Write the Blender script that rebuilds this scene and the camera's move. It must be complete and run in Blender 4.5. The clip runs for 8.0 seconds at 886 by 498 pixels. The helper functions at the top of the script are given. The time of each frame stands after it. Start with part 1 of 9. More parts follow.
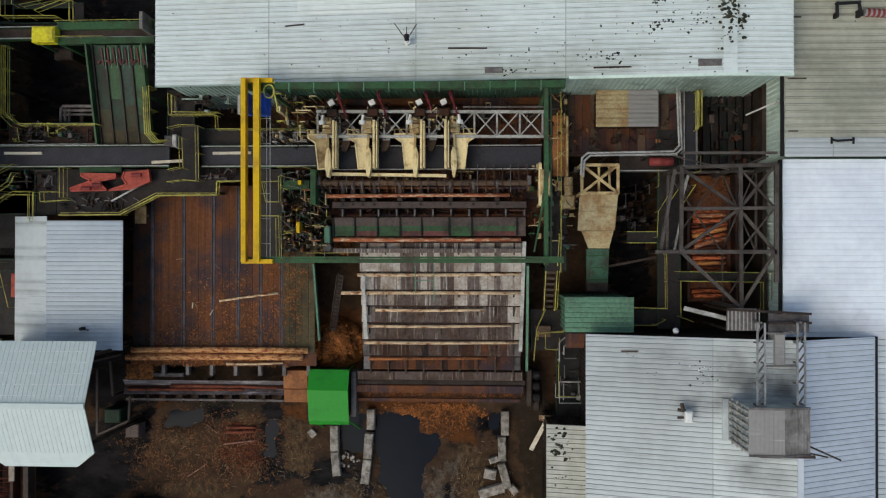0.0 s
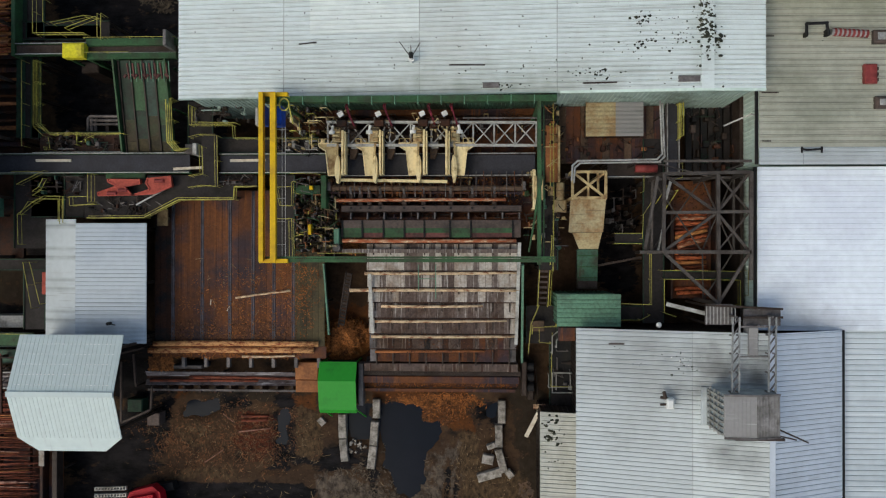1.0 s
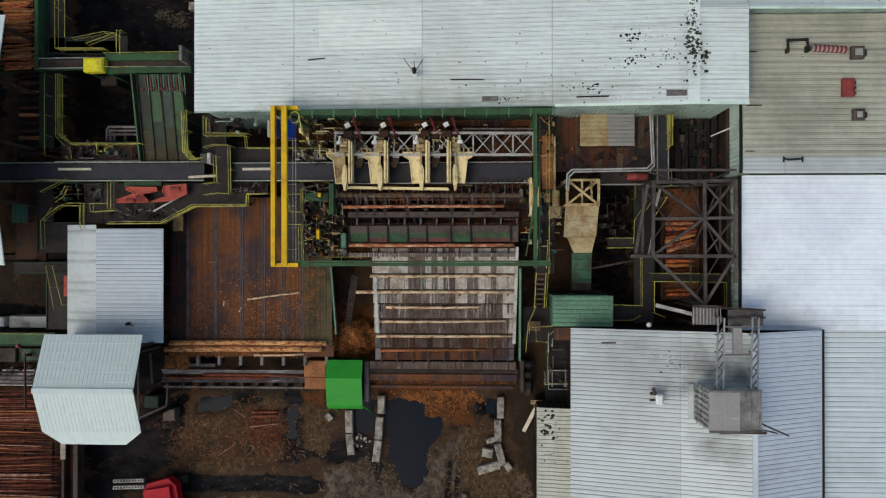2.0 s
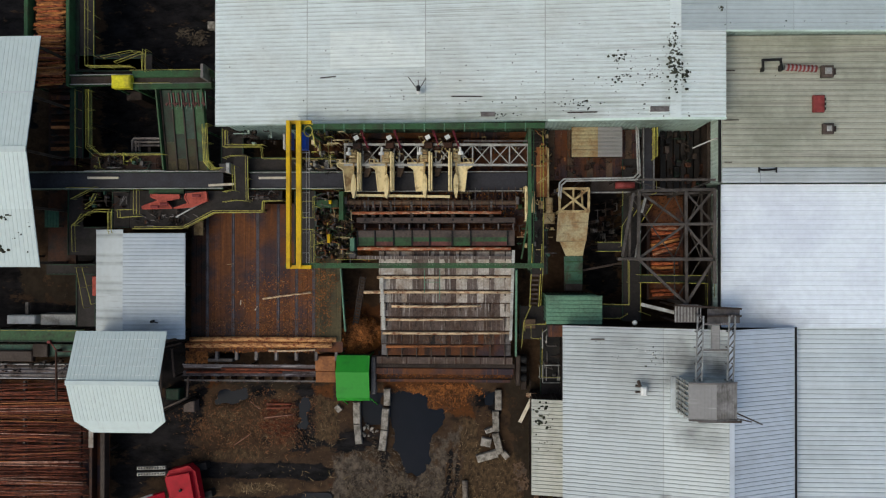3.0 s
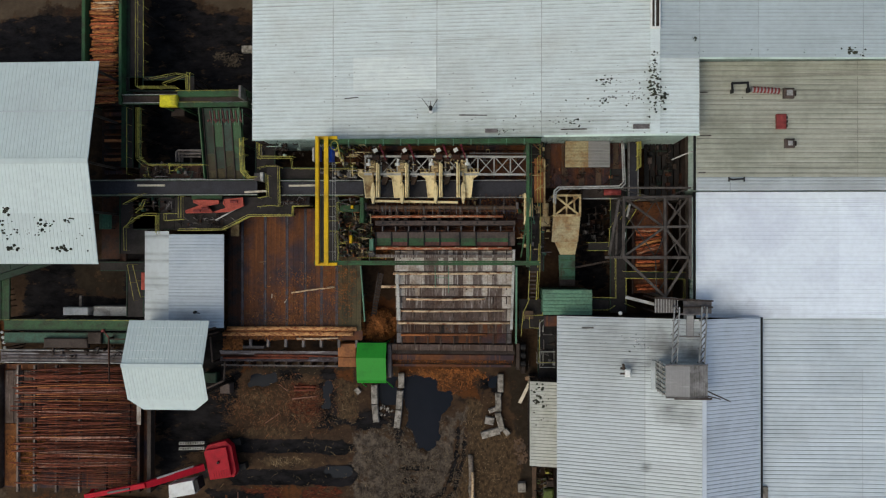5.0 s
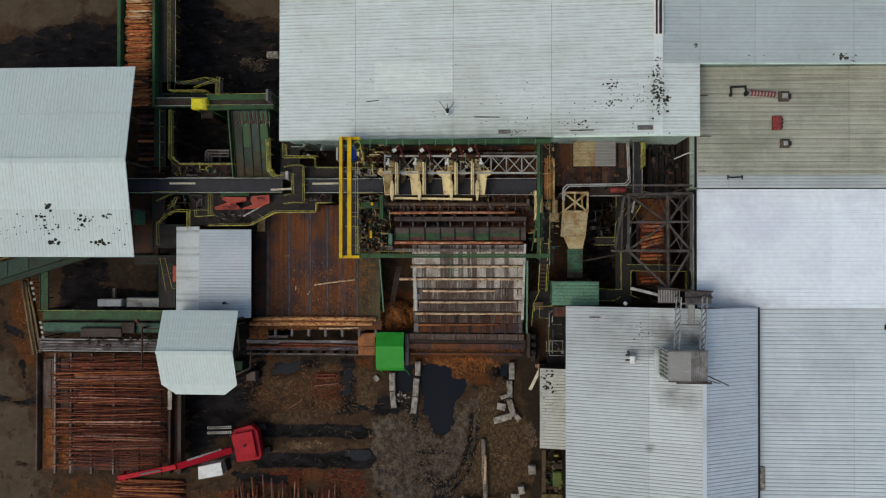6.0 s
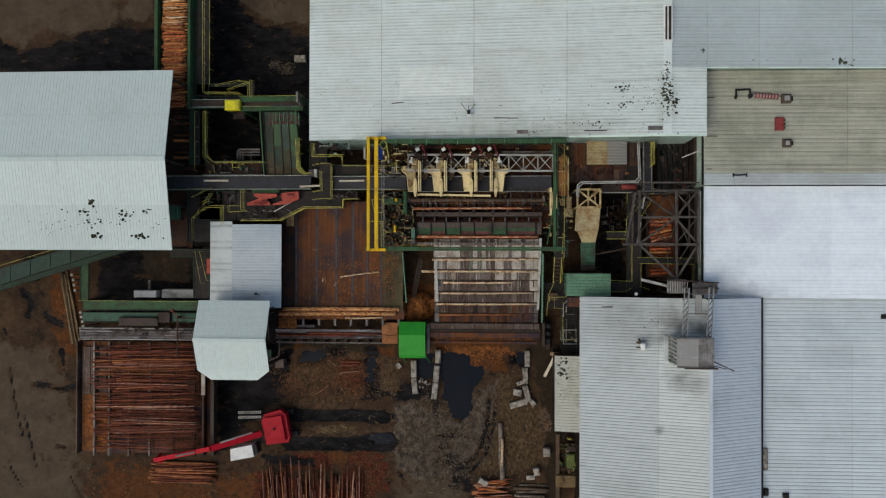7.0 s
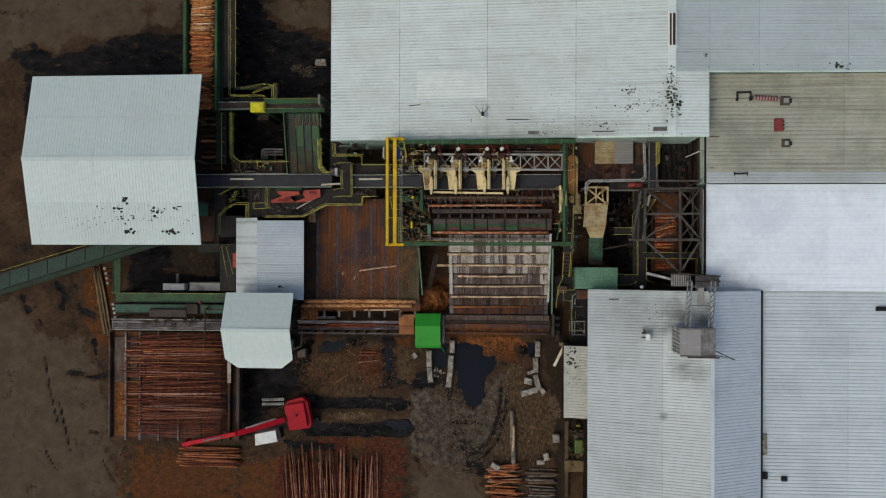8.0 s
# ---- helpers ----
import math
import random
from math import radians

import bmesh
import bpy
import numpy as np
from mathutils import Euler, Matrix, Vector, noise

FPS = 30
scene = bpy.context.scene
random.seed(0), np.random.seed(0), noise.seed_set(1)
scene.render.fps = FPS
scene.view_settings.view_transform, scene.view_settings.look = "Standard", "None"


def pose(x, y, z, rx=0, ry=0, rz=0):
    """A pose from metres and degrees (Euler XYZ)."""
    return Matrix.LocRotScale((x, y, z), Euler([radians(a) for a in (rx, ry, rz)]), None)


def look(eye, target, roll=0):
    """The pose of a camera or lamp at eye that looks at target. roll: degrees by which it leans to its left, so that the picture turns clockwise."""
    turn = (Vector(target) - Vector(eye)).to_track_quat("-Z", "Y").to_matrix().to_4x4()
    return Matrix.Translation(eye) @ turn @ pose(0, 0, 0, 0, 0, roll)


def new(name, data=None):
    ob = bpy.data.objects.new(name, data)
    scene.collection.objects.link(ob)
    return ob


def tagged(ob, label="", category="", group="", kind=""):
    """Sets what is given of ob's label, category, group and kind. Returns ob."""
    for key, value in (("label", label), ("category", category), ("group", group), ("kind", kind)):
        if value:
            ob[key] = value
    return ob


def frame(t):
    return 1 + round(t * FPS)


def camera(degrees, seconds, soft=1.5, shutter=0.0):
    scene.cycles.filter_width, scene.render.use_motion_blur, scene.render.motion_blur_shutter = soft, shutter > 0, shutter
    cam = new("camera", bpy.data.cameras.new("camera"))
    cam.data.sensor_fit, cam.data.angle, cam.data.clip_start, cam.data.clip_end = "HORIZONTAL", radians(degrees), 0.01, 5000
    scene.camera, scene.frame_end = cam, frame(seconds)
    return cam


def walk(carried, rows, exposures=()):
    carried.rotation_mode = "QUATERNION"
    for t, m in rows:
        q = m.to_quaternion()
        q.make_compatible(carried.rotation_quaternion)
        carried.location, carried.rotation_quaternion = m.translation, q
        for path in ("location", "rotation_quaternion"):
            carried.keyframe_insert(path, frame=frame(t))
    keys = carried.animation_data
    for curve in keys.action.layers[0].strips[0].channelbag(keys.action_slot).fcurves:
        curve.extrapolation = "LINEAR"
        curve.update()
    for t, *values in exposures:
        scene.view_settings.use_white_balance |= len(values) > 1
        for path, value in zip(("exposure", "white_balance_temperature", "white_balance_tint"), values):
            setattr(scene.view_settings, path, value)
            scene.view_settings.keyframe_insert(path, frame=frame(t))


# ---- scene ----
cam = camera(58.0, 8.0, soft=1.2)
# seconds, eye (x, y, z) and turn (rx, ry, rz) of a camera that looks straight down and rises
ROWS = [
    (0.0, 0.000, 0.000, 58.595, 0.374, 2.890, 0.047),
    (0.5, -0.153, 0.028, 60.789, 0.368, 2.635, 0.019),
    (1.0, -0.011, 0.014, 62.773, 0.366, 2.748, 0.038),
    (1.5, 0.056, 0.204, 64.063, 0.263, 2.790, -0.020),
    (3.0, 0.382, 0.581, 70.595, 0.319, 2.986, 0.029),
    (3.5, 0.643, 0.661, 72.731, 0.265, 3.106, 0.015),
    (4.0, 0.785, 0.618, 74.906, 0.332, 3.217, 0.020),
    (4.5, 0.597, 0.617, 77.075, 0.292, 3.176, 0.060),
    (6.0, -0.543, -0.400, 83.714, 0.548, 3.469, 0.097),
    (6.5, -1.466, -0.726, 86.042, 0.542, 3.453, 0.135),
    (7.0, -2.162, -0.951, 88.267, 0.453, 3.598, 0.137),
    (7.5, -2.685, -1.167, 90.519, 0.285, 3.997, 0.161),
    (8.0, -2.606, -1.152, 92.500, 0.212, 4.173, 0.171),
]
walk(cam, [(t, pose(x, y, z, rx, ry, rz)) for t, x, y, z, rx, ry, rz in ROWS], [(0.0, -0.03, 6950, 4), (1.5, 0.02, 7000, 4), (3.5, -0.03, 7030, 4), (6.0, -0.16, 7100, 4), (8.0, -0.19, 7150, 4)])

# ---------------------------------------------------------------- light: an overcast day
SUN_EL, SUN_AZ = 56.0, 228.0
world = bpy.data.worlds.new("world")
scene.world = world
world.use_nodes = True
wn = world.node_tree.nodes
sky = wn.new("ShaderNodeTexSky")
sky.sky_type = "NISHITA"
sky.sun_disc = False
sky.sun_elevation = radians(SUN_EL)
sky.sun_rotation = radians(SUN_AZ)
sky.air_density, sky.dust_density, sky.ozone_density = 1.0, 3.0, 1.0
world.node_tree.links.new(sky.outputs[0], wn["Background"].inputs[0])
wn["Background"].inputs[1].default_value = 0.145
sun = new("sun", bpy.data.lights.new("sun", "SUN"))
sun.data.energy, sun.data.angle, sun.data.color = 0.75, radians(40), (1.0, 0.96, 0.9)
sun_dir = Vector((math.sin(radians(SUN_AZ)) * math.cos(radians(SUN_EL)), math.cos(radians(SUN_AZ)) * math.cos(radians(SUN_EL)), math.sin(radians(SUN_EL))))
sun.matrix_world = look(sun_dir * 200, (0, 0, 0))
scene.view_settings.exposure = 0.0

# ---------------------------------------------------------------- materials
MATS = {}
SMOOTH = (0.95, 1.05)


def mat(name, base, rough=0.6, metal=0.0, stain=None, amount=0.5, scale=0.6, fine=6.0, bump=0.15, vary=0.12, stretch=(1, 1, 1), spec=0.18, streak=None, grainy=(0.72, 1.25), island=0.0, rugged=0.5):
    """A worn surface: base colour, a second colour in stains, fine grain, a little relief, and a tone of its own for each object."""
    m = bpy.data.materials.new(name)
    m.use_nodes = True
    nt = m.node_tree
    n, link = nt.nodes, nt.links.new
    bsdf = n["Principled BSDF"]
    geo = n.new("ShaderNodeNewGeometry")
    mp = n.new("ShaderNodeMapping")
    mp.inputs["Scale"].default_value = stretch
    link(geo.outputs["Position"], mp.inputs["Vector"])
    big = n.new("ShaderNodeTexNoise")
    big.inputs["Scale"].default_value, big.inputs["Detail"].default_value, big.inputs["Roughness"].default_value = scale, 7, 0.62
    link(mp.outputs[0], big.inputs["Vector"])
    small = n.new("ShaderNodeTexNoise")
    small.inputs["Scale"].default_value, small.inputs["Detail"].default_value, small.inputs["Roughness"].default_value = fine, (6 if rugged == 0.5 else 12), rugged
    link(mp.outputs[0], small.inputs["Vector"])
    ramp = n.new("ShaderNodeValToRGB")
    ramp.color_ramp.elements[0].position = 0.62 - 0.34 * amount
    ramp.color_ramp.elements[1].position = 0.80 - 0.34 * amount
    link(big.outputs["Fac"], ramp.inputs[0])
    mix = n.new("ShaderNodeMix")
    mix.data_type = "RGBA"
    mix.inputs[6].default_value = (*base, 1)
    mix.inputs[7].default_value = (*(stain or [c * 0.6 for c in base]), 1)
    link(ramp.outputs[0], mix.inputs[0])
    # fine grain and the object's own tone multiply the colour
    info = n.new("ShaderNodeObjectInfo")
    tone = n.new("ShaderNodeMapRange")
    tone.inputs["To Min"].default_value, tone.inputs["To Max"].default_value = 1 - vary, 1 + vary
    link(info.outputs["Random"], tone.inputs["Value"])
    grain = n.new("ShaderNodeMapRange")
    grain.inputs["From Min"].default_value, grain.inputs["From Max"].default_value = 0.25, 0.75
    grain.inputs["To Min"].default_value, grain.inputs["To Max"].default_value = grainy
    link(small.outputs["Fac"], grain.inputs["Value"])
    mul = n.new("ShaderNodeMath")
    mul.operation = "MULTIPLY"
    link(tone.outputs[0], mul.inputs[0])
    link(grain.outputs[0], mul.inputs[1])
    if island:
        # each loose piece has a tone of its own
        isl = n.new("ShaderNodeMapRange")
        isl.inputs["To Min"].default_value, isl.inputs["To Max"].default_value = 1 - island, 1 + island
        link(geo.outputs["Random Per Island"], isl.inputs["Value"])
        m2 = n.new("ShaderNodeMath")
        m2.operation = "MULTIPLY"
        link(mul.outputs[0], m2.inputs[0])
        link(isl.outputs[0], m2.inputs[1])
        mul = m2
    last = mix.outputs[2]
    if streak:
        # dirt washed along one axis: (colour, scale vector, share)
        colour, vec, share = streak
        mp2 = n.new("ShaderNodeMapping")
        mp2.inputs["Scale"].default_value = vec
        link(geo.outputs["Position"], mp2.inputs["Vector"])
        ns = n.new("ShaderNodeTexNoise")
        ns.inputs["Scale"].default_value, ns.inputs["Detail"].default_value, ns.inputs["Roughness"].default_value = 1.0, 5, 0.6
        link(mp2.outputs[0], ns.inputs["Vector"])
        r2 = n.new("ShaderNodeValToRGB")
        r2.color_ramp.elements[0].position = 0.66 - 0.3 * share
        r2.color_ramp.elements[1].position = 0.84 - 0.3 * share
        link(ns.outputs["Fac"], r2.inputs[0])
        mix2 = n.new("ShaderNodeMix")
        mix2.data_type = "RGBA"
        mix2.inputs[7].default_value = (*colour, 1)
        link(r2.outputs[0], mix2.inputs[0])
        link(last, mix2.inputs[6])
        last = mix2.outputs[2]
    sc = n.new("ShaderNodeVectorMath")
    sc.operation = "SCALE"
    link(last, sc.inputs[0])
    link(mul.outputs[0], sc.inputs["Scale"])
    link(sc.outputs[0], bsdf.inputs["Base Color"])
    rr = n.new("ShaderNodeMapRange")
    rr.inputs["To Min"].default_value, rr.inputs["To Max"].default_value = max(0.05, rough - 0.15), min(1, rough + 0.15)
    link(big.outputs["Fac"], rr.inputs["Value"])
    link(rr.outputs[0], bsdf.inputs["Roughness"])
    bsdf.inputs["Metallic"].default_value = metal
    bsdf.inputs["Specular IOR Level"].default_value = spec
    if bump:
        bp = n.new("ShaderNodeBump")
        bp.inputs["Strength"].default_value, bp.inputs["Distance"].default_value = bump, 0.05
        link(small.outputs["Fac"], bp.inputs["Height"])
        link(bp.outputs[0], bsdf.inputs["Normal"])
    MATS[name] = m
    return m


ROOF_W = mat("roof_zinc", (0.672, 0.748, 0.742), 0.55, 0.0, (0.59, 0.64, 0.62), 0.42, 0.12, 2.0, 0.03, 0.05, streak=((0.40, 0.43, 0.41), (0.07, 6.0, 1), 0.28), grainy=SMOOTH)
ROOF_V = mat("roof_zinc_barn", (0.555, 0.64, 0.625), 0.55, 0.0, (0.525, 0.60, 0.59), 0.45, 0.12, 2.0, 0.03, 0.05, streak=((0.46, 0.50, 0.51), (4.0, 0.05, 1), 0.18), grainy=SMOOTH)
ROOF_B = mat("roof_new_zinc", (0.82, 0.895, 0.965), 0.5, 0.0, (0.72, 0.78, 0.87), 0.42, 0.2, 2.0, 0.02, 0.03, streak=((0.58, 0.63, 0.72), (0.05, 4.0, 1), 0.20), grainy=SMOOTH)
ROOF_G = mat("roof_grey_zinc", (0.49, 0.54, 0.555), 0.55, 0.0, (0.42, 0.455, 0.46), 0.42, 0.16, 2.5, 0.03, 0.05, streak=((0.30, 0.32, 0.32), (0.05, 5.0, 1), 0.26), grainy=SMOOTH)
ROOF_GL = mat("roof_pale_grey_zinc", (0.555, 0.605, 0.61), 0.55, 0.0, (0.48, 0.52, 0.525), 0.42, 0.16, 2.5, 0.03, 0.05, streak=((0.34, 0.36, 0.36), (0.05, 5.0, 1), 0.24), grainy=SMOOTH)
ROOF_L = mat("roof_long_hall", (0.575, 0.645, 0.685), 0.5, 0.0, (0.49, 0.555, 0.59), 0.45, 0.15, 2.0, 0.03, 0.05, streak=((0.74, 0.80, 0.82), (0.05, 4.0, 1), 0.30), grainy=SMOOTH)
ROOF_H = mat("roof_lilac_grey", (0.55, 0.61, 0.68), 0.5, 0.0, (0.46, 0.51, 0.57), 0.45, 0.15, 2.0, 0.03, 0.05, streak=((0.37, 0.41, 0.45), (0.05, 4.0, 1), 0.26), grainy=SMOOTH)
ROOF_N = mat("roof_zinc_wing", (0.485, 0.56, 0.58), 0.55, 0.0, (0.44, 0.505, 0.52), 0.42, 0.12, 2.0, 0.03, 0.04, streak=((0.32, 0.37, 0.385), (0.05, 5.0, 1), 0.26), grainy=SMOOTH)
ROOF_T = mat("roof_tan", (0.425, 0.43, 0.355), 0.7, 0.0, (0.315, 0.325, 0.26), 0.5, 0.25, 3.0, 0.04, 0.06, streak=((0.20, 0.19, 0.16), (0.05, 3.4, 1), 0.34), grainy=(0.92, 1.08))
ROOF_S = mat("roof_blue_grey", (0.48, 0.54, 0.58), 0.5, 0.0, (0.39, 0.45, 0.51), 0.45, 0.15, 2.0, 0.03, 0.05, streak=((0.33, 0.37, 0.41), (0.05, 4.0, 1), 0.24), grainy=SMOOTH)
WALL_P = mat("wall_mint", (0.68, 0.81, 0.73), 0.6, 0.0, (0.50, 0.61, 0.54), 0.4, 0.4, 5.0, 0.05, 0.05, grainy=(0.92, 1.08))
WALL_G = mat("wall_pale_green", (0.36, 0.46, 0.41), 0.6, 0.0, (0.20, 0.25, 0.21), 0.42, 0.5, 5.0, 0.08, 0.06, grainy=(0.9, 1.1))
CONC = mat("concrete", (0.34, 0.31, 0.27), 0.85, 0.0, (0.13, 0.115, 0.095), 0.56, 1.8, 8.0, 0.3, 0.15)
RUST = mat("rust_plate", (0.118, 0.041, 0.014), 0.65, 0.0, (0.040, 0.027, 0.032), 0.55, 0.30, 5.0, 0.2, 0.16, streak=((0.19, 0.068, 0.018), (3.2, 0.15, 1), 0.38), grainy=(0.6, 1.4), rugged=0.7)
RUST_D = mat("rust_dark", (0.052, 0.022, 0.013), 0.6, 0.1, (0.02, 0.018, 0.018), 0.5, 0.8, 6.0, 0.2, 0.15)
STEEL_D = mat("dark_steel", (0.047, 0.034, 0.028), 0.55, 0.0, (0.026, 0.017, 0.012), 0.5, 0.8, 6.0, 0.15, 0.2)
STEEL = mat("worn_steel", (0.155, 0.142, 0.138), 0.5, 0.1, (0.08, 0.07, 0.065), 0.5, 0.9, 6.0, 0.15, 0.2)
STEEL_P = mat("pale_steel", (0.38, 0.38, 0.36), 0.5, 0.2, (0.2, 0.19, 0.17), 0.4, 0.9, 6.0, 0.1, 0.12)
BELT = mat("conveyor_belt", (0.040, 0.040, 0.048), 0.6, 0.0, (0.028, 0.027, 0.03), 0.5, 0.5, 8.0, 0.1, 0.1)
GREEN = mat("green_paint", (0.034, 0.088, 0.037), 0.5, 0.0, (0.034, 0.048, 0.026), 0.45, 0.9, 6.0, 0.12, 0.15)
GREEN_L = mat("green_sheet", (0.115, 0.235, 0.155), 0.5, 0.0, (0.095, 0.17, 0.115), 0.45, 0.6, 5.0, 0.08, 0.1)
GREEN_B = mat("bright_green_sheet", (0.022, 0.25, 0.026), 0.45, 0.0, (0.020, 0.18, 0.022), 0.4, 0.7, 5.0, 0.03, 0.06, grainy=SMOOTH)
GREEN_D = mat("dirty_green_sheet", (0.045, 0.11, 0.075), 0.5, 0.0, (0.035, 0.040, 0.028), 0.48, 0.5, 5.0, 0.08, 0.15, streak=((0.055, 0.042, 0.03), (2.0, 0.3, 1), 0.34))
YELLOW = mat("yellow_paint", (0.66, 0.41, 0.012), 0.45, 0.0, (0.46, 0.27, 0.02), 0.36, 0.8, 6.0, 0.06, 0.08, grainy=(0.9, 1.08))
RAIL_Y = mat("yellow_rail_paint", (0.42, 0.385, 0.08), 0.5, 0.0, (0.20, 0.17, 0.06), 0.5, 0.9, 6.0, 0.06, 0.15)
TANP = mat("tan_paint", (0.48, 0.37, 0.185), 0.55, 0.0, (0.20, 0.12, 0.055), 0.48, 1.2, 6.0, 0.1, 0.14, grainy=(0.82, 1.12))
CREAM = mat("cream_paint", (0.82, 0.68, 0.38), 0.5, 0.0, (0.42, 0.29, 0.13), 0.30, 1.6, 6.0, 0.06, 0.1, grainy=(0.88, 1.08))
TAN_R = mat("tan_roof_sheet", (0.42, 0.35, 0.20), 0.6, 0.0, (0.30, 0.19, 0.09), 0.5, 1.0, 6.0, 0.06, 0.1, streak=((0.14, 0.11, 0.07), (0.2, 5.0, 1), 0.3))
STEEL_M = mat("grey_plate", (0.092, 0.067, 0.057), 0.5, 0.0, (0.05, 0.04, 0.036), 0.45, 0.9, 6.0, 0.1, 0.12)
BOARD = mat("sawn_board", (0.55, 0.50, 0.40), 0.7, 0.0, (0.40, 0.34, 0.25), 0.45, 2.0, 9.0, 0.1, 0.1, grainy=(0.9, 1.1))
RED = mat("red_paint", (0.44, 0.085, 0.058), 0.5, 0.0, (0.22, 0.04, 0.03), 0.4, 1.0, 6.0, 0.1, 0.12)
RED_X = mat("red_loader_paint", (0.40, 0.007, 0.020), 0.45, 0.0, (0.30, 0.008, 0.018), 0.4, 1.2, 6.0, 0.04, 0.06, spec=0.12, grainy=(0.9, 1.1))
WHITE = mat("white_paint", (0.75, 0.76, 0.74), 0.5, 0.0, (0.6, 0.6, 0.57), 0.4, 1.0, 6.0, 0.03, 0.06, grainy=SMOOTH)
BLUE = mat("blue_paint", (0.02, 0.09, 0.5), 0.45, 0.0, (0.02, 0.06, 0.28), 0.4, 1.0, 6.0, 0.05, 0.06)
BOXBR = mat("orange_brown_sheet", (0.30, 0.12, 0.045), 0.6, 0.0, (0.20, 0.08, 0.035), 0.45, 0.8, 5.0, 0.08, 0.15)
BLACK = mat("black_rubber", (0.012, 0.012, 0.013), 0.6, 0.0, (0.02, 0.018, 0.016), 0.4, 1.0, 6.0, 0.1, 0.1)
CHANNEL = mat("bluish_worn_steel", (0.090, 0.088, 0.104), 0.5, 0.1, (0.05, 0.045, 0.05), 0.45, 0.9, 6.0, 0.1, 0.1)
PLANK = mat("worn_plank", (0.108, 0.068, 0.044), 0.75, 0.0, (0.06, 0.045, 0.035), 0.5, 0.8, 7.0, 0.2, 0.2)
STREAKED = mat("streaked_plate", (0.150, 0.117, 0.101), 0.55, 0.1, (0.085, 0.058, 0.045), 0.5, 0.35, 5.0, 0.1, 0.12, streak=((0.52, 0.49, 0.45), (7.0, 0.35, 1), 0.44), grainy=(0.65, 1.3))
FEED_D = mat("dark_feeder_plate", (0.100, 0.071, 0.060), 0.55, 0.1, (0.062, 0.036, 0.024), 0.5, 0.5, 5.0, 0.1, 0.14, streak=((0.28, 0.23, 0.19), (7.0, 0.35, 1), 0.36), grainy=(0.65, 1.3))
PALE_ST = mat("pale_streaked_plate", (0.46, 0.42, 0.37), 0.6, 0.0, (0.28, 0.22, 0.17), 0.5, 0.7, 6.0, 0.08, 0.1, streak=((0.15, 0.11, 0.09), (7.0, 0.35, 1), 0.40), grainy=(0.7, 1.25))
LOG_O = mat("bark_orange", (0.36, 0.135, 0.05), 0.8, 0.0, (0.14, 0.055, 0.03), 0.5, 1.6, 9.0, 0.4, 0.35, stretch=(0.7, 2, 2))
LOG_Y = mat("peeled_wood", (0.66, 0.50, 0.32), 0.75, 0.0, (0.20, 0.062, 0.025), 0.46, 2.6, 9.0, 0.3, 0.15, stretch=(0.7, 2, 2))
LOG_R = mat("bark_red_brown", (0.180, 0.050, 0.027), 0.85, 0.0, (0.064, 0.025, 0.017), 0.52, 2.2, 9.0, 0.4, 0.28, stretch=(0.7, 2, 2), streak=((0.34, 0.16, 0.105), (1.6, 7.0, 4), 0.22))
LOG_P = mat("bark_pinkish", (0.36, 0.19, 0.135), 0.8, 0.0, (0.13, 0.06, 0.04), 0.5, 1.6, 9.0, 0.3, 0.3, stretch=(2, 0.7, 2))
CHIP = mat("bark_chips", (0.25, 0.090, 0.024), 0.85, 0.0, (0.10, 0.040, 0.014), 0.5, 1.4, 9.0, 0.3, 0.2, grainy=(0.7, 1.3), island=0.6)
CHIP_B = mat("brown_chips", (0.105, 0.046, 0.02), 0.85, 0.0, (0.06, 0.032, 0.018), 0.5, 1.4, 9.0, 0.3, 0.2, grainy=(0.7, 1.3), island=0.8)
STRAW = mat("straw", (0.16, 0.115, 0.06), 0.85, 0.0, (0.10, 0.065, 0.03), 0.5, 1.4, 9.0, 0.2, 0.2, island=0.6)
STRAW_L = mat("pale_straw", (0.21, 0.15, 0.085), 0.85, 0.0, (0.09, 0.055, 0.028), 0.5, 1.4, 9.0, 0.2, 0.2, island=0.6)
LOG_B = mat("red_orange_bark", (0.48, 0.13, 0.05), 0.8, 0.0, (0.10, 0.025, 0.014), 0.54, 3.6, 9.0, 0.4, 0.35, stretch=(0.7, 2, 2))
LOG_S = mat("red_streaked_wood", (0.36, 0.11, 0.05), 0.75, 0.0, (0.62, 0.46, 0.30), 0.40, 2.4, 9.0, 0.3, 0.2, stretch=(0.8, 2.5, 2), streak=((0.05, 0.018, 0.012), (2.2, 4.0, 3), 0.34))
LOG_M = mat("half_peeled_wood", (0.58, 0.30, 0.125), 0.75, 0.0, (0.17, 0.040, 0.016), 0.53, 3.2, 9.0, 0.3, 0.15, stretch=(0.8, 2, 2))
GREYLOG = mat("grey_weathered_wood", (0.17, 0.145, 0.12), 0.8, 0.0, (0.07, 0.052, 0.04), 0.5, 2.0, 9.0, 0.3, 0.25, stretch=(0.7, 2, 2))
OLIVE_D = mat("dirty_olive_paint", (0.042, 0.052, 0.026), 0.6, 0.0, (0.05, 0.036, 0.022), 0.5, 0.8, 6.0, 0.1, 0.15)
OLIVE = mat("olive_paint", (0.095, 0.125, 0.036), 0.55, 0.0, (0.05, 0.055, 0.025), 0.5, 1.2, 6.0, 0.1, 0.15)
LOG_F = mat("fresh_orange_wood", (0.56, 0.24, 0.08), 0.75, 0.0, (0.22, 0.075, 0.03), 0.5, 2.6, 9.0, 0.3, 0.3, stretch=(0.7, 2, 2))
RED_D = mat("dark_red_paint", (0.23, 0.045, 0.042), 0.5, 0.0, (0.11, 0.02, 0.018), 0.45, 1.5, 6.0, 0.08, 0.12)
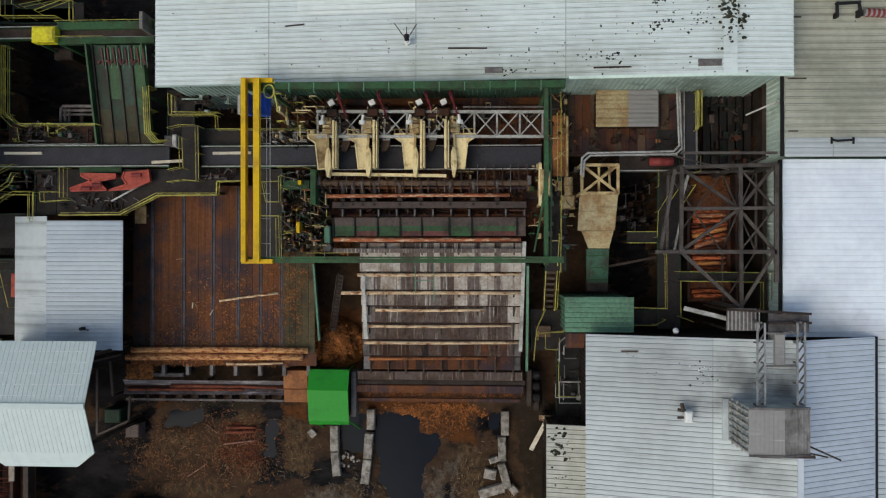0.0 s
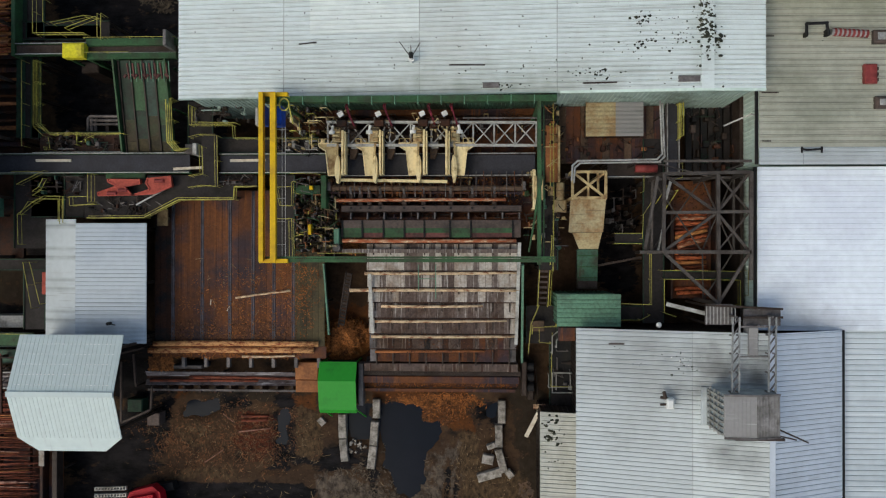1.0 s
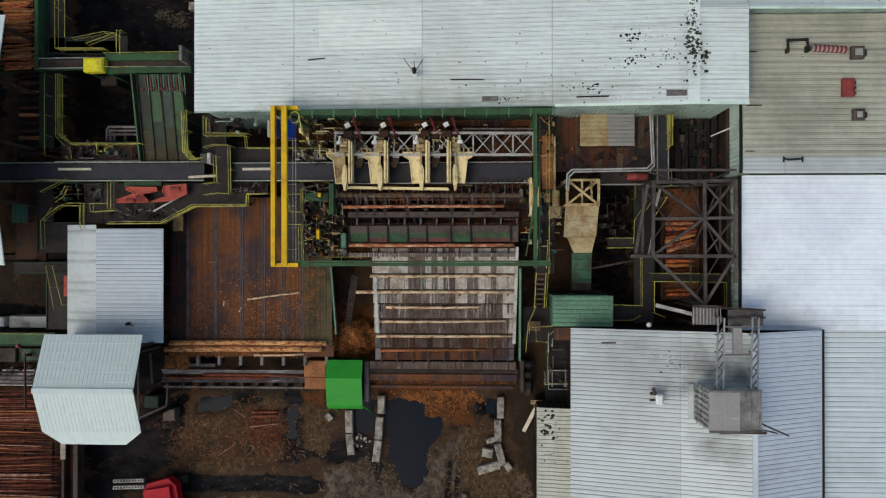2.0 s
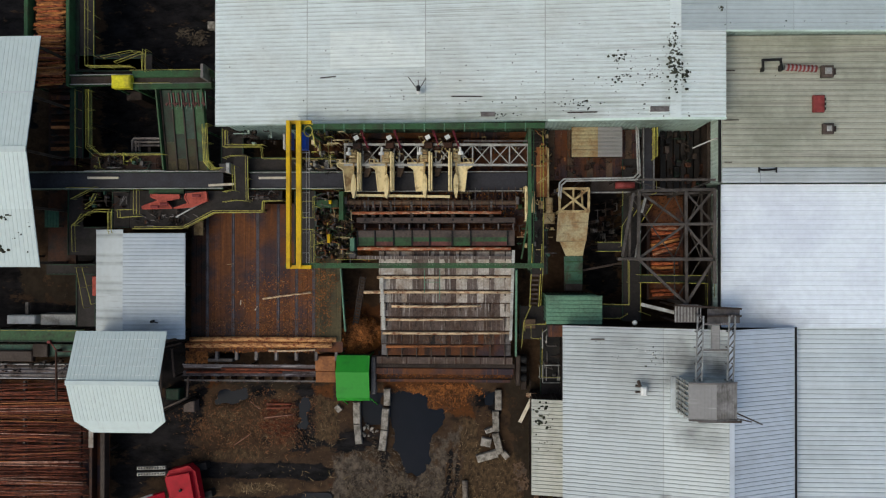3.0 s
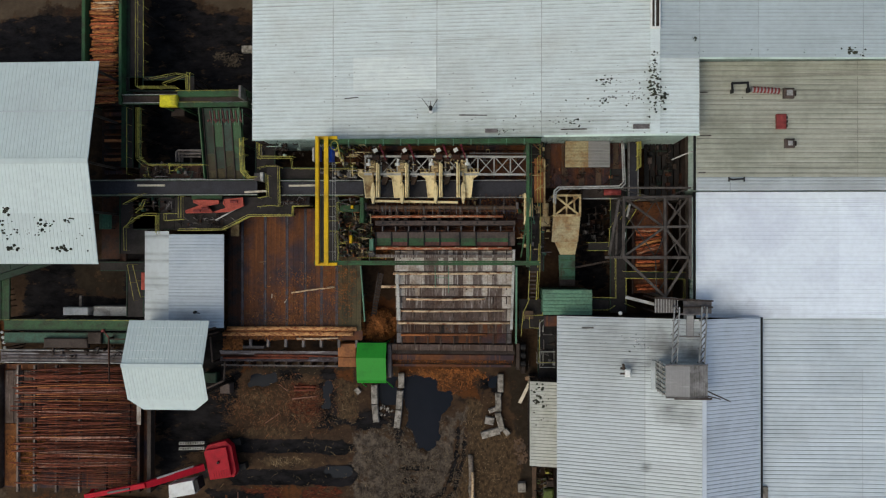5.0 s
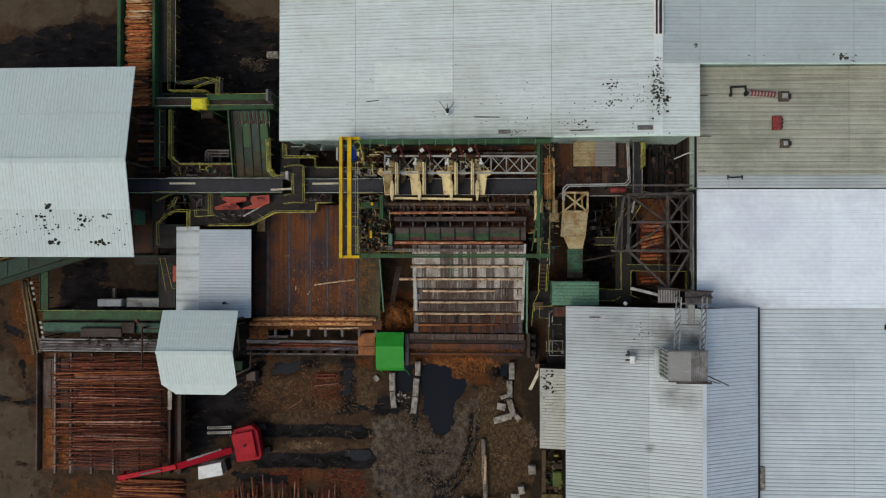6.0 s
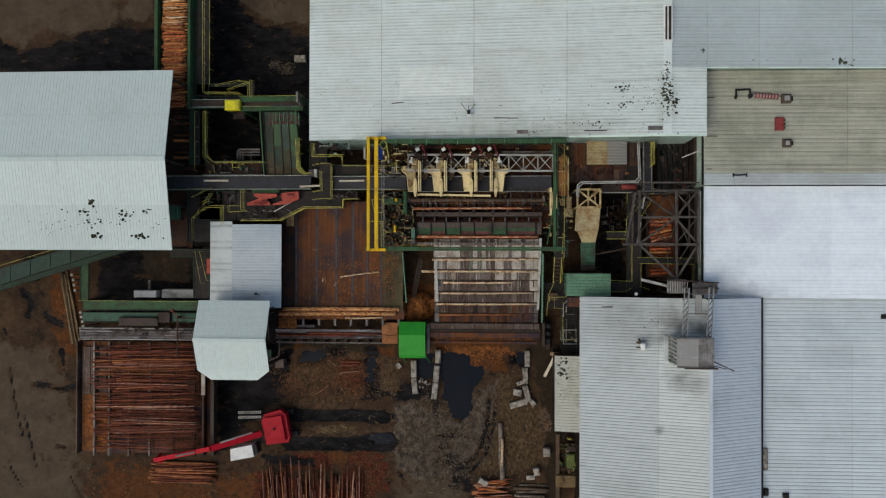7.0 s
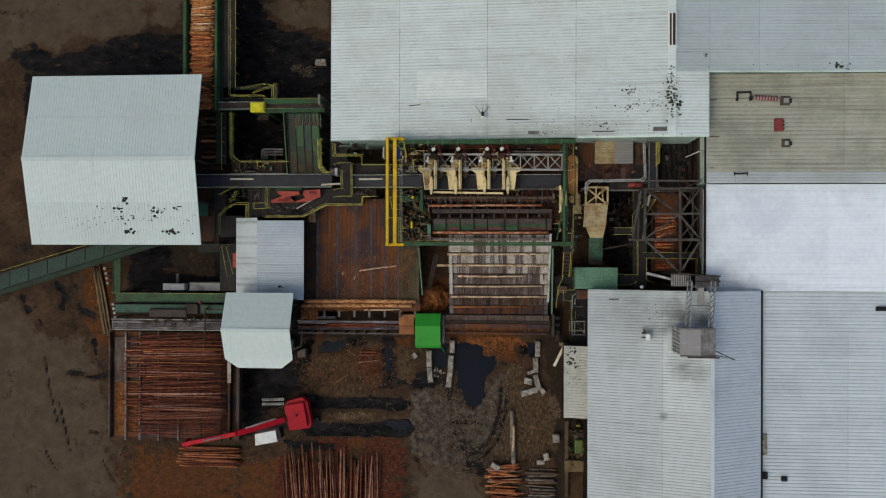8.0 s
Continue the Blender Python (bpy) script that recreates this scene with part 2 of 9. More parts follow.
CLOD = mat("mud_clods", (0.10, 0.077, 0.054), 0.85, 0.0, (0.05, 0.036, 0.024), 0.5, 1.4, 9.0, 0.3, 0.2, grainy=(0.7, 1.3), island=0.6)
TROUGH = mat("worn_trough", (0.13, 0.112, 0.115), 0.5, 0.0, (0.06, 0.04, 0.035), 0.5, 0.8, 6.0, 0.1, 0.15, streak=((0.46, 0.44, 0.46), (0.5, 7.0, 1), 0.42))
DULL = mat("dull_grey_sheet", (0.29, 0.285, 0.28), 0.6, 0.0, (0.26, 0.26, 0.25), 0.45, 0.5, 4.0, 0.04, 0.08, streak=((0.44, 0.44, 0.43), (0.3, 5.0, 1), 0.3), grainy=(0.92, 1.08))
SOOTY = mat("sooty_sheet", (0.27, 0.26, 0.25), 0.6, 0.0, (0.16, 0.15, 0.14), 0.5, 0.8, 4.0, 0.05, 0.06, streak=((0.09, 0.08, 0.07), (5.0, 0.4, 1), 0.34))
RED_B = mat("red_brown_paint", (0.125, 0.046, 0.040), 0.55, 0.0, (0.06, 0.03, 0.026), 0.5, 0.9, 6.0, 0.1, 0.12)
GREEN_K = mat("blackened_green_paint", (0.016, 0.042, 0.025), 0.5, 0.0, (0.020, 0.024, 0.018), 0.5, 0.9, 6.0, 0.12, 0.15)
GREEN_T = mat("dark_teal_sheet", (0.030, 0.064, 0.048), 0.5, 0.0, (0.030, 0.042, 0.032), 0.48, 0.5, 5.0, 0.08, 0.15)
MUDDY = mat("muddy_olive_plank", (0.074, 0.060, 0.032), 0.8, 0.0, (0.045, 0.040, 0.026), 0.5, 0.7, 7.0, 0.2, 0.2, grainy=(0.7, 1.3))
TRODDEN = mat("trodden_bark", (0.175, 0.068, 0.022), 0.85, 0.0, (0.085, 0.035, 0.016), 0.5, 1.2, 9.0, 0.3, 0.2, grainy=(0.7, 1.3))
HOSE_R = mat("crimson_hose", (0.17, 0.024, 0.040), 0.55, 0.0, (0.08, 0.012, 0.02), 0.5, 1.5, 6.0, 0.08, 0.12)
MOSS = mat("dark_moss", (0.026, 0.030, 0.022), 0.9, 0.0, (0.06, 0.062, 0.04), 0.5, 2.0, 8.0, 0.3, 0.2)



def rib_lines(m, colour, share):
    """Dirt and rib shading put into the colour along each rib's foot."""
    nt = m.node_tree
    n, link = nt.nodes, nt.links.new
    bsdf = n["Principled BSDF"]
    last = bsdf.inputs["Base Color"].links[0].from_socket
    at = n.new("ShaderNodeAttribute")
    at.attribute_name = "crease_dark"
    geo = n.new("ShaderNodeNewGeometry")
    ns = n.new("ShaderNodeTexNoise")
    ns.inputs["Scale"].default_value, ns.inputs["Detail"].default_value = 0.8, 5
    link(geo.outputs["Position"], ns.inputs["Vector"])
    rp = n.new("ShaderNodeMapRange")
    rp.inputs["From Min"].default_value, rp.inputs["From Max"].default_value = 0.3, 0.65
    rp.inputs["To Min"].default_value, rp.inputs["To Max"].default_value = 0.35 * share, share
    link(ns.outputs["Fac"], rp.inputs["Value"])
    mu = n.new("ShaderNodeMath")
    mu.operation = "MULTIPLY"
    link(at.outputs["Fac"], mu.inputs[0])
    link(rp.outputs[0], mu.inputs[1])
    mx = n.new("ShaderNodeMix")
    mx.data_type = "RGBA"
    mx.inputs[7].default_value = (*colour, 1)
    link(mu.outputs[0], mx.inputs[0])
    link(last, mx.inputs[6])
    link(mx.outputs[2], bsdf.inputs["Base Color"])


rib_lines(ROOF_W, (0.16, 0.18, 0.16), 0.75)
rib_lines(ROOF_V, (0.30, 0.34, 0.335), 0.07)
rib_lines(ROOF_B, (0.36, 0.40, 0.46), 0.10)
rib_lines(ROOF_G, (0.12, 0.13, 0.13), 0.6)
rib_lines(ROOF_GL, (0.12, 0.13, 0.13), 0.55)
rib_lines(ROOF_L, (0.19, 0.22, 0.24), 0.5)
rib_lines(ROOF_T, (0.09, 0.085, 0.07), 0.6)
rib_lines(ROOF_N, (0.20, 0.23, 0.24), 0.6)
rib_lines(ROOF_S, (0.16, 0.18, 0.21), 0.5)
rib_lines(DULL, (0.10, 0.10, 0.10), 0.6)
rib_lines(TAN_R, (0.13, 0.09, 0.05), 0.6)
GRATE = mat("dark_grating", (0.029, 0.0245, 0.023), 0.6, 0.0, (0.018, 0.015, 0.013), 0.5, 0.8, 6.0, 0.15, 0.15)
rib_lines(ROOF_H, (0.17, 0.19, 0.22), 0.55)
rib_lines(GREEN_L, (0.03, 0.06, 0.045), 0.6)


def soot(m, spots, colour):
    """Soot and grime blown over a roof round a few places: (x, y, half width, half length, strength)."""
    nt = m.node_tree
    n, link = nt.nodes, nt.links.new
    bsdf = n["Principled BSDF"]
    last = bsdf.inputs["Base Color"].links[0].from_socket
    geo = n.new("ShaderNodeNewGeometry")
    ns = n.new("ShaderNodeTexNoise")
    ns.inputs["Scale"].default_value, ns.inputs["Detail"].default_value = 0.9, 7
    link(geo.outputs["Position"], ns.inputs["Vector"])
    for x, y, a, b, strength in spots:
        mp = n.new("ShaderNodeMapping")
        mp.inputs["Scale"].default_value = (1 / a, 1 / b, 0)
        mp.inputs["Location"].default_value = (-x / a, -y / b, 0)
        link(geo.outputs["Position"], mp.inputs["Vector"])
        ln = n.new("ShaderNodeVectorMath")
        ln.operation = "LENGTH"
        link(mp.outputs[0], ln.inputs[0])
        ad = n.new("ShaderNodeMath")
        ad.operation = "MULTIPLY_ADD"
        ad.inputs[1].default_value = 1.2
        link(ns.outputs["Fac"], ad.inputs[0])
        link(ln.outputs["Value"], ad.inputs[2])
        rp = n.new("ShaderNodeMapRange")
        rp.inputs["From Min"].default_value, rp.inputs["From Max"].default_value = 1.55, 0.55
        rp.inputs["To Max"].default_value = strength
        link(ad.outputs[0], rp.inputs["Value"])
        mx = n.new("ShaderNodeMix")
        mx.data_type = "RGBA"
        mx.inputs[7].default_value = (*colour, 1)
        link(rp.outputs[0], mx.inputs[0])
        link(last, mx.inputs[6])
        last = mx.outputs[2]
    link(last, bsdf.inputs["Base Color"])


for m_ in (ROOF_G, ROOF_GL):
    soot(m_, [(10.0, -6.4, 7.0, 4.0, 0.22), (15.45, -6.78, 4.5, 3.2, 0.32), (15.55, -7.77, 2.2, 2.0, 0.75), (17.69, -8.00, 1.6, 2.2, 0.8), (15.67, -12.81, 1.8, 1.6, 0.5), (13.52, -9.07, 2.4, 0.8, 0.5), (16.94, -13.08, 2.6, 1.3, 0.35), (13.91, -17.85, 0.6, 0.6, 0.7)], (0.07, 0.07, 0.07))
soot(ROOF_W, [(-3.0, 10.2, 15.0, 1.5, 0.6), (-14.0, 10.2, 8.0, 1.0, 0.4), (2.0, 11.0, 12.0, 2.6, 0.4), (14.3, 13.8, 1.3, 4.0, 0.45)], (0.24, 0.27, 0.22))
soot(ROOF_S, [(-27.6, -5.6, 3.6, 0.9, 0.5)], (0.10, 0.105, 0.11))
soot(ROOF_B, [(23.13, -4.67, 6.0, 1.4, 0.5), (20.85, -3.64, 2.5, 2.5, 0.35)], (0.28, 0.30, 0.33))

# the wet yard: dark mud, bark mulch, straw, grey gravel and silt
GROUND = mat("wet_mud", (0.044, 0.026, 0.0155), 0.6, 0.0, (0.075, 0.044, 0.024), 0.5, 0.30, 1.6, 1.0, 0.0, spec=0.05, streak=((0.010, 0.009, 0.009), (0.32, 0.42, 1), 0.46), grainy=(0.35, 1.65), rugged=0.82)
# name, light colour, dark colour, size of the broken edge, size of the grains, stretch
LAYERS = [
    ("silt", (0.092, 0.068, 0.046), (0.066, 0.047, 0.031), 0.35, 0.5, (1, 1, 1)),
    ("mud", (0.034, 0.025, 0.017), (0.021, 0.015, 0.010), 0.5, 1.0, (1, 1, 1)),
    ("khaki", (0.106, 0.067, 0.035), (0.028, 0.019, 0.012), 0.9, 2.2, (1.3, 0.8, 1)),
    ("bark", (0.115, 0.042, 0.014), (0.062, 0.025, 0.010), 0.8, 1.4, (1, 1, 1)),
    ("mulch", (0.118, 0.029, 0.013), (0.026, 0.011, 0.008), 0.9, 3.0, (0.7, 1.3, 1)),
    ("grit", (0.132, 0.104, 0.079), (0.026, 0.020, 0.016), 0.55, 1.3, (1.15, 0.85, 1)),
    # near-black for wet soil and for shade painted onto the ground
    ("wet_shade", (0.003, 0.003, 0.0035), (0.017, 0.015, 0.016), 0.8, 0.9, (0.6, 1.2, 1)),
]


def yard_layers(m):
    """Where soils and painted shade lie: masks of the ground sheet, broken up by noise."""
    nt = m.node_tree
    n, link = nt.nodes, nt.links.new
    bsdf = n["Principled BSDF"]
    last = bsdf.inputs["Base Color"].links[0].from_socket
    geo = n.new("ShaderNodeNewGeometry")
    for name, colour, dark, scale, grains, run in LAYERS:
        at = n.new("ShaderNodeAttribute")
        at.attribute_name = name
        mp = n.new("ShaderNodeMapping")
        mp.inputs["Scale"].default_value = run
        link(geo.outputs["Position"], mp.inputs["Vector"])
        ns = n.new("ShaderNodeTexNoise")
        ns.inputs["Scale"].default_value, ns.inputs["Detail"].default_value, ns.inputs["Roughness"].default_value = scale, 10, 0.72
        link(mp.outputs[0], ns.inputs["Vector"])
        add = n.new("ShaderNodeMath")
        add.operation = "MULTIPLY_ADD"
        add.inputs[1].default_value = 2.6
        link(ns.outputs["Fac"], add.inputs[0])
        link(at.outputs["Fac"], add.inputs[2])
        rp = n.new("ShaderNodeMapRange")
        rp.inputs["From Min"].default_value, rp.inputs["From Max"].default_value = 1.66, 1.84
        link(add.outputs[0], rp.inputs["Value"])
        fine = n.new("ShaderNodeTexNoise")
        fine.inputs["Scale"].default_value, fine.inputs["Detail"].default_value, fine.inputs["Roughness"].default_value = grains, 10, 0.70
        link(mp.outputs[0], fine.inputs["Vector"])
        r2 = n.new("ShaderNodeMapRange")
        r2.inputs["From Min"].default_value, r2.inputs["From Max"].default_value = 0.39, 0.61
        link(fine.outputs["Fac"], r2.inputs["Value"])
        cm = n.new("ShaderNodeMix")
        cm.data_type = "RGBA"
        cm.inputs[6].default_value, cm.inputs[7].default_value = (*dark, 1), (*colour, 1)
        link(r2.outputs[0], cm.inputs[0])
        mx = n.new("ShaderNodeMix")
        mx.data_type = "RGBA"
        link(rp.outputs[0], mx.inputs[0])
        link(last, mx.inputs[6])
        link(cm.outputs[2], mx.inputs[7])
        last = mx.outputs[2]
    link(last, bsdf.inputs["Base Color"])


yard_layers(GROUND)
WATER = mat("still_water", (0.010, 0.013, 0.019), 0.06, 0.0, (0.012, 0.014, 0.021), 0.4, 0.2, 1.0, 0.01, 0.0, spec=0.06, grainy=SMOOTH)


# ---------------------------------------------------------------- mesh building
class Mesh:
    """Vertices and faces in world metres, gathered piece by piece into one part."""

    def __init__(self):
        self.v, self.f, self.crease_dark = [], [], None

    def add(self, vs, fs):
        o = len(self.v)
        self.v += [tuple(p) for p in vs]
        self.f += [tuple(i + o for i in q) for q in fs]
        return self

    def box(self, x0, y0, x1, y1, z0, z1, bevel=0.0):
        b = min(bevel, (x1 - x0) * 0.3, (y1 - y0) * 0.3, (z1 - z0) * 0.45)
        if b <= 0:
            vs = [(x0, y0, z0), (x1, y0, z0), (x1, y1, z0), (x0, y1, z0), (x0, y0, z1), (x1, y0, z1), (x1, y1, z1), (x0, y1, z1)]
            return self.add(vs, [(3, 2, 1, 0), (4, 5, 6, 7), (0, 1, 5, 4), (1, 2, 6, 5), (2, 3, 7, 6), (3, 0, 4, 7)])
        vs = [(x0, y0, z0), (x1, y0, z0), (x1, y1, z0), (x0, y1, z0), (x0, y0, z1 - b), (x1, y0, z1 - b), (x1, y1, z1 - b), (x0, y1, z1 - b),
              (x0 + b, y0 + b, z1), (x1 - b, y0 + b, z1), (x1 - b, y1 - b, z1), (x0 + b, y1 - b, z1)]
        fs = [(3, 2, 1, 0), (8, 9, 10, 11)]
        for k in range(4):
            j = (k + 1) % 4
            fs += [(k, j, j + 4, k + 4), (k + 4, j + 4, j + 8, k + 8)]
        return self.add(vs, fs)

    def bar(self, p, q, w, h=None):
        """A square bar from p to q."""
        p, q, h = Vector(p), Vector(q), h or w
        d = (q - p).normalized()
        side = d.cross(Vector((0, 0, 1)))
        side = side.normalized() if side.length > 1e-3 else Vector((1, 0, 0))
        up = side.cross(d).normalized()
        vs = []
        for e in (p, q):
            for a, b in ((-1, -1), (1, -1), (1, 1), (-1, 1)):
                vs.append(e + side * (a * w / 2) + up * (b * h / 2))
        return self.add(vs, [(3, 2, 1, 0), (4, 5, 6, 7), (0, 1, 5, 4), (1, 2, 6, 5), (2, 3, 7, 6), (3, 0, 4, 7)])

    def tube(self, p, q, r, r2=None, n=8):
        p, q, r2 = Vector(p), Vector(q), r if r2 is None else r2
        d = (q - p).normalized()
        a = d.cross(Vector((0, 0, 1)))
        a = a.normalized() if a.length > 1e-3 else Vector((1, 0, 0))
        b = a.cross(d)
        vs = []
        for e, rad in ((p, r), (q, r2)):
            for k in range(n):
                t = 2 * math.pi * k / n
                vs.append(e + a * (math.cos(t) * rad) + b * (math.sin(t) * rad))
        fs = [tuple(range(n)), tuple(range(2 * n - 1, n - 1, -1))]
        fs += [(k + n, (k + 1) % n + n, (k + 1) % n, k) for k in range(n)]
        return self.add(vs, fs)

    def pipe(self, pts, r, n=8):
        for p, q in zip(pts, pts[1:]):
            self.tube(p, q, r, n=n)
            self.tube(Vector(q) - Vector((0, 0, r)), Vector(q) + Vector((0, 0, r)), r * 1.02, n=n)
        return self

    def sweep(self, pts, r, n=6):
        """One round hose or pipe along points."""
        pts = [Vector(p) for p in pts]
        o = len(self.v)
        for i, p in enumerate(pts):
            d = (pts[min(i + 1, len(pts) - 1)] - pts[max(i - 1, 0)]).normalized()
            a = d.cross(Vector((0.3, 0.2, 1))).normalized()
            b = a.cross(d)
            self.v += [tuple(p + a * (r * math.cos(6.2832 * k / n)) + b * (r * math.sin(6.2832 * k / n))) for k in range(n)]
        for i in range(len(pts) - 1):
            self.f += [(o + (i + 1) * n + k, o + (i + 1) * n + (k + 1) % n, o + i * n + (k + 1) % n, o + i * n + k) for k in range(n)]
        self.f += [tuple(range(o, o + n)), tuple(range(o + len(pts) * n - 1, o + (len(pts) - 1) * n - 1, -1))]
        return self

    def prism(self, outline, z0, z1):
        """An upright prism over an outline given anticlockwise."""
        n = len(outline)
        vs = [(x, y, z0) for x, y in outline] + [(x, y, z1) for x, y in outline]
        fs = [tuple(range(n - 1, -1, -1)), tuple(range(n, 2 * n))]
        fs += [(k, (k + 1) % n, (k + 1) % n + n, k + n) for k in range(n)]
        return self.add(vs, fs)

    def slab(self, corners, thick):
        """A sloping plate: four corners of the top face, anticlockwise from above."""
        vs = [Vector(c) - Vector((0, 0, thick)) for c in corners] + [Vector(c) for c in corners]
        return self.add(vs, [(3, 2, 1, 0), (4, 5, 6, 7), (0, 1, 5, 4), (1, 2, 6, 5), (2, 3, 7, 6), (3, 0, 4, 7)])


def mesh_object(name, m, material, origin=(0, 0, 0), smooth=False):
    me = bpy.data.meshes.new(name)
    ox, oy, oz = origin
    me.from_pydata([(x - ox, y - oy, z - oz) for x, y, z in m.v], [], m.f)
    me.materials.append(material)
    if m.crease_dark:
        me.attributes.new("crease_dark", "FLOAT", "POINT").data.foreach_set("value", m.crease_dark)
    if smooth:
        me.polygons.foreach_set("use_smooth", [True] * len(me.polygons))
    return new(name, me)


def thing(name, at, label, category, group="", kind=""):
    """An Empty at the thing's base, which holds its parts."""
    ob = new(name)
    ob.empty_display_size = 0.3
    ob.location = at
    return tagged(ob, label, category, group, kind)


def origin_of(ob):
    o = Vector(ob.location)
    while ob.parent:
        ob = ob.parent
        o += Vector(ob.location)
    return o


def part(name, m, material, parent, label="", smooth=False):
    ob = mesh_object(name, m, material, origin_of(parent), smooth)
    ob.parent = parent
    return tagged(ob, label) if label else ob


def solo(name, m, material, at, label, category, group="", kind="", smooth=False):
    """A thing that is one mesh."""
    ob = mesh_object(name, m, material, at, smooth)
    ob.location = at
    return tagged(ob, label, category, group, kind)


def corrugated(x0, x1, y0, y1, zf, along="x", period=0.28, rise=0.06, lift=0.0, seam=False):
    """Ribbed roof sheet over a rectangle; the ribs run along x or y; zf(x, y) is the roof's height."""
    m = Mesh()
    a0, a1, b0, b1 = (y0, y1, x0, x1) if along == "x" else (x0, x1, y0, y1)
    cross = []
    a = a0
    while a < a1 - 1e-6:
        for da, h, darkened in ((0.0, 0.0, 0.7), (0.1, 0.0, 0.0), (0.6, 0.0, 0.0), (0.74, 0.0, 1.0), (0.80, 1.0, 0.1), (0.93, 1.0, 0.0)):
            if a + da * period < a1:
                cross.append((a + da * period, h * rise, darkened))
        a += period
    cross.append((a1, 0.0, 0.5))
    stops = [b0, b0 + 0.05, b0 + 0.09, b1] if seam else [b0, b1]
    m.crease_dark = []
    for ca, h, darkened in cross:
        for j, cb in enumerate(stops):
            x, y = (cb, ca) if along == "x" else (ca, cb)
            m.v.append((x, y, zf(x, y) + h + lift))
            # laps and rib feet are marked for the darker painted line
            m.crease_dark.append(0.9 if seam and j < 2 else darkened)
    w = len(stops)
    for i in range(len(cross) - 1):
        for j in range(w - 1):
            q = (i * w + j, i * w + j + 1, (i + 1) * w + j + 1, (i + 1) * w + j)
            m.f.append(q if along == "x" else q[::-1])
    # the underside, so that the sheet has thickness
    o = len(m.v)
    for cb in stops:
        for ca in (a0, a1):
            x, y = (cb, ca) if along == "x" else (ca, cb)
            m.v.append((x, y, zf(x, y) - 0.08 + lift))
    m.crease_dark += [0.0] * (len(m.v) - len(m.crease_dark))
    for j in range(w - 1):
        q = (o + 2 * j, o + 2 * j + 1, o + 2 * j + 3, o + 2 * j + 2)
        m.f.append(q if along == "x" else q[::-1])
    return m


# ---------------------------------------------------------------- the ground and its puddles
WATER_Z = -0.17
# shores of the rain puddles and how deep they are
PUDDLES = [
    ([(-8.1, -11.8), (-5.0, -11.8), (-4.6, -13.2), (-3.4, -13.4), (-3.4, -14.5), (-4.4, -15.7), (-4.8, -17.9), (-5.5, -19.0), (-6.6, -18.6), (-7.5, -16.6), (-7.8, -13.7)], 0.50),
    ([(-10.5, -12.0), (-8.7, -12.0), (-8.9, -14.6), (-10.4, -14.6)], 0.42),
    ([(-23.4, -11.8), (-20.8, -11.5), (-20.6, -12.4), (-22.5, -12.9), (-23.7, -12.7)], 0.42),
    ([(-16.1, -12.1), (-15.3, -12.3), (-15.4, -14.9), (-16.0, -14.9)], 0.36),
    ([(-15.6, -20.9), (-13.6, -20.9), (-13.4, -21.5), (-15.4, -21.4)], 0.30),
    ([(0.2, -11.9), (1.2, -11.8), (1.1, -12.9), (0.3, -12.8)], 0.34),
]


def inside(outline, x, y):
    """Metres from the outline's edge, positive inside; x and y may be arrays."""
    best, odd = None, None
    for (ax, ay), (bx, by) in zip(outline, outline[1:] + outline[:1]):
        ln = (bx - ax) ** 2 + (by - ay) ** 2
        s = np.clip(((x - ax) * (bx - ax) + (y - ay) * (by - ay)) / ln, 0, 1)
        d = np.hypot(x - ax - s * (bx - ax), y - ay - s * (by - ay))
        cross = ((ay > y) != (by > y)) & (x < ax + (bx - ax) * (y - ay) / (by - ay if by != ay else 1e-9))
        best = d if best is None else np.minimum(best, d)
        odd = cross if odd is None else odd ^ cross
    return np.where(odd, best, -best)


def ground_height(x, y):
    h = 0.08 * noise.noise((x * 0.16, y * 0.16, 0.3)) + 0.06 * noise.noise((x * 0.6, y * 0.6, 2.7)) + 0.035 * noise.noise((x * 1.7, y * 1.7, 5.1))
    h *= max(0.0, min(1.0, (120 - max(abs(x), abs(y))) / 60))
    if -26 < x < 3 and -24 < y < -10:
        for outline, d in PUDDLES:
            px, py = outline[0]
            if abs(x - px) < 9 and abs(y - py) < 10:
                q = float(inside(outline, x, y)) + 0.45 * noise.noise((x * 0.7, y * 0.7, 9.0)) + 0.30 * noise.noise((x * 1.9, y * 1.9, 4.0))
                h -= d / (1 + math.exp(max(-50.0, min(50.0, -7 * q))))
    return h


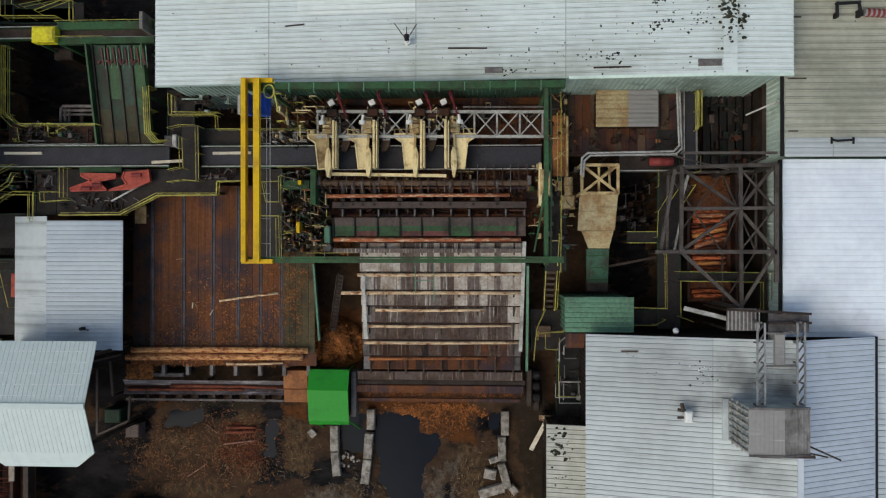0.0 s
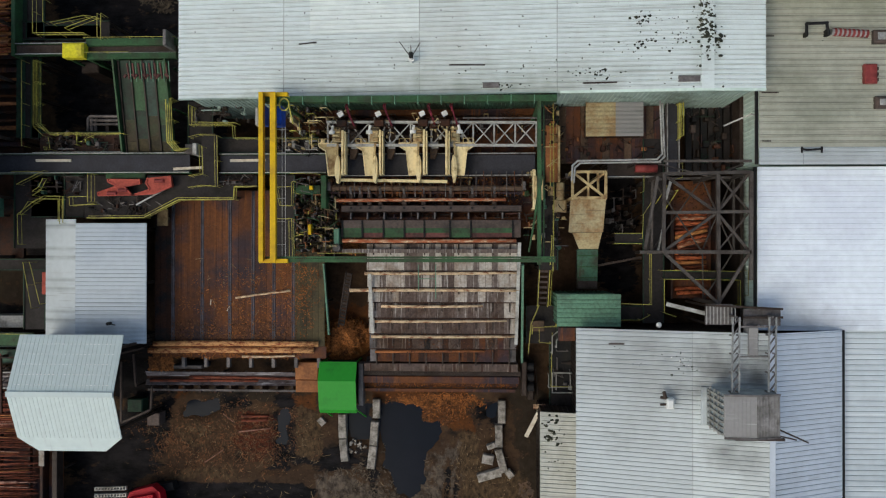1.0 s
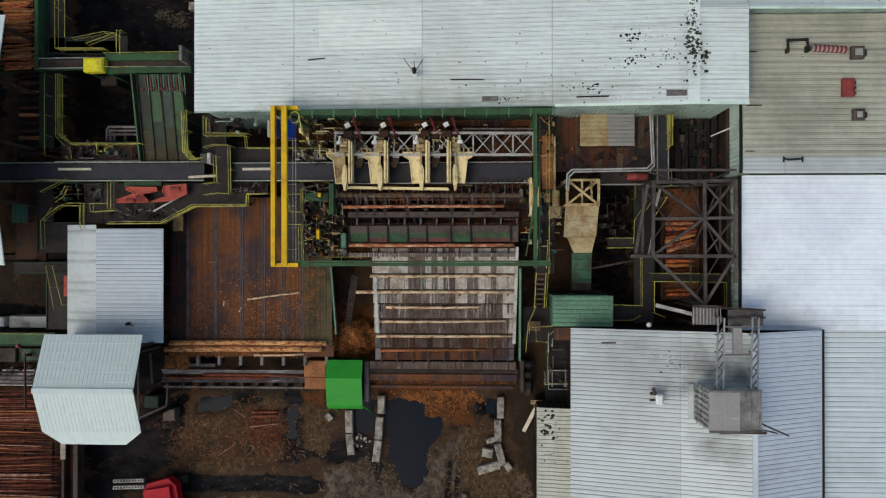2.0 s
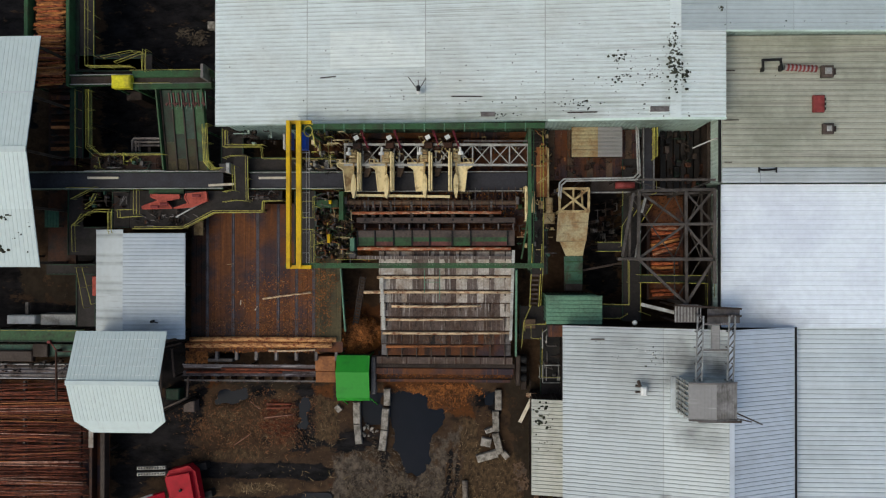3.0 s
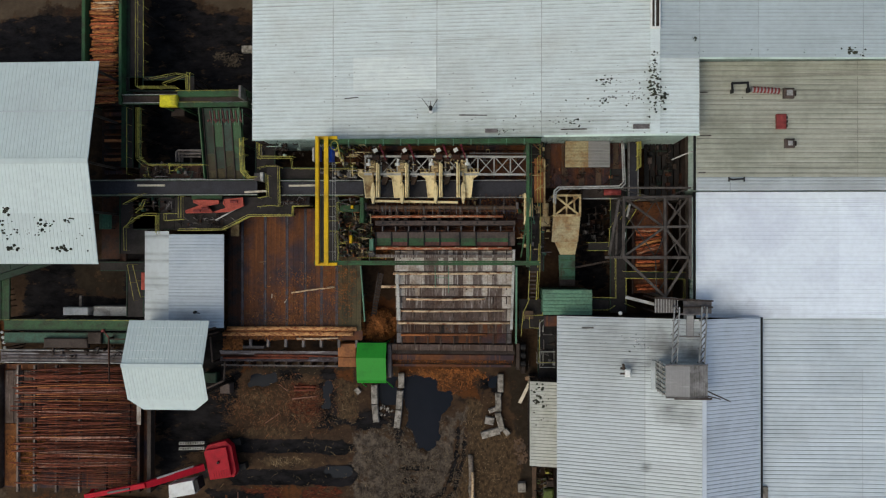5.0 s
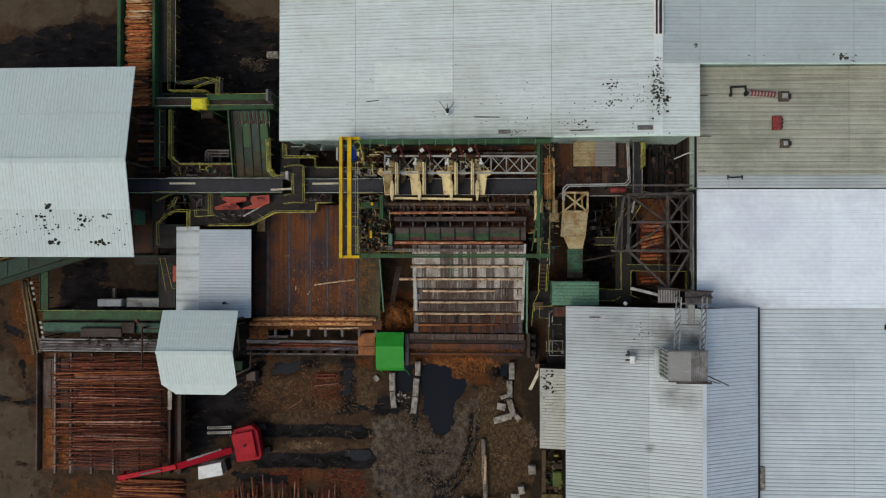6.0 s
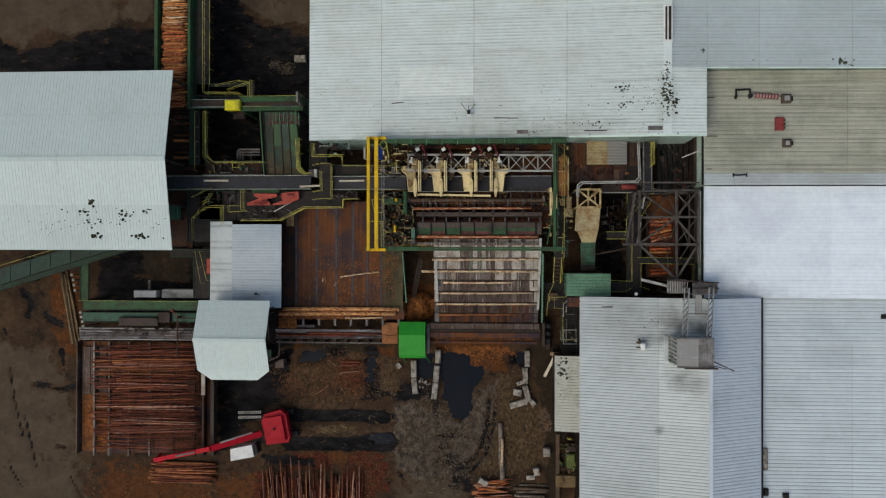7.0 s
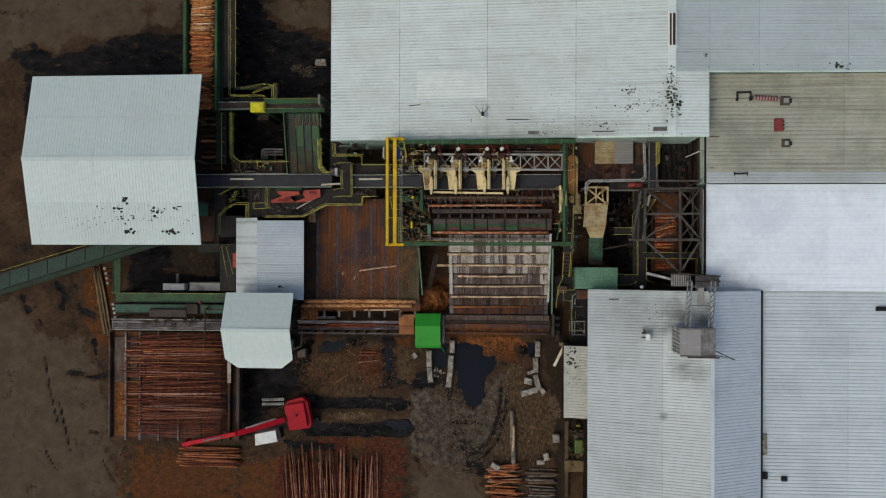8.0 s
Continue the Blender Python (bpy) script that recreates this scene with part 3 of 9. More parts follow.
# where soils and painted shade lie: outlines and the width of the blurred rim
ZONES = {
    "silt": [([(-75, -3), (-60, -7), (-56.6, -11.8), (-52.4, -11.7), (-49.6, -17.8), (-48.8, -24.5), (-47.4, -30.7), (-48, -60), (-120, -60), (-120, -3)], 1.5),
             ([(-120, 60), (-40, 60), (-40.4, 25.7), (-45.6, 25.1), (-54, 23.9), (-56.1, 22.6), (-58.9, 24), (-63.2, 21.7), (-120, 22)], 0.8),
             ([(-32.5, 28.6), (-22.7, 28.4), (-22.7, 25.1), (-26.4, 24.8), (-28.4, 25.8)], 0.6),
             ([(-13, -25.5), (-5, -25), (-5.5, -60), (-14, -60)], 1.5)],
    "mud": [([(-43.0, 0.5), (-36.5, 0.5), (-36, -3.6), (-40.5, -4.2), (-42, -3)], 0.8), ([(1.9, -10.6), (5.2, -10.6), (5.2, -20.4), (4.2, -20.4), (3.0, -17.6), (2.4, -14)], 0.4), ([(3.4, -20), (5.2, -20), (5.2, -60), (3.6, -60)], 0.5), ([(-26, -10.6), (-14, -10.6), (-14, -11.6), (-26, -11.4)], 0.4)],
    "khaki": [([(-2.1, -14.4), (0.9, -17), (3.8, -17), (3.8, -24), (0.2, -25.1), (-4.3, -25), (-3, -22.3), (-1.7, -19)], 0.6), ([(-15.0, -12.0), (-12.4, -12.6), (-12.2, -17.0), (-14.6, -16.6)], 0.6),
              ([(-24.5, -17.0), (-19.5, -16.6), (-19.2, -17.9), (-25.2, -18.0)], 0.5), ([(-22.2, -19.9), (-17.6, -19.8), (-17.4, -20.8), (-22.0, -20.9)], 0.4), ([(-1.7, -13.6), (-0.2, -14), (-0.2, -17), (-1.9, -16.5)], 0.5),
              ([(-24.5, -12.9), (-21, -13.2), (-20, -15.3), (-24, -15.6)], 0.6)],
    "bark": [([(-33.6, -25.6), (-27.5, -25.6), (-26, -31), (-24, -60), (-34, -60)], 1.0), ([(-46.5, -24.4), (-39.8, -24.6), (-33.5, -26.0), (-33.5, -60), (-47, -60), (-48, -30)], 2.2), ([(-8.5, -10.4), (-1, -10.4), (-1, -12.4), (-0.4, -14), (-2.3, -13.8), (-3.3, -13.4), (-4.6, -13.1), (-4.8, -12), (-8.5, -11.8)], 0.4),
             ([(-52.5, -2.5), (-49.2, -3), (-48.6, -13), (-51.5, -12.2), (-52.8, -8)], 0.6), ([(-24.5, -10.2), (-22.6, -10.2), (-22.8, -11.3), (-24.4, -11.4)], 0.5), ([(-13, -4), (-8, -4), (-8, -9), (-13, -9)], 0.6),
             ([(-24, -23.0), (-18, -22.9), (-18.5, -24.6), (-24, -24.6)], 0.8), ([(-16, -11), (-13.0, -11), (-13.0, -12.4), (-15, -12.2)], 0.4)],
    "mulch": [([(-17.8, -22.8), (-14.5, -22.8), (-13.5, -24.4), (-13.8, -27), (-16.8, -29), (-19.5, -27)], 0.7), ([(-19.6, -12.6), (-16.2, -12.4), (-16.0, -15.6), (-17, -16.6), (-19.8, -15.8)], 0.9), ([(-25.2, -23.0), (-20, -23.0), (-20, -25), (-25.2, -25)], 0.6), ([(-29, -25), (-14, -28), (-14, -60), (-29, -60)], 0.8)],
    "grit": [([(-13.2, -17.2), (-10.9, -17.1), (-8.9, -18.1), (-6, -19.2), (-5, -17), (-3, -15), (-1.5, -14.8), (-1.7, -17.7), (-2.4, -20.3), (-3.7, -22.9), (-5.3, -24.3), (-6.9, -25.3), (-10.2, -26), (-12.8, -25), (-13.8, -23.1), (-13.2, -20.5)], 0.7)],
    # wet soil, and shade of tracks, log table and shed put into colour
    "wet_shade": [([(-26.5, -18.3), (-18.8, -18.2), (-14.9, -18.3), (-13, -18.7), (-13.8, -19.6), (-18.8, -19.4), (-26.5, -19.6)], 0.25), ([(-26.5, -21.3), (-18.8, -21.3), (-15.5, -20.8), (-13.4, -20.7), (-12.5, -21.8), (-13.5, -22.8), (-18.8, -22.6), (-25.2, -22.8)], 0.25),
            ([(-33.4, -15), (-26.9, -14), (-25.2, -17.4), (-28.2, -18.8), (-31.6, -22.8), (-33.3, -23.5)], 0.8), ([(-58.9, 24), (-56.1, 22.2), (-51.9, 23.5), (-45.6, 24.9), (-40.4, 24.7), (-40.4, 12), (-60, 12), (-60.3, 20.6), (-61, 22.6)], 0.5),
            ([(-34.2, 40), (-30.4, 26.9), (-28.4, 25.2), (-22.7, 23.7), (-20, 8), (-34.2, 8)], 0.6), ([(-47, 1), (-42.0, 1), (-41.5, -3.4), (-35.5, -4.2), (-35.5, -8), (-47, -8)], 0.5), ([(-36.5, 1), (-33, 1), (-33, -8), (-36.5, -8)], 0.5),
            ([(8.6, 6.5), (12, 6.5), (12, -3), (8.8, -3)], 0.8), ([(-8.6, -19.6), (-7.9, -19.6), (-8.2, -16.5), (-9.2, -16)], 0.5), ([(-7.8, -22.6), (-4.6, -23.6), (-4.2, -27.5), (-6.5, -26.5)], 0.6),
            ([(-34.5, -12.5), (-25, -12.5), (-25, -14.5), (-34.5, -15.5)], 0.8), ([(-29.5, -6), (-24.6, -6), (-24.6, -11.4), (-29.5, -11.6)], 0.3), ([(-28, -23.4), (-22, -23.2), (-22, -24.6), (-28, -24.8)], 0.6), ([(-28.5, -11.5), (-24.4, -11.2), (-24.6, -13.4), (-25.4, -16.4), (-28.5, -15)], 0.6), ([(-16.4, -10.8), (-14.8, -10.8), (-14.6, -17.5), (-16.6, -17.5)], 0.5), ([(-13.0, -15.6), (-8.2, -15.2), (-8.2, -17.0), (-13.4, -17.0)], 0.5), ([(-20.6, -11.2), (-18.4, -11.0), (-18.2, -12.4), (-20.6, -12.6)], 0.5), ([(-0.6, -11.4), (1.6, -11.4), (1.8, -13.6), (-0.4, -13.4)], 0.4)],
}
# narrow wheel ruts, wet stains and cracks: half width and a line of points
RUTS = [
    (0.28, [(-5.3, -24.1), (-4.2, -23.3), (-3.4, -21.9), (-3.0, -20.6), (-2.7, -19.0), (-2.6, -16.8)]), (0.22, [(-4.4, -24.6), (-3.0, -23.0), (-2.2, -20.4), (-1.9, -17.6)]),
    (0.26, [(-8.1, -20.9), (-5.3, -20.9)]), (0.32, [(-7.9, -22.2), (-6.9, -22.0)]), (0.30, [(-8.2, -23.7), (-5.0, -24.3)]),
    (0.45, [(-56.0, -4.9), (-54.9, -6.3), (-55.3, -8.2)]), (0.5, [(-60.2, -6.7), (-59.5, -8.4)]), (0.5, [(-53.1, -8.0), (-51.4, -9.0)]), (0.4, [(-51.3, -12.0), (-51.0, -14.0)]),
    (0.3, [(-51.6, -22.9), (-50.9, -23.0)]), (0.4, [(-54.5, -15.8), (-51.5, -16.2), (-49.6, -16.0)]),
    (0.13, [(-55.5, -19.5), (-54.8, -22.4), (-54.2, -25.2)]), (0.12, [(-57.4, -14.0), (-56.6, -18.5), (-55.6, -22.0)]), (0.12, [(-57.2, -25.4), (-55.8, -27.6)]), (0.14, [(-50.2, -26.2), (-48.6, -28.8)]), (0.22, [(-17.4, -17.2), (-14.0, -16.3), (-12.0, -16.8)]), (0.35, [(-58.1, -9.5), (-57.9, -10.2)]), (0.25, [(-12.5, -25.0), (-11.2, -27.2)]),
]


def rut_depth(x, y):
    best = np.zeros_like(x)
    for w, pts in RUTS:
        for (ax, ay), (bx, by) in zip(pts, pts[1:]):
            ln = (bx - ax) ** 2 + (by - ay) ** 2
            s = np.clip(((x - ax) * (bx - ax) + (y - ay) * (by - ay)) / ln, 0, 1)
            best = np.maximum(best, np.exp(-((x - ax - s * (bx - ax)) ** 2 + (y - ay - s * (by - ay)) ** 2) / (w * w)))
    return best


def build_ground():
    near_x = [-62 + 0.27 * i for i in range(320)]
    near_y = [-34 + 0.27 * i for i in range(245)]
    far = [3, 8, 18, 40, 90, 200, 500, 1200]
    xs = [near_x[0] - d for d in reversed(far)] + near_x + [near_x[-1] + d for d in far]
    ys = [near_y[0] - d for d in reversed(far)] + near_y + [near_y[-1] + d for d in far]
    gx, gy = (a.ravel() for a in np.meshgrid(np.array(xs), np.array(ys)))
    ruts = rut_depth(gx, gy)
    tracks = np.clip(0.5 + np.maximum(*(inside(o, gx, gy) for o, _ in ZONES["wet_shade"][:2])) / 0.6, 0, 1)
    m = Mesh()
    m.v = [(x, y, ground_height(x, y) - 0.14 * d - 0.16 * t) for x, y, d, t in zip(gx.tolist(), gy.tolist(), ruts.tolist(), tracks.tolist())]
    w = len(xs)
    m.f = [(j * w + i, j * w + i + 1, (j + 1) * w + i + 1, (j + 1) * w + i) for j in range(len(ys) - 1) for i in range(w - 1)]
    g = mesh_object("ground", m, GROUND, smooth=True)
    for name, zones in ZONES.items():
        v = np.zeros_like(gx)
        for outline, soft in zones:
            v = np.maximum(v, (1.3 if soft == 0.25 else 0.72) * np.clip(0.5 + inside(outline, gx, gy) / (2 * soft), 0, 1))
        # ruts take the same wet and shade colour
        v = np.maximum(v, 0.74 * ruts) if name == "wet_shade" else v * (1 - ruts)
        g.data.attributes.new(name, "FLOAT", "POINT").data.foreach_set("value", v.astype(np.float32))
    tagged(g, "dark wet mud of the mill yard with bark mulch and ruts", "ground", kind="structure")
    for i, (outline, d) in enumerate(PUDDLES):
        cx, cy = (sum(p[k] for p in outline) / len(outline) for k in (0, 1))
        rx, ry = (max(abs(p[k] - c) for p in outline) + 0.4 for k, c in ((0, cx), (1, cy)))
        p = Mesh()
        p.add([(cx + 1.15 * rx * math.cos(t * 0.2618), cy + 1.15 * ry * math.sin(t * 0.2618), WATER_Z - 0.004 * i) for t in range(24)], [tuple(range(24))])
        tagged(mesh_object("water", p, WATER), "dark still rain puddle in the muddy yard", "puddle", kind="structure")


build_ground()


# ---------------------------------------------------------------- buildings
def building(name, label, x0, y0, x1, y1, wall_top, wall_mat, inset=0.3, sides="SENW"):
    """An Empty with ribbed walls, and steel posts on the sides that stand open; the roof follows as parts."""
    b = thing(name, ((x0 + x1) / 2, (y0 + y1) / 2, 0), label, "building")
    x0, y0, x1, y1 = x0 + inset, y0 + inset, x1 - inset, y1 - inset
    for side, ax, ay, bx, by, nx, ny in (("S", x0, y0, x1, y0, 0, -1), ("E", x1, y0, x1, y1, 1, 0), ("N", x1, y1, x0, y1, 0, 1), ("W", x0, y1, x0, y0, -1, 0)):
        m = Mesh()
        ln = math.hypot(bx - ax, by - ay)
        ux, uy = (bx - ax) / ln, (by - ay) / ln
        if side not in sides:
            k = max(1, round(ln / 4.5))
            for i in range(k):
                x, y = ax + ux * ln * i / k - nx * 0.5 - ux * 0.4 * (i > 0), ay + uy * ln * i / k - ny * 0.5
                post = Mesh()
                post.box(x - 0.1, y - 0.1, x + 0.1, y + 0.1, -0.3, wall_top(x, y))
                part("post", post, STEEL_D, b)
            continue
        n = max(2, int(ln / 0.32))
        vs = []
        for i in range(n + 1):
            for s, o in ((i / n, 0.0), ((i + 0.5) / n, 0.0), ((i + 0.6) / n, 0.05), ((i + 0.9) / n, 0.05)):
                s = min(s, 1.0)
                x, y = ax + ux * ln * s + nx * o, ay + uy * ln * s + ny * o
                vs += [(x, y, -0.3), (x, y, wall_top(x, y))]
        k = len(vs) // 2
        m.add(vs, [(2 * i, 2 * i + 2, 2 * i + 3, 2 * i + 1) for i in range(k - 1)])
        inner = [(ax - nx * 0.12, ay - ny * 0.12), (bx - nx * 0.12, by - ny * 0.12)]
        m.add([(inner[0][0], inner[0][1], -0.3), (inner[1][0], inner[1][1], -0.3), (*inner[1], wall_top(*inner[1])), (*inner[0], wall_top(*inner[0]))], [(3, 2, 1, 0)])
        part("wall", m, wall_mat, b)
    return b


def roof_columns(b, stops, y0, y1, zf, material, along="x", period=0.28, rise=0.06):
    """Roof sheets side by side, each lapped over the next."""
    for i, (a, c) in enumerate(zip(stops, stops[1:])):
        m = corrugated(a, c + 0.12 * (i < len(stops) - 2), y0, y1, zf, along, period, rise, lift=0.012 * i, seam=i > 0)
        part("roof_sheet", m, material[i] if isinstance(material, list) else material, b)


def specks(name, n, cx, cy, sx, sy, zf, label, size=0.12, material=None, flat=0.4):
    """Moss clumps and litter lying on a roof, more towards the middle of the patch."""
    rnd = random.Random(sum(map(ord, name)) + int(cx * 10))
    m = Mesh()
    for _ in range(n):
        x, y = rnd.gauss(cx, sx), rnd.gauss(cy, sy)
        r = size * rnd.uniform(0.4, 1.5)
        k = rnd.randint(5, 7)
        ring = [(x + r * rnd.uniform(0.5, 1.2) * math.cos(6.283 * i / k), y + r * rnd.uniform(0.4, 1.0) * math.sin(6.283 * i / k)) for i in range(k)]
        z = zf(x, y)
        m.add([(px, py, z) for px, py in ring] + [(x, y, z + 0.05 + r * flat)], [(i, (i + 1) % k, k) for i in range(k)])
    ob = mesh_object(name, m, material or MOSS)
    return tagged(ob, label, "litter", kind="stuff")


# the main sawmill hall
HX0, HX1, HY0, RIDGE = -20.5, 18.0, 10.5, 14.3


def hall_z(x, y):
    return 9.65 + (x - HX0) * 0.054 if x < RIDGE else 9.65 + (RIDGE - HX0) * 0.054 - (x - RIDGE) * 0.07


hall = building("sawmill_hall", "large sawmill hall with pale ribbed zinc roof and green walls", HX0, HY0, HX1, 52, lambda x, y: hall_z(x, y) - 0.12, WALL_G)
hall_rows = [HY0 + 0.32 * k for k in (0, 13, 24, 38, 50, 66)] + [52]
for ya_, yb_ in zip(hall_rows, hall_rows[1:]):
    roof_columns(hall, [HX0, -13.24, -4.11, 4.83, RIDGE], ya_, yb_, hall_z, ROOF_W, period=0.32, rise=0.07)
roof_columns(hall, [RIDGE, HX1], HY0, 16.9, hall_z, ROOF_W, period=0.32, rise=0.07)
clean = mat("roof_clean_zinc", (0.76, 0.825, 0.80), 0.55, 0.0, (0.685, 0.75, 0.742), 0.5, 0.3, 2.0, 0.03, 0.02, streak=((0.52, 0.56, 0.53), (0.05, 5.0, 1), 0.2), grainy=SMOOTH)
rib_lines(clean, (0.16, 0.18, 0.16), 0.6)
part("roof_sheet", corrugated(-11.4, -4.11, 14.66, 17.54, hall_z, period=0.32, rise=0.07, lift=0.03), clean, hall, "newer clean zinc sheet")
m = Mesh()
m.bar((RIDGE, HY0, hall_z(RIDGE, 0) + 0.03), (RIDGE, 52, hall_z(RIDGE, 0) + 0.03), 0.8, 0.10)
part("ridge_cap", m, ROOF_W, hall)
for yv in (21.05,):
    m = Mesh()
    m.box(RIDGE - 0.42, yv - 1.75, RIDGE + 0.42, yv + 1.75, 11.4, 11.85, 0.05)
    vent = part("ridge_vent", m, WHITE, hall)
    for dx_, w_ in ((-0.2, 0.09), (0.14, 0.13)):
        m = Mesh()
        m.box(RIDGE + dx_ - w_, yv - 1.6, RIDGE + dx_ + w_, yv + 1.55, 11.84, 11.87, 0.01)
        part("vent_glass", m, STEEL_D, vent, "dark strip of the ridge vent")
for xa_, xb_, trim in ((HX0, 5.06, WALL_G), (5.06, RIDGE, WALL_P), (RIDGE, HX1, WALL_P)):
    m = Mesh()
    m.bar((xa_, HY0 - 0.04, hall_z(xa_, 0) - 0.03), (xb_, HY0 - 0.04, hall_z(xb_, 0) - 0.03), 0.08 if trim is WALL_G else 0.16, 0.2)
    part("verge_trim", m, trim, hall)
# darker green ribs over the wall behind the machines
m = Mesh()
cx0, cx1 = -13.38, 5.06
n_ = int((cx1 - cx0) / 0.3)
for i in range(n_):
    a = cx0 + (cx1 - cx0) * i / n_
    m.box(a, HY0 + 0.12, a + 0.26, HY0 + 0.24, 4.0, 9.4)
part("cladding", m, GREEN_D, hall, "dark green ribs on the wall")
specks("roof_litter", 110, -1.0, 13.5, 9.0, 3.0, lambda x, y: hall_z(x, y) + 0.05, "small dark flecks of dirt on the hall roof", 0.045)
# the east wing of the hall, north of the tan roof
EW = lambda x, y: hall_z(x, y) if x < HX1 else hall_z(HX1, y) - (x - HX1) * 0.05
wing = building("hall_wing", "east wing of the sawmill hall with blue-grey ribbed roof", HX1 + 0.02, 16.9, 62, 52, lambda x, y: EW(x, y) - 0.12, WALL_G)
roof_columns(wing, [RIDGE, HX1, 22.89, 31.63, 62], 16.9, 52, EW, ROOF_N, period=0.32, rise=0.07)
m = Mesh()
m.bar((HX1, 16.86, 11.33), (62, 16.86, EW(62, 0)), 0.1, 0.22)
part("verge_trim", m, WALL_P, wing)

# tan-roofed hall, the new bluish hall and the grey hall to the east
TZ = lambda x, y: 9.0 - (x - 18.4) * 0.02
tan_hall = building("tan_hall", "low hall with weathered tan ribbed roof", 18.35, 5.95, 62, 17.1, lambda x, y: TZ(x, y) - 0.12, WALL_P)
roof_columns(tan_hall, [18.35, 32, 46, 62], 7.1, 17.1, TZ, ROOF_T, period=0.42, rise=0.06)
roof_columns(tan_hall, [18.35, 21.18, 62], 5.95, 7.1, lambda x, y: TZ(x, y) + 0.03, ROOF_G)
BZ = lambda x, y: 8.1 - (x - 18.4) * 0.015
blue_hall = building("new_hall", "hall with bright clean bluish zinc roof", 18.55, -5.1, 62, 5.9, lambda x, y: BZ(x, y) - 0.12, WALL_P)
roof_columns(blue_hall, [18.55, 30.74, 62], -5.1, 5.9, BZ, ROOF_B, period=0.36, rise=0.022)
GZ = lambda x, y: 7.4 - (x - 24.4) * 0.012
grey_hall = building("grey_hall", "long hall with grey zinc roof", 24.45, -52, 62, -5.15, lambda x, y: GZ(x, y) - 0.12, WALL_G)
roof_columns(grey_hall, [24.45, 33.01, 62], -52, -9.6, GZ, ROOF_L, period=0.36)
roof_columns(grey_hall, [24.45, 62], -9.6, -5.15, lambda x, y: GZ(x, y) + 0.04, ROOF_L, period=0.36)

# darker slab over the lower part of both west walls
for b_, ya_, yb_ in ((tan_hall, 6.3, 16.8), (blue_hall, -4.8, 5.6)):
    m = Mesh()
    m.box(18.35, ya_, 18.62, yb_, -0.3, 5.0, 0.03)
    part("plinth", m, STEEL_D, b_, "dark lower wall")
# black strip in place of the dark gap between wall and roof
for b_, xa_, ya_, yb_, za_ in ((tan_hall, 18.15, 6.0, 16.8, 8.7), (blue_hall, 18.35, -5.0, 5.9, 7.8)):
    m = Mesh()
    m.box(xa_, ya_, xa_ + 0.19, yb_, za_, za_ + 0.18, 0.03)
    part("gutter", m, BLACK, b_, "black strip for the dark gap under the eaves")
# the workshop with the ridge from north to south
WX0, WRX, WX1, WY1 = 6.49, 18.5, 24.0, -5.05


def work_z(x, y):
    return 7.5 + (x - WX0) * 0.28 if x < WRX else 7.5 + (WRX - WX0) * 0.28 - (x - WRX) * 0.475


shop = building("workshop", "workshop with grey ribbed zinc roof and soot stains", WX0, -52, WX1, WY1, lambda x, y: work_z(x, y) - 0.12, STEEL_D)
shop_rows = [-52] + [-52 + 0.31 * k for k in (62, 90, 112, 134)] + [WY1]
for ya_, yb_ in zip(shop_rows, shop_rows[1:]):
    roof_columns(shop, [WX0, 13.79, WRX], ya_, yb_, work_z, [ROOF_G, ROOF_GL], period=0.31)
roof_columns(shop, [WRX, WX1], -52, WY1, work_z, ROOF_H, period=0.33)
m = Mesh()
m.bar((WRX, -52, work_z(WRX, 0) + 0.03), (WRX, WY1, work_z(WRX, 0) + 0.03), 0.34, 0.1)
part("ridge_cap", m, ROOF_H, shop)
m = Mesh()
m.box(WX1 - 0.02, -52, WX1 + 0.24, WY1, 7.8, 8.14, 0.03)
part("gutter", m, BLACK, shop, "black open gutter along the eaves")
# lean-to with a pale spotted roof
LZ = lambda x, y: 5.05 + (x - 4.2) * 0.18
lean = building("lean_to", "lean-to with pale spotted ribbed roof beside the workshop", 4.2, -19.09, 6.7, -11.3, lambda x, y: LZ(x, y) - 0.1, STEEL_D, inset=0.1)
roof_columns(lean, [4.2, 6.74], -19.09, -11.3, LZ, mat("roof_cream", (0.455, 0.465, 0.42), 0.6, 0.0, (0.34, 0.34, 0.29), 0.48, 0.5, 3.0, 0.03, 0.05, grainy=(0.92, 1.06)), period=0.3)

# the barn to the west, ridge from west to east
BX0, BX1, BY0, BY1, BR = -53.10, -34.38, -0.5, 17.63, 8.5


def barn_z(x, y):
    return 9.78 + 1.95 * (1 - abs(y - BR) / 9.06)


barn = building("barn", "pale zinc roofed barn with dark moss spots", BX0, BY0, BX1, BY1, lambda x, y: barn_z(x, y) - 0.15, ROOF_G, sides="W")
for a, c in ((BY0, 4.0), (4.0, BR), (BR, 13.0), (13.0, BY1)):
    part("roof_sheet", corrugated(BX0, BX1, a, c, lambda x, y: barn_z(x, y) + (0.02 if 4 < (a + c) / 2 < 13 else 0), "y", 0.34, 0.018), ROOF_V, barn)
m = Mesh()
m.bar((BX0, BR, barn_z(0, BR) + 0.04), (BX1, BR, barn_z(0, BR) + 0.04), 0.45, 0.08)
part("ridge_cap", m, ROOF_V, barn)
m = Mesh()
m.bar((BX0, 13.02, barn_z(0, 13.02) + 0.05), (BX1, 13.02, barn_z(0, 13.02) + 0.05), 0.07, 0.05)
part("lap_joint", m, ROOF_G, barn)

# gabled shed with clipped southern corners
KX0, KX1, KY0, KY1, KR = -32.07, -24.7, -13.68, -5.6, -9.45


def gable_z(x, y):
    return 8.6 + 1.65 * (1 - abs(y - KR) / 3.9)


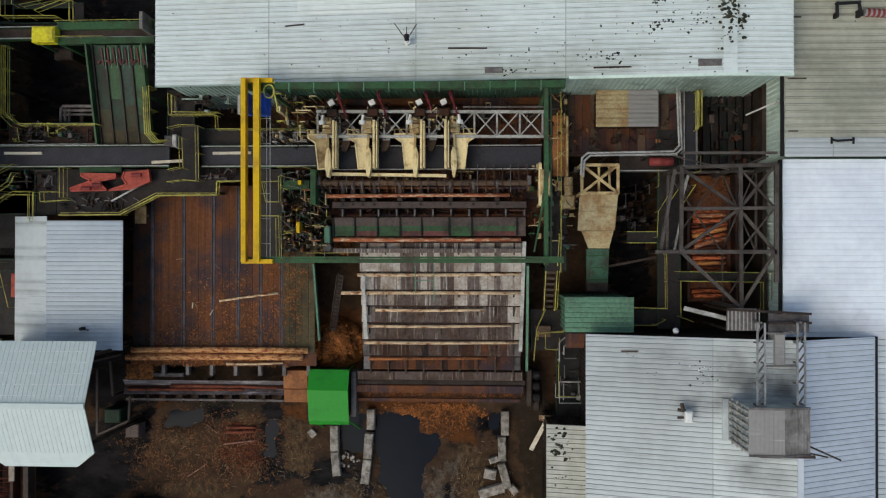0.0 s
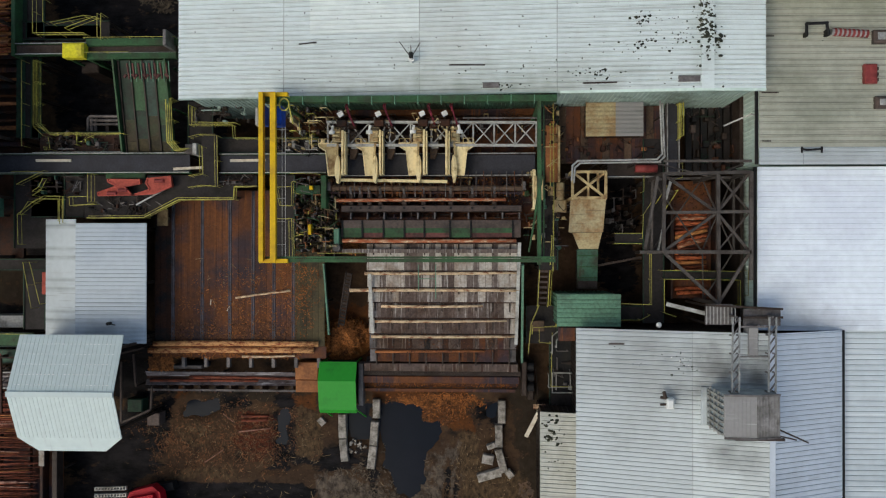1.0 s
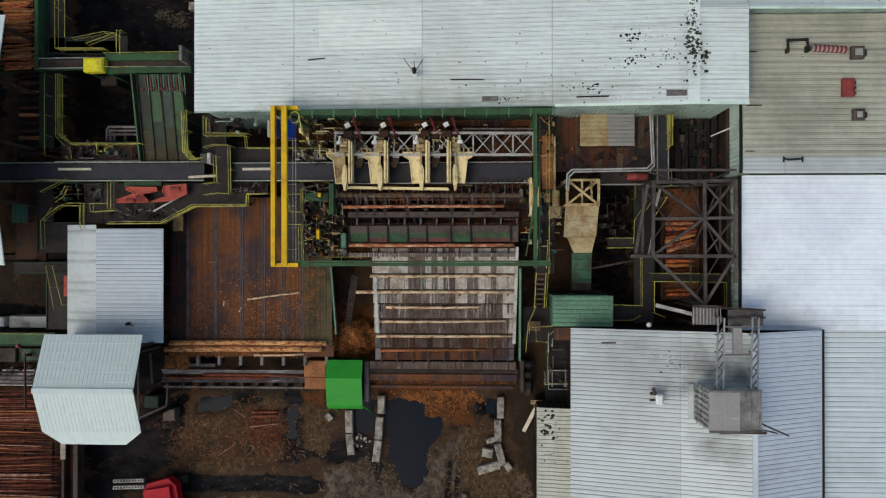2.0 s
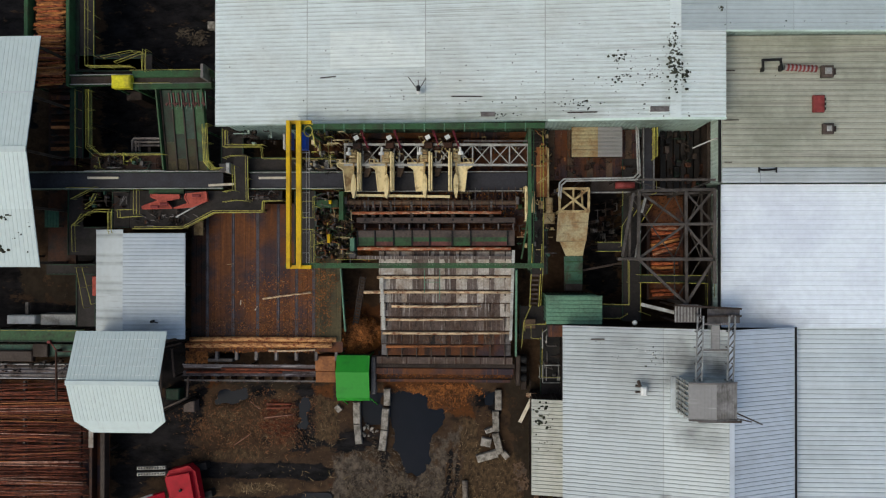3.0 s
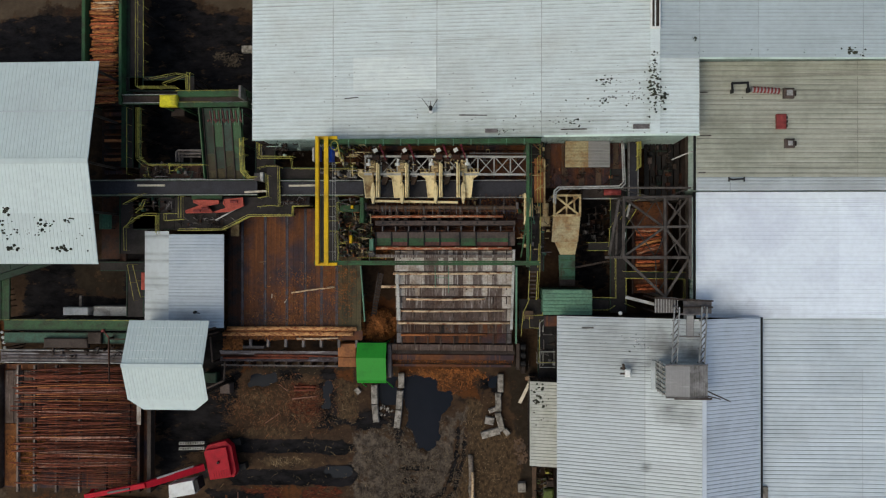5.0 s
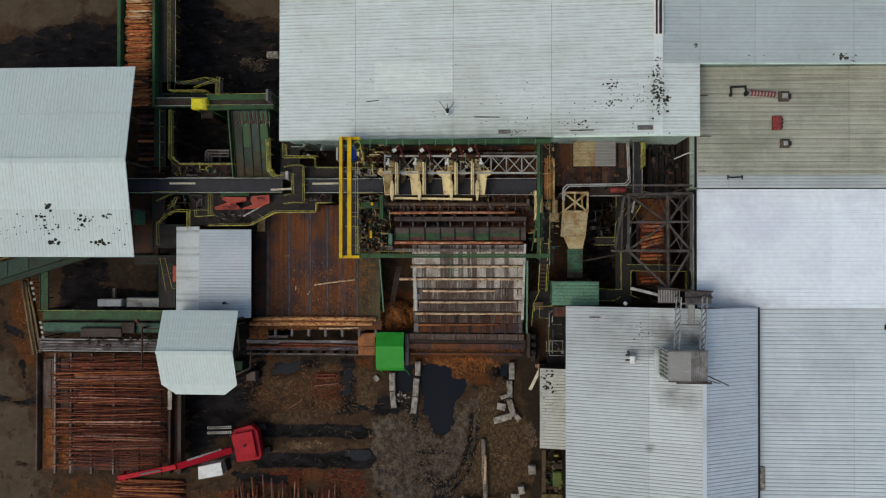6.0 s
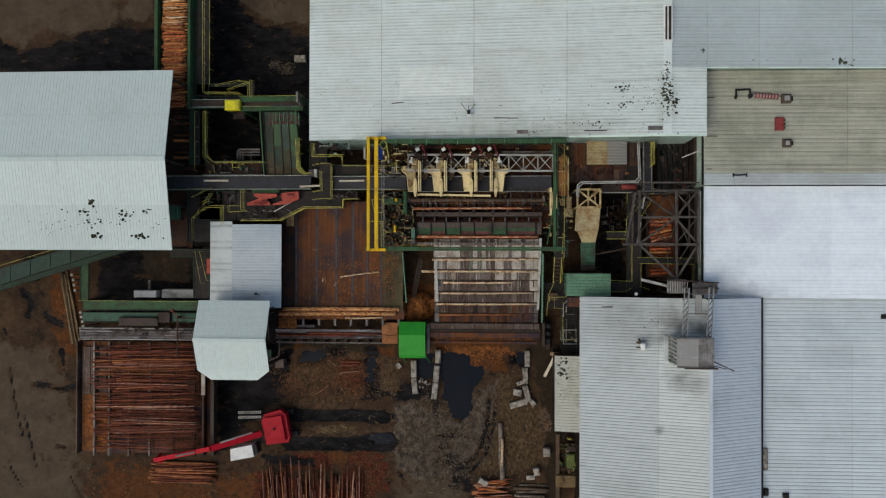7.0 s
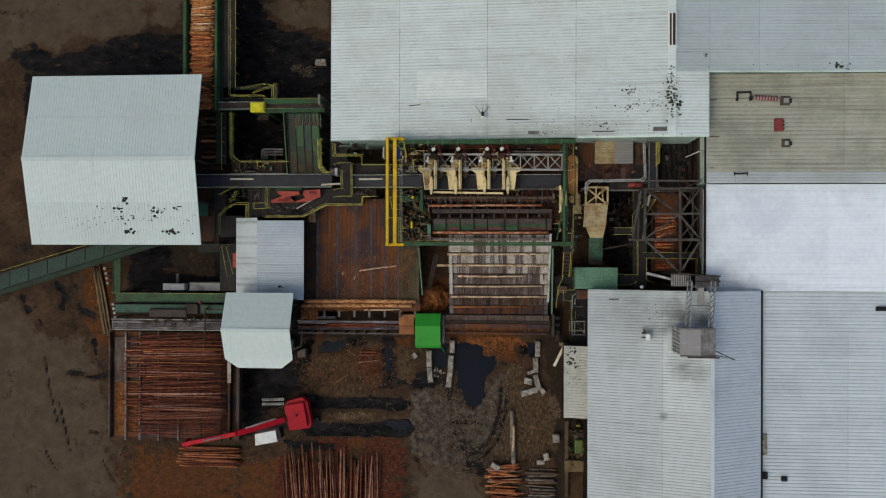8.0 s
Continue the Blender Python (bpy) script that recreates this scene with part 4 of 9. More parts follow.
kshed = building("gabled_shed", "small gabled shed with pale zinc roof and clipped corners", KX0, KY0 + 0.9, KX1, KY1, lambda x, y: gable_z(x, y) - 0.12, STEEL_D, inset=0.4, sides="W")
north_slope = part("roof_sheet", corrugated(KX0, KX1, KR, KY1, gable_z, "y", 0.3, 0.02), ROOF_V, kshed)
part("roof_sheet", corrugated(KX0, KX1, KY0 + 1.0, KR, gable_z, "y", 0.3, 0.02), ROOF_V, kshed)
m = Mesh()
zc, ze = gable_z(0, KY0 + 1.0), gable_z(0, KY0)
m.add([(KX0, KY0 + 1.0, zc), (KX0 + 1.3, KY0, ze), (KX1 - 1.3, KY0, ze), (KX1, KY0 + 1.0, zc), (KX0, KY0 + 1.0, zc - 0.08), (KX0 + 1.3, KY0, ze - 0.08), (KX1 - 1.3, KY0, ze - 0.08), (KX1, KY0 + 1.0, zc - 0.08)],
      [(0, 1, 2, 3), (7, 6, 5, 4), (0, 4, 5, 1), (1, 5, 6, 2), (2, 6, 7, 3)])
part("clipped_eave", m, ROOF_V, kshed)
m = Mesh()
m.bar((KX0, KR, gable_z(0, KR) + 0.03), (KX1, KR, gable_z(0, KR) + 0.03), 0.35, 0.08)
part("ridge_cap", m, ROOF_V, kshed)

clip_rnd = random.Random(8)
for i in range(5):
    yy = KR + 0.6 + i * 0.66
    for j in range(24):
        xx = KX0 + 0.5 + j * (KX1 - KX0 - 1.0) / 23
        w_ = clip_rnd.uniform(0.02, 0.09)
        m = Mesh()
        m.box(xx - w_, yy - 0.02, xx + w_, yy + 0.02, gable_z(xx, yy) + 0.005, gable_z(xx, yy) + 0.032)
        part("roof_clip", m, WHITE, north_slope)

# low shed north of it
SX0, SXR, SX1, SY0, SY1 = -32.09, -29.52, -24.3, -6.5, 2.25


def shed_z(x, y):
    return 5.95 if x > SXR else 5.95 - (SXR - x) * 0.25


shed = building("low_shed", "low shed with blue-grey ribbed roof", SX0, SY0, SX1, SY1, lambda x, y: shed_z(x, y) - 0.12, STEEL_D, sides="WN")
roof_columns(shed, [SXR, SX1], SY0, SY1, lambda x, y: shed_z(SXR + 1, y) - (x - SXR) * 0.02, ROOF_S, period=0.3, rise=0.05)
roof_columns(shed, [SX0, SXR], SY0, SY1 + 0.3, shed_z, ROOF_G, period=2.3, rise=0.015)

m = Mesh()
px_, py_ = -26.92, -5.03
m.tube((px_, py_, 5.7), (px_, py_, 6.4), 0.12)
m.bar((px_, py_, 6.4), (px_ + 0.5, py_ - 0.1, 6.2), 0.06)
part("flue", m, BLACK, shed, "short black flue")
# small huts
hut = building("tan_hut", "small hut with half tan and half grey ribbed roof", 7.38, 8.36, 11.41, 10.76, lambda x, y: 5.6, RUST_D, 0.1)
hx0, hy0, hx1, hy1 = 7.38, 8.36, 11.41, 10.76
hm = 9.47
part("roof_sheet", corrugated(hx0, hm, hy0, hy1, lambda x, y: 5.8, "x", 0.3, 0.06), TAN_R, hut)
part("roof_sheet", corrugated(hm, hx1, hy0, hy1, lambda x, y: 5.82, "x", 0.3, 0.08), DULL, hut)
ghut = building("green_hut", "small hut with green ribbed metal roof", 5.31, -5.07, 9.75, -2.78, lambda x, y: 6.0, GREEN_L, 0.1)
hx0, hy0, hx1, hy1 = 5.31, -5.07, 9.75, -2.78
part("roof_sheet", corrugated(hx0, hx1, hy0, hy1, lambda x, y: 6.2, "x", 0.32, 0.05), GREEN_L, ghut)
m = Mesh()
m.box(5.56, -6.28, 6.88, -5.30, 4.0, 4.5, 0.03)
part("porch_roof", m, RUST, ghut, "rust-red porch roof")

# the operator's booth by the log conveyor
bx0, by0, bx1, by1 = -12.21, -11.70, -9.37, -8.10
booth = thing("operator_booth", ((bx0 + bx1) / 2, (by0 + by1) / 2, 0), "operator's booth with bright green metal roof", "booth")
ym = by0 + (by1 - by0) * 0.62
m = Mesh()
m.slab([(bx0, by0, 3.1), (bx1, by0, 3.1), (bx1, ym, 3.6), (bx0, ym, 3.6)], 0.07)
m.slab([(bx0, ym, 3.6), (bx1, ym, 3.6), (bx1, by1, 2.95), (bx0, by1, 2.95)], 0.07)
m.slab([(bx0 + 0.02, by0 - 0.3, 2.75), (bx1 - 0.02, by0 - 0.3, 2.75), (bx1 - 0.02, by0 + 0.02, 3.09), (bx0 + 0.02, by0 + 0.02, 3.09)], 0.05)
part("roof", m, GREEN_B, booth)
m = Mesh()
m.box(bx0 + 0.15, by0 + 0.25, bx1 - 0.15, by1 - 0.2, 0.5, 2.9, 0.03)
part("cabin", m, GREEN, booth)
m = Mesh()
m.box(bx0 + 0.3, by0 + 0.235, bx1 - 0.3, by0 + 0.26, 1.5, 2.5)
part("window", m, STEEL_D, booth, "dark window strip")
for px, py in ((bx0 + 0.1, by0 + 0.1), (bx1 - 0.1, by0 + 0.1), (bx0 + 0.1, by1 - 0.1), (bx1 - 0.1, by1 - 0.1)):
    m = Mesh()
    m.tube((px + (0.35 if py < ym else 0), py - (1.25 if py < ym else 0), -0.2), (px, py, 3.05), 0.06)
    part("post", m, GREEN_B, booth)
m = Mesh()
m.box(bx1 + 0.02, by0 + 0.2, bx1 + 0.4, by1 - 0.2, 1.2, 2.4, 0.05)
part("ladder_box", m, STEEL, booth)
x0, y0, x1, y1 = -14.17, -10.54, -12.42, -8.23
box = thing("sheet_box", ((x0 + x1) / 2, (y0 + y1) / 2, 0), "orange-brown sheet metal box beside the booth", "box")
yc = y0 + (y1 - y0) * 0.42
for a, c, zt in ((y0, yc - 0.02, 2.3), (yc + 0.02, y1, 2.45)):
    m = Mesh()
    m.box(x0, a, x1, c, 1.0, zt, 0.05)
    part("lid", m, BOXBR, box)
m = Mesh()
m.box(x0 + 0.1, y0 + 0.1, x1 - 0.1, y1 - 0.1, -0.2, 1.0)
part("stand", m, STEEL_D, box)

# ---------------------------------------------------------------- walkways and rails
DECK, RAIL = 5.0, 6.05


def legs_under(b, x0, y0, x1, y1, z, mat_=None, step=4.0, w=0.14):
    nx, ny = max(1, round((x1 - x0) / step)), max(1, round((y1 - y0) / step))
    for i in range(nx + 1):
        for j in range(ny + 1):
            x, y = x0 + 0.12 + (x1 - x0 - 0.24) * i / nx, y0 + 0.12 + (y1 - y0 - 0.24) * j / ny
            m = Mesh()
            m.box(x - w / 2, y - w / 2, x + w / 2, y + w / 2, -0.3, z)
            part("leg", m, mat_ or STEEL_D, b)


def walkway(x0, y0, x1, y1, z=DECK, material=None, label="dark steel grating walkway on posts", step=4.0):
    b = thing("walkway", ((x0 + x1) / 2, (y0 + y1) / 2, 0), label, "walkway", "walkways of the mill")
    m = Mesh()
    m.box(x0, y0, x1, y1, z - 0.1, z)
    part("deck", m, material or GRATE, b)
    along_x = x1 - x0 > y1 - y0
    for k in range(2):
        m = Mesh()
        if along_x:
            yy = (y0, y1 - 0.08)[k]
            m.box(x0, yy, x1, yy + 0.08, z + 0.004, z + 0.1)
        else:
            xx = (x0, x1 - 0.08)[k]
            m.box(xx, y0, xx + 0.08, y1, z + 0.004, z + 0.1)
        part("kick_plate", m, GREEN_K, b)
    legs_under(b, x0, y0, x1, y1, z - 0.1, step=step)
    return b


def rail(pts, material=None, height=1.05, thick=0.036, label="yellow painted steel handrail along a walkway", mid=True, down=0.0):
    """A handrail along points at the height of its top bar."""
    material = material or RAIL_Y
    p0 = Vector(pts[0])
    b = thing("handrail", (p0.x, p0.y, p0.z - height - down), label, "handrail", "handrails of the walkways")
    m = Mesh()
    for p, q in zip(pts, pts[1:]):
        m.bar(p, q, thick)
    part("top_rail", m, material, b)
    if mid:
        m = Mesh()
        for p, q in zip(pts, pts[1:]):
            m.bar(Vector(p) - Vector((0, 0, height * 0.5)), Vector(q) - Vector((0, 0, height * 0.5)), thick * 0.7)
        part("middle_rail", m, material, b)
    for p, q in zip(pts, pts[1:]):
        p, q = Vector(p), Vector(q)
        n = max(1, round((q - p).length / 1.6))
        for i in range(n):
            a = p.lerp(q, i / n)
            m = Mesh()
            m.bar(a - Vector((0, 0, height + down + 0.1)), a, thick * 0.7)
            part("post", m, material, b)
    a = Vector(pts[-1])
    m = Mesh()
    m.bar(a - Vector((0, 0, height + down + 0.1)), a, thick * 0.7)
    part("post", m, material, b)
    return b


def stairs(p, q, width, material=None, n=None, rails=True):
    """A flight from the lower end p to the upper end q."""
    p, q = Vector(p), Vector(q)
    b = thing("stairs", (p.x, p.y, p.z), "steel stairs with open treads between stringers", "stairs", "steel stairs of the mill")
    flat = Vector((q.x - p.x, q.y - p.y, 0))
    d = flat.normalized()
    s = Vector((-d.y, d.x, 0)) * (width / 2)
    n = n or max(3, round((q.z - p.z) / 0.19))
    for k in (-1, 1):
        m = Mesh()
        m.bar(p + s * k, q + s * k, 0.05, 0.2)
        part("stringer", m, material or STEEL_D, b)
        if rails:
            m = Mesh()
            up = Vector((0, 0, 0.95))
            m.bar(p + s * k + up, q + s * k + up, 0.055)
            m.bar(p + s * k, p + s * k + up, 0.05)
            m.bar(q + s * k, q + s * k + up, 0.05)
            part("handrail", m, RAIL_Y, b, "yellow handrail")
    for i in range(n):
        c = p.lerp(q, (i + 0.5) / n)
        m = Mesh()
        m.bar(c - s, c + s, 0.16, 0.035)
        part("tread", m, STEEL_M if rails else STEEL_D, b)
    return b


# north-west walkways between the barn and the hall
walkway(-21.57, 7.48, -19.67, 11.20)
walkway(-19.63, 7.39, -11.88, 8.56)
rail([(-21.15, 10.79, 6.05), (-21.10, 9.35, 6.05), (-17.94, 9.33, 6.05), (-17.87, 8.38, 6.05), (-11.84, 8.30, 6.05)])
rail([(-20.87, 10.68, 6.05), (-20.87, 9.54, 6.05), (-17.72, 9.48, 6.05)])
wb = thing("crossover_bridge", (-20.02, 6.94, 0), "small steel bridge over the belt conveyor", "bridge")
m = Mesh()
m.box(-20.19, 4.84, -19.03, 8.63, 5.9, 6.0)
part("deck", m, GRATE, wb)
for px, py in ((-20.50, 8.72), (-19.48, 8.71), (-20.49, 5.01), (-19.47, 5.01)):
    m = Mesh()
    m.box(px - 0.06, py - 0.06, px + 0.06, py + 0.06, -0.3, 5.9)
    part("leg", m, STEEL_D, wb)
rail([(-20.81, 8.32, 7.05), (-20.02, 8.50, 7.05), (-18.92, 8.49, 7.05), (-18.84, 4.81, 7.05), (-19.67, 4.89, 7.05), (-20.80, 4.75, 7.05)])
rail([(-18.73, 8.42, 7.05), (-18.65, 4.89, 7.05)], mid=False)
rail([(-20.03, 7.73, 7.00), (-19.95, 5.72, 7.00), (-20.79, 5.57, 7.00)])
rail([(-19.81, 7.65, 7.00), (-19.73, 5.64, 7.00)], mid=False)
wa = thing("walkway", (-23.80, 4.25, 0), "dark steel walkway with cranked edge beside the belt", "walkway", "walkways of the mill")
m = Mesh()
m.prism([(-29.35, 2.67), (-24.90, 2.66), (-22.29, 4.01), (-18.17, 4.00), (-18.13, 4.96), (-16.42, 4.99), (-16.42, 5.76), (-29.36, 5.82)], 4.9, 5.0)
part("deck", m, GRATE, wa)
for px, py in ((-28.95, 2.90), (-24.98, 2.89), (-22.30, 4.24), (-18.29, 4.23), (-16.53, 5.15), (-28.96, 5.63), (-23.80, 5.60), (-19.47, 5.58)):
    m = Mesh()
    m.box(px - 0.08, py - 0.08, px + 0.08, py + 0.08, -0.3, 4.9)
    part("leg", m, STEEL_D, wa)
rail([(-28.62, 2.62, 6.05), (-24.41, 2.65, 6.05), (-21.86, 3.93, 6.05), (-17.82, 3.96, 6.05), (-17.78, 4.86, 6.05), (-16.17, 4.90, 6.05)], thick=0.075)
rail([(-28.53, 2.77, 6.00), (-24.47, 2.80, 6.00), (-21.96, 4.09, 6.00), (-17.95, 4.08, 6.00)], mid=False)
rail([(-28.59, 5.86, 6.05), (-28.59, 3.80, 6.05)])
rail([(-28.32, 5.86, 6.05), (-28.31, 3.80, 6.05)])
rail([(-29.96, 4.19, 6.05), (-29.92, 3.54, 6.05), (-28.08, 3.65, 6.05)])
rail([(-29.96, 4.19, 6.05), (-28.70, 4.18, 6.05)], mid=False)
walkway(-33.37, 2.71, -29.39, 5.84)
rail([(-32.71, 3.73, 6.05), (-31.85, 4.23, 6.05), (-30.67, 4.23, 6.05), (-30.66, 2.20, 6.05)])
rail([(-32.71, 4.58, 6.05), (-32.24, 4.88, 6.05), (-31.93, 5.53, 6.05)])
rail([(-32.71, 4.27, 6.05), (-32.08, 4.65, 6.05), (-31.77, 5.26, 6.05)], mid=False)
rail([(-30.43, 4.19, 6.05), (-30.42, 2.28, 6.05)], mid=False)
rail([(-32.73, 7.41, 6.05), (-26.06, 7.41, 6.05)], material=STEEL_P, label="pale steel edge rail of the belt")
# around the pit
walkway(-33.41, 8.57, -32.74, 14.61)
walkway(-32.74, 7.52, -26.66, 9.04, material=RUST_D)
rail([(-32.40, 14.16, 6.05), (-32.38, 9.56, 6.05), (-31.63, 8.82, 6.05), (-26.14, 8.78, 6.05)])
rail([(-32.68, 14.16, 6.05), (-32.66, 9.33, 6.05), (-31.94, 8.63, 6.05)], mid=False)
rail([(-31.55, 8.55, 6.05), (-31.39, 7.63, 6.05)], mid=False)
rail([(-32.14, 15.86, 7.05), (-28.40, 15.80, 7.05)])
rail([(-29.74, 16.15, 7.20), (-27.51, 16.94, 7.20)])
rail([(-27.36, 17.16, 7.20), (-27.36, 15.44, 7.20)])
rail([(-27.09, 17.16, 7.20), (-27.09, 15.44, 7.20)], mid=False)
walkway(-34.39, 15.87, -27.49, 17.28, step=5)
for i in range(4):
    rail([(-22.70, 11.12, 6.40), (-22.57, 8.06, 6.40), (-22.03, 7.45, 6.40), (-21.42, 7.48, 6.40)] if i == 0 else [(x + 0.13 * i, y + 0.04 * i, z) for x, y, z in [(-22.70, 11.12, 6.40), (-22.57, 8.06, 6.40), (-22.03, 7.45, 6.40), (-21.42, 7.48, 6.40)]], mid=False, thick=0.055, height=0.9, down=0.4)

# walkways round the travelling crane and the machines
walkway(-15.37, -0.39, -13.60, 5.76)
rail([(-14.76, 4.82, 6.05), (-14.49, 3.50, 6.05), (-13.61, 3.49, 6.05), (-13.62, 5.19, 6.05), (-13.35, 5.22, 6.05)])
rail([(-14.72, 4.82, 6.05), (-13.58, 4.85, 6.05)], mid=False)
rail([(-14.87, 2.56, 6.05), (-13.61, 2.55, 6.05), (-13.53, -0.30, 6.05)])
rail([(-13.80, 2.40, 6.05), (-13.76, -0.19, 6.05)], mid=False)
rail([(-13.17, 10.72, 6.05), (-12.98, 8.46, 6.05)], mid=False)
rail([(-12.37, 9.70, 6.05), (-12.29, 7.89, 6.05), (-11.65, 7.89, 6.05)], mid=False)
rail([(-13.73, 5.79, 6.05), (-12.02, 5.82, 6.05), (-11.07, 5.52, 6.05)], mid=False)
rail([(-11.71, 0.07, 6.05), (-8.50, 0.08, 6.05)], mid=False)
# the east side of the machines
walkway(4.13, -1.12, 5.51, 10.96)
rail([(5.08, 10.73, 6.05), (5.11, 4.45, 6.05), (5.07, -1.17, 6.05)])
rail([(4.85, 9.26, 6.05), (4.85, 4.82, 6.05)], mid=False)
stairs((4.51, -3.84, 2.6), (4.61, 1.33, 5.0), 0.75)
walkway(3.33, -6.67, 5.68, -3.85, z=2.6)
rail([(4.26, -3.77, 3.70), (3.65, -5.12, 3.70), (3.46, -7.32, 3.70)])
rail([(5.19, -1.14, 3.70), (5.03, -3.77, 3.70)], mid=False)
rail([(3.73, -5.24, 3.70), (3.73, -5.86, 3.70)], mid=False)
rail([(3.84, -5.39, 3.70), (5.49, -5.31, 3.70), (5.49, -4.53, 3.70)])
rail([(4.23, -5.47, 3.70), (4.26, -6.47, 3.70), (5.11, -6.54, 3.70)], mid=False)
# the eastern court
walkway(11.59, -4.95, 13.11, 8.32, z=4.6, step=5)
rail([(11.98, 0.02, 5.65), (12.01, -3.56, 5.65), (9.86, -3.50, 5.65)])
rail([(11.48, 5.57, 5.65), (11.47, 4.46, 5.65)], mid=False)
rail([(9.89, -4.65, 5.65), (11.25, -4.64, 5.65), (11.90, -4.27, 5.65)], mid=False)
walkway(10.02, -4.75, 11.62, -3.70, z=4.4)
walkway(9.64, 0.78, 11.63, 1.53, z=4.4)
rail([(9.46, 1.50, 5.45), (11.40, 1.50, 5.45)])
rail([(9.46, 0.76, 5.45), (11.40, 0.76, 5.45)])
walkway(13.15, -1.77, 18.58, -1.19, z=4.6)
rail([(12.71, -1.13, 5.65), (18.22, -1.19, 5.65)])
rail([(12.89, -1.75, 5.65), (18.18, -1.81, 5.65), (18.18, -3.58, 5.65)])
rail([(12.89, -1.75, 5.65), (12.89, -4.11, 5.65), (13.72, -4.41, 5.65)], mid=False)
rail([(18.72, -1.15, 5.65), (18.72, -2.91, 5.65)], mid=False)
stairs((12.30, 2.19, 2.2), (13.42, 4.69, 5.0), 0.8)
rail([(11.29, 1.12, 6.00), (11.36, 2.77, 6.00), (12.27, 4.24, 6.00)], mid=False)
rail([(13.89, 10.65, 6.05), (13.89, 8.15, 6.05)], thick=0.08)
rail([(14.14, 10.65, 6.05), (14.14, 8.37, 6.05)], thick=0.08)
rail([(14.07, 6.43, 6.05), (14.07, 5.40, 6.05), (13.70, 5.30, 6.05)], mid=False)
rail([(5.06, -11.50, 3.00), (7.07, -11.48, 3.00)], mid=False)
rail([(5.25, -5.84, 3.00), (5.17, -9.82, 3.00), (7.07, -9.84, 3.00)], mid=False)
walkway(5.11, -11.68, 7.20, -5.95, z=2.0, step=3)
rail([(3.59, -7.89, 1.00), (4.15, -8.49, 1.00), (4.39, -11.64, 1.00)], material=STEEL_D, label="thin dark steel handrail", mid=False)
# north-west corner, along the log feeder
walkway(-33.81, 16.11, -32.39, 30.84, step=6)
rail([(-32.79, 30.44, 6.05), (-32.74, 16.16, 6.05), (-28.91, 16.12, 6.05)])
rail([(-32.03, 30.43, 6.05), (-31.97, 16.97, 6.05)], mid=False)
rail([(-31.46, 16.90, 6.05), (-28.91, 17.37, 6.05), (-27.96, 17.23, 6.05), (-27.89, 15.48, 6.05)])
walkway(-32.39, 15.43, -28.13, 17.00)
walkway(-33.94, 8.64, -32.62, 14.48)
rail([(-32.54, 14.16, 6.05), (-32.52, 9.47, 6.05), (-31.43, 8.71, 6.05), (-25.90, 8.74, 6.05)])
rail([(-33.56, 14.17, 6.05), (-33.53, 7.91, 6.05)], mid=False)
walkway(-34.68, 0.42, -30.78, 6.12)
rail([(-33.91, 5.09, 6.05), (-31.86, 6.09, 6.05)])
rail([(-33.76, 0.71, 6.05), (-33.83, 2.90, 6.05), (-32.37, 4.02, 6.05), (-30.77, 4.02, 6.05), (-30.77, 2.40, 6.05)])
rail([(-34.30, 6.03, 6.05), (-32.25, 6.02, 6.05)], mid=False)
rail([(-33.64, 2.90, 6.05), (-33.01, 3.84, 6.05)], mid=False)

# ---------------------------------------------------------------- conveyors
def belt_conveyor(x0, x1, y0, y1, z, label, along="x", side=None, belt=None, low=None):
    """A flat belt between two side frames, on legs."""
    b = thing("belt_conveyor", ((x0 + x1) / 2, (y0 + y1) / 2, 0), label, "conveyor", "conveyors of the mill")
    m = Mesh()
    m.box(x0, y0, x1, y1, z - 0.12, z, 0.02)
    part("belt", m, belt or BELT, b)
    for k in (0, 1):
        m = Mesh()
        if along == "x":
            yy = (y0 - 0.14, y1 + 0.02)[k]
            m.box(x0, yy, x1, yy + 0.12, z - 0.4, z + 0.1)
        else:
            xx = (x0 - 0.14, x1 + 0.02)[k]
            m.box(xx, y0, xx + 0.12, y1, z - 0.4, z + 0.1)
        part("side_frame", m, side or GREEN, b)
        m = Mesh()
        if along == "x":
            m.bar((x0, yy + 0.06, z + 0.16), (x1, yy + 0.06, z + 0.16), 0.06)
        else:
            m.bar((xx + 0.06, y0, z + 0.16), (xx + 0.06, y1, z + 0.16), 0.06)
        part("edge_bar", m, STEEL_P, b, "pale worn edge bar")
    legs_under(b, x0, y0, x1, y1, z - 0.12, step=5)
    return b


def lath(px, py, qx, qy, z, r=0.09, name="board", material=None, label="pale sawn board lying on the belt", cat="board"):
    m = Mesh()
    m.bar((px, py, z + r), (qx, qy, z + r), 2 * r, 2 * r)
    return solo(name, m, material or BOARD, ((px + qx) / 2, (py + qy) / 2, z), label, cat)


x0, y0, x1, y1 = -38.75, 6.05, -21.27, 7.30
belt_conveyor(x0, x1, y0, y1, 5.4, "dark flat belt conveyor with green side frames")
x0, y0, x1, y1 = -19.02, 6.00, -11.21, 7.19
belt_conveyor(x0, x1, y0, y1, 5.4, "dark flat belt conveyor leading into the saw line")
x0, y0, x1, y1 = -11.25, 5.76, 3.85, 7.17
belt_conveyor(x0, x1, y0, y1, 5.2, "dark belt under the log carriage", side=STEEL_D)
lath(-32.73, 6.88, -30.10, 6.87, 5.4)
lath(-22.45, 6.21, -20.30, 6.31, 5.4)
lath(-18.24, 6.80, -15.64, 6.82, 5.4)
drive = thing("conveyor_drive", (-21.44, 7.72, 5.0), "grey drive motor at the belt's end", "motor")
m = Mesh()
m.box(-21.43, 7.27, -20.85, 7.96, 5.0, 6.0, 0.08)
part("gearbox", m, STEEL, drive)
m = Mesh()
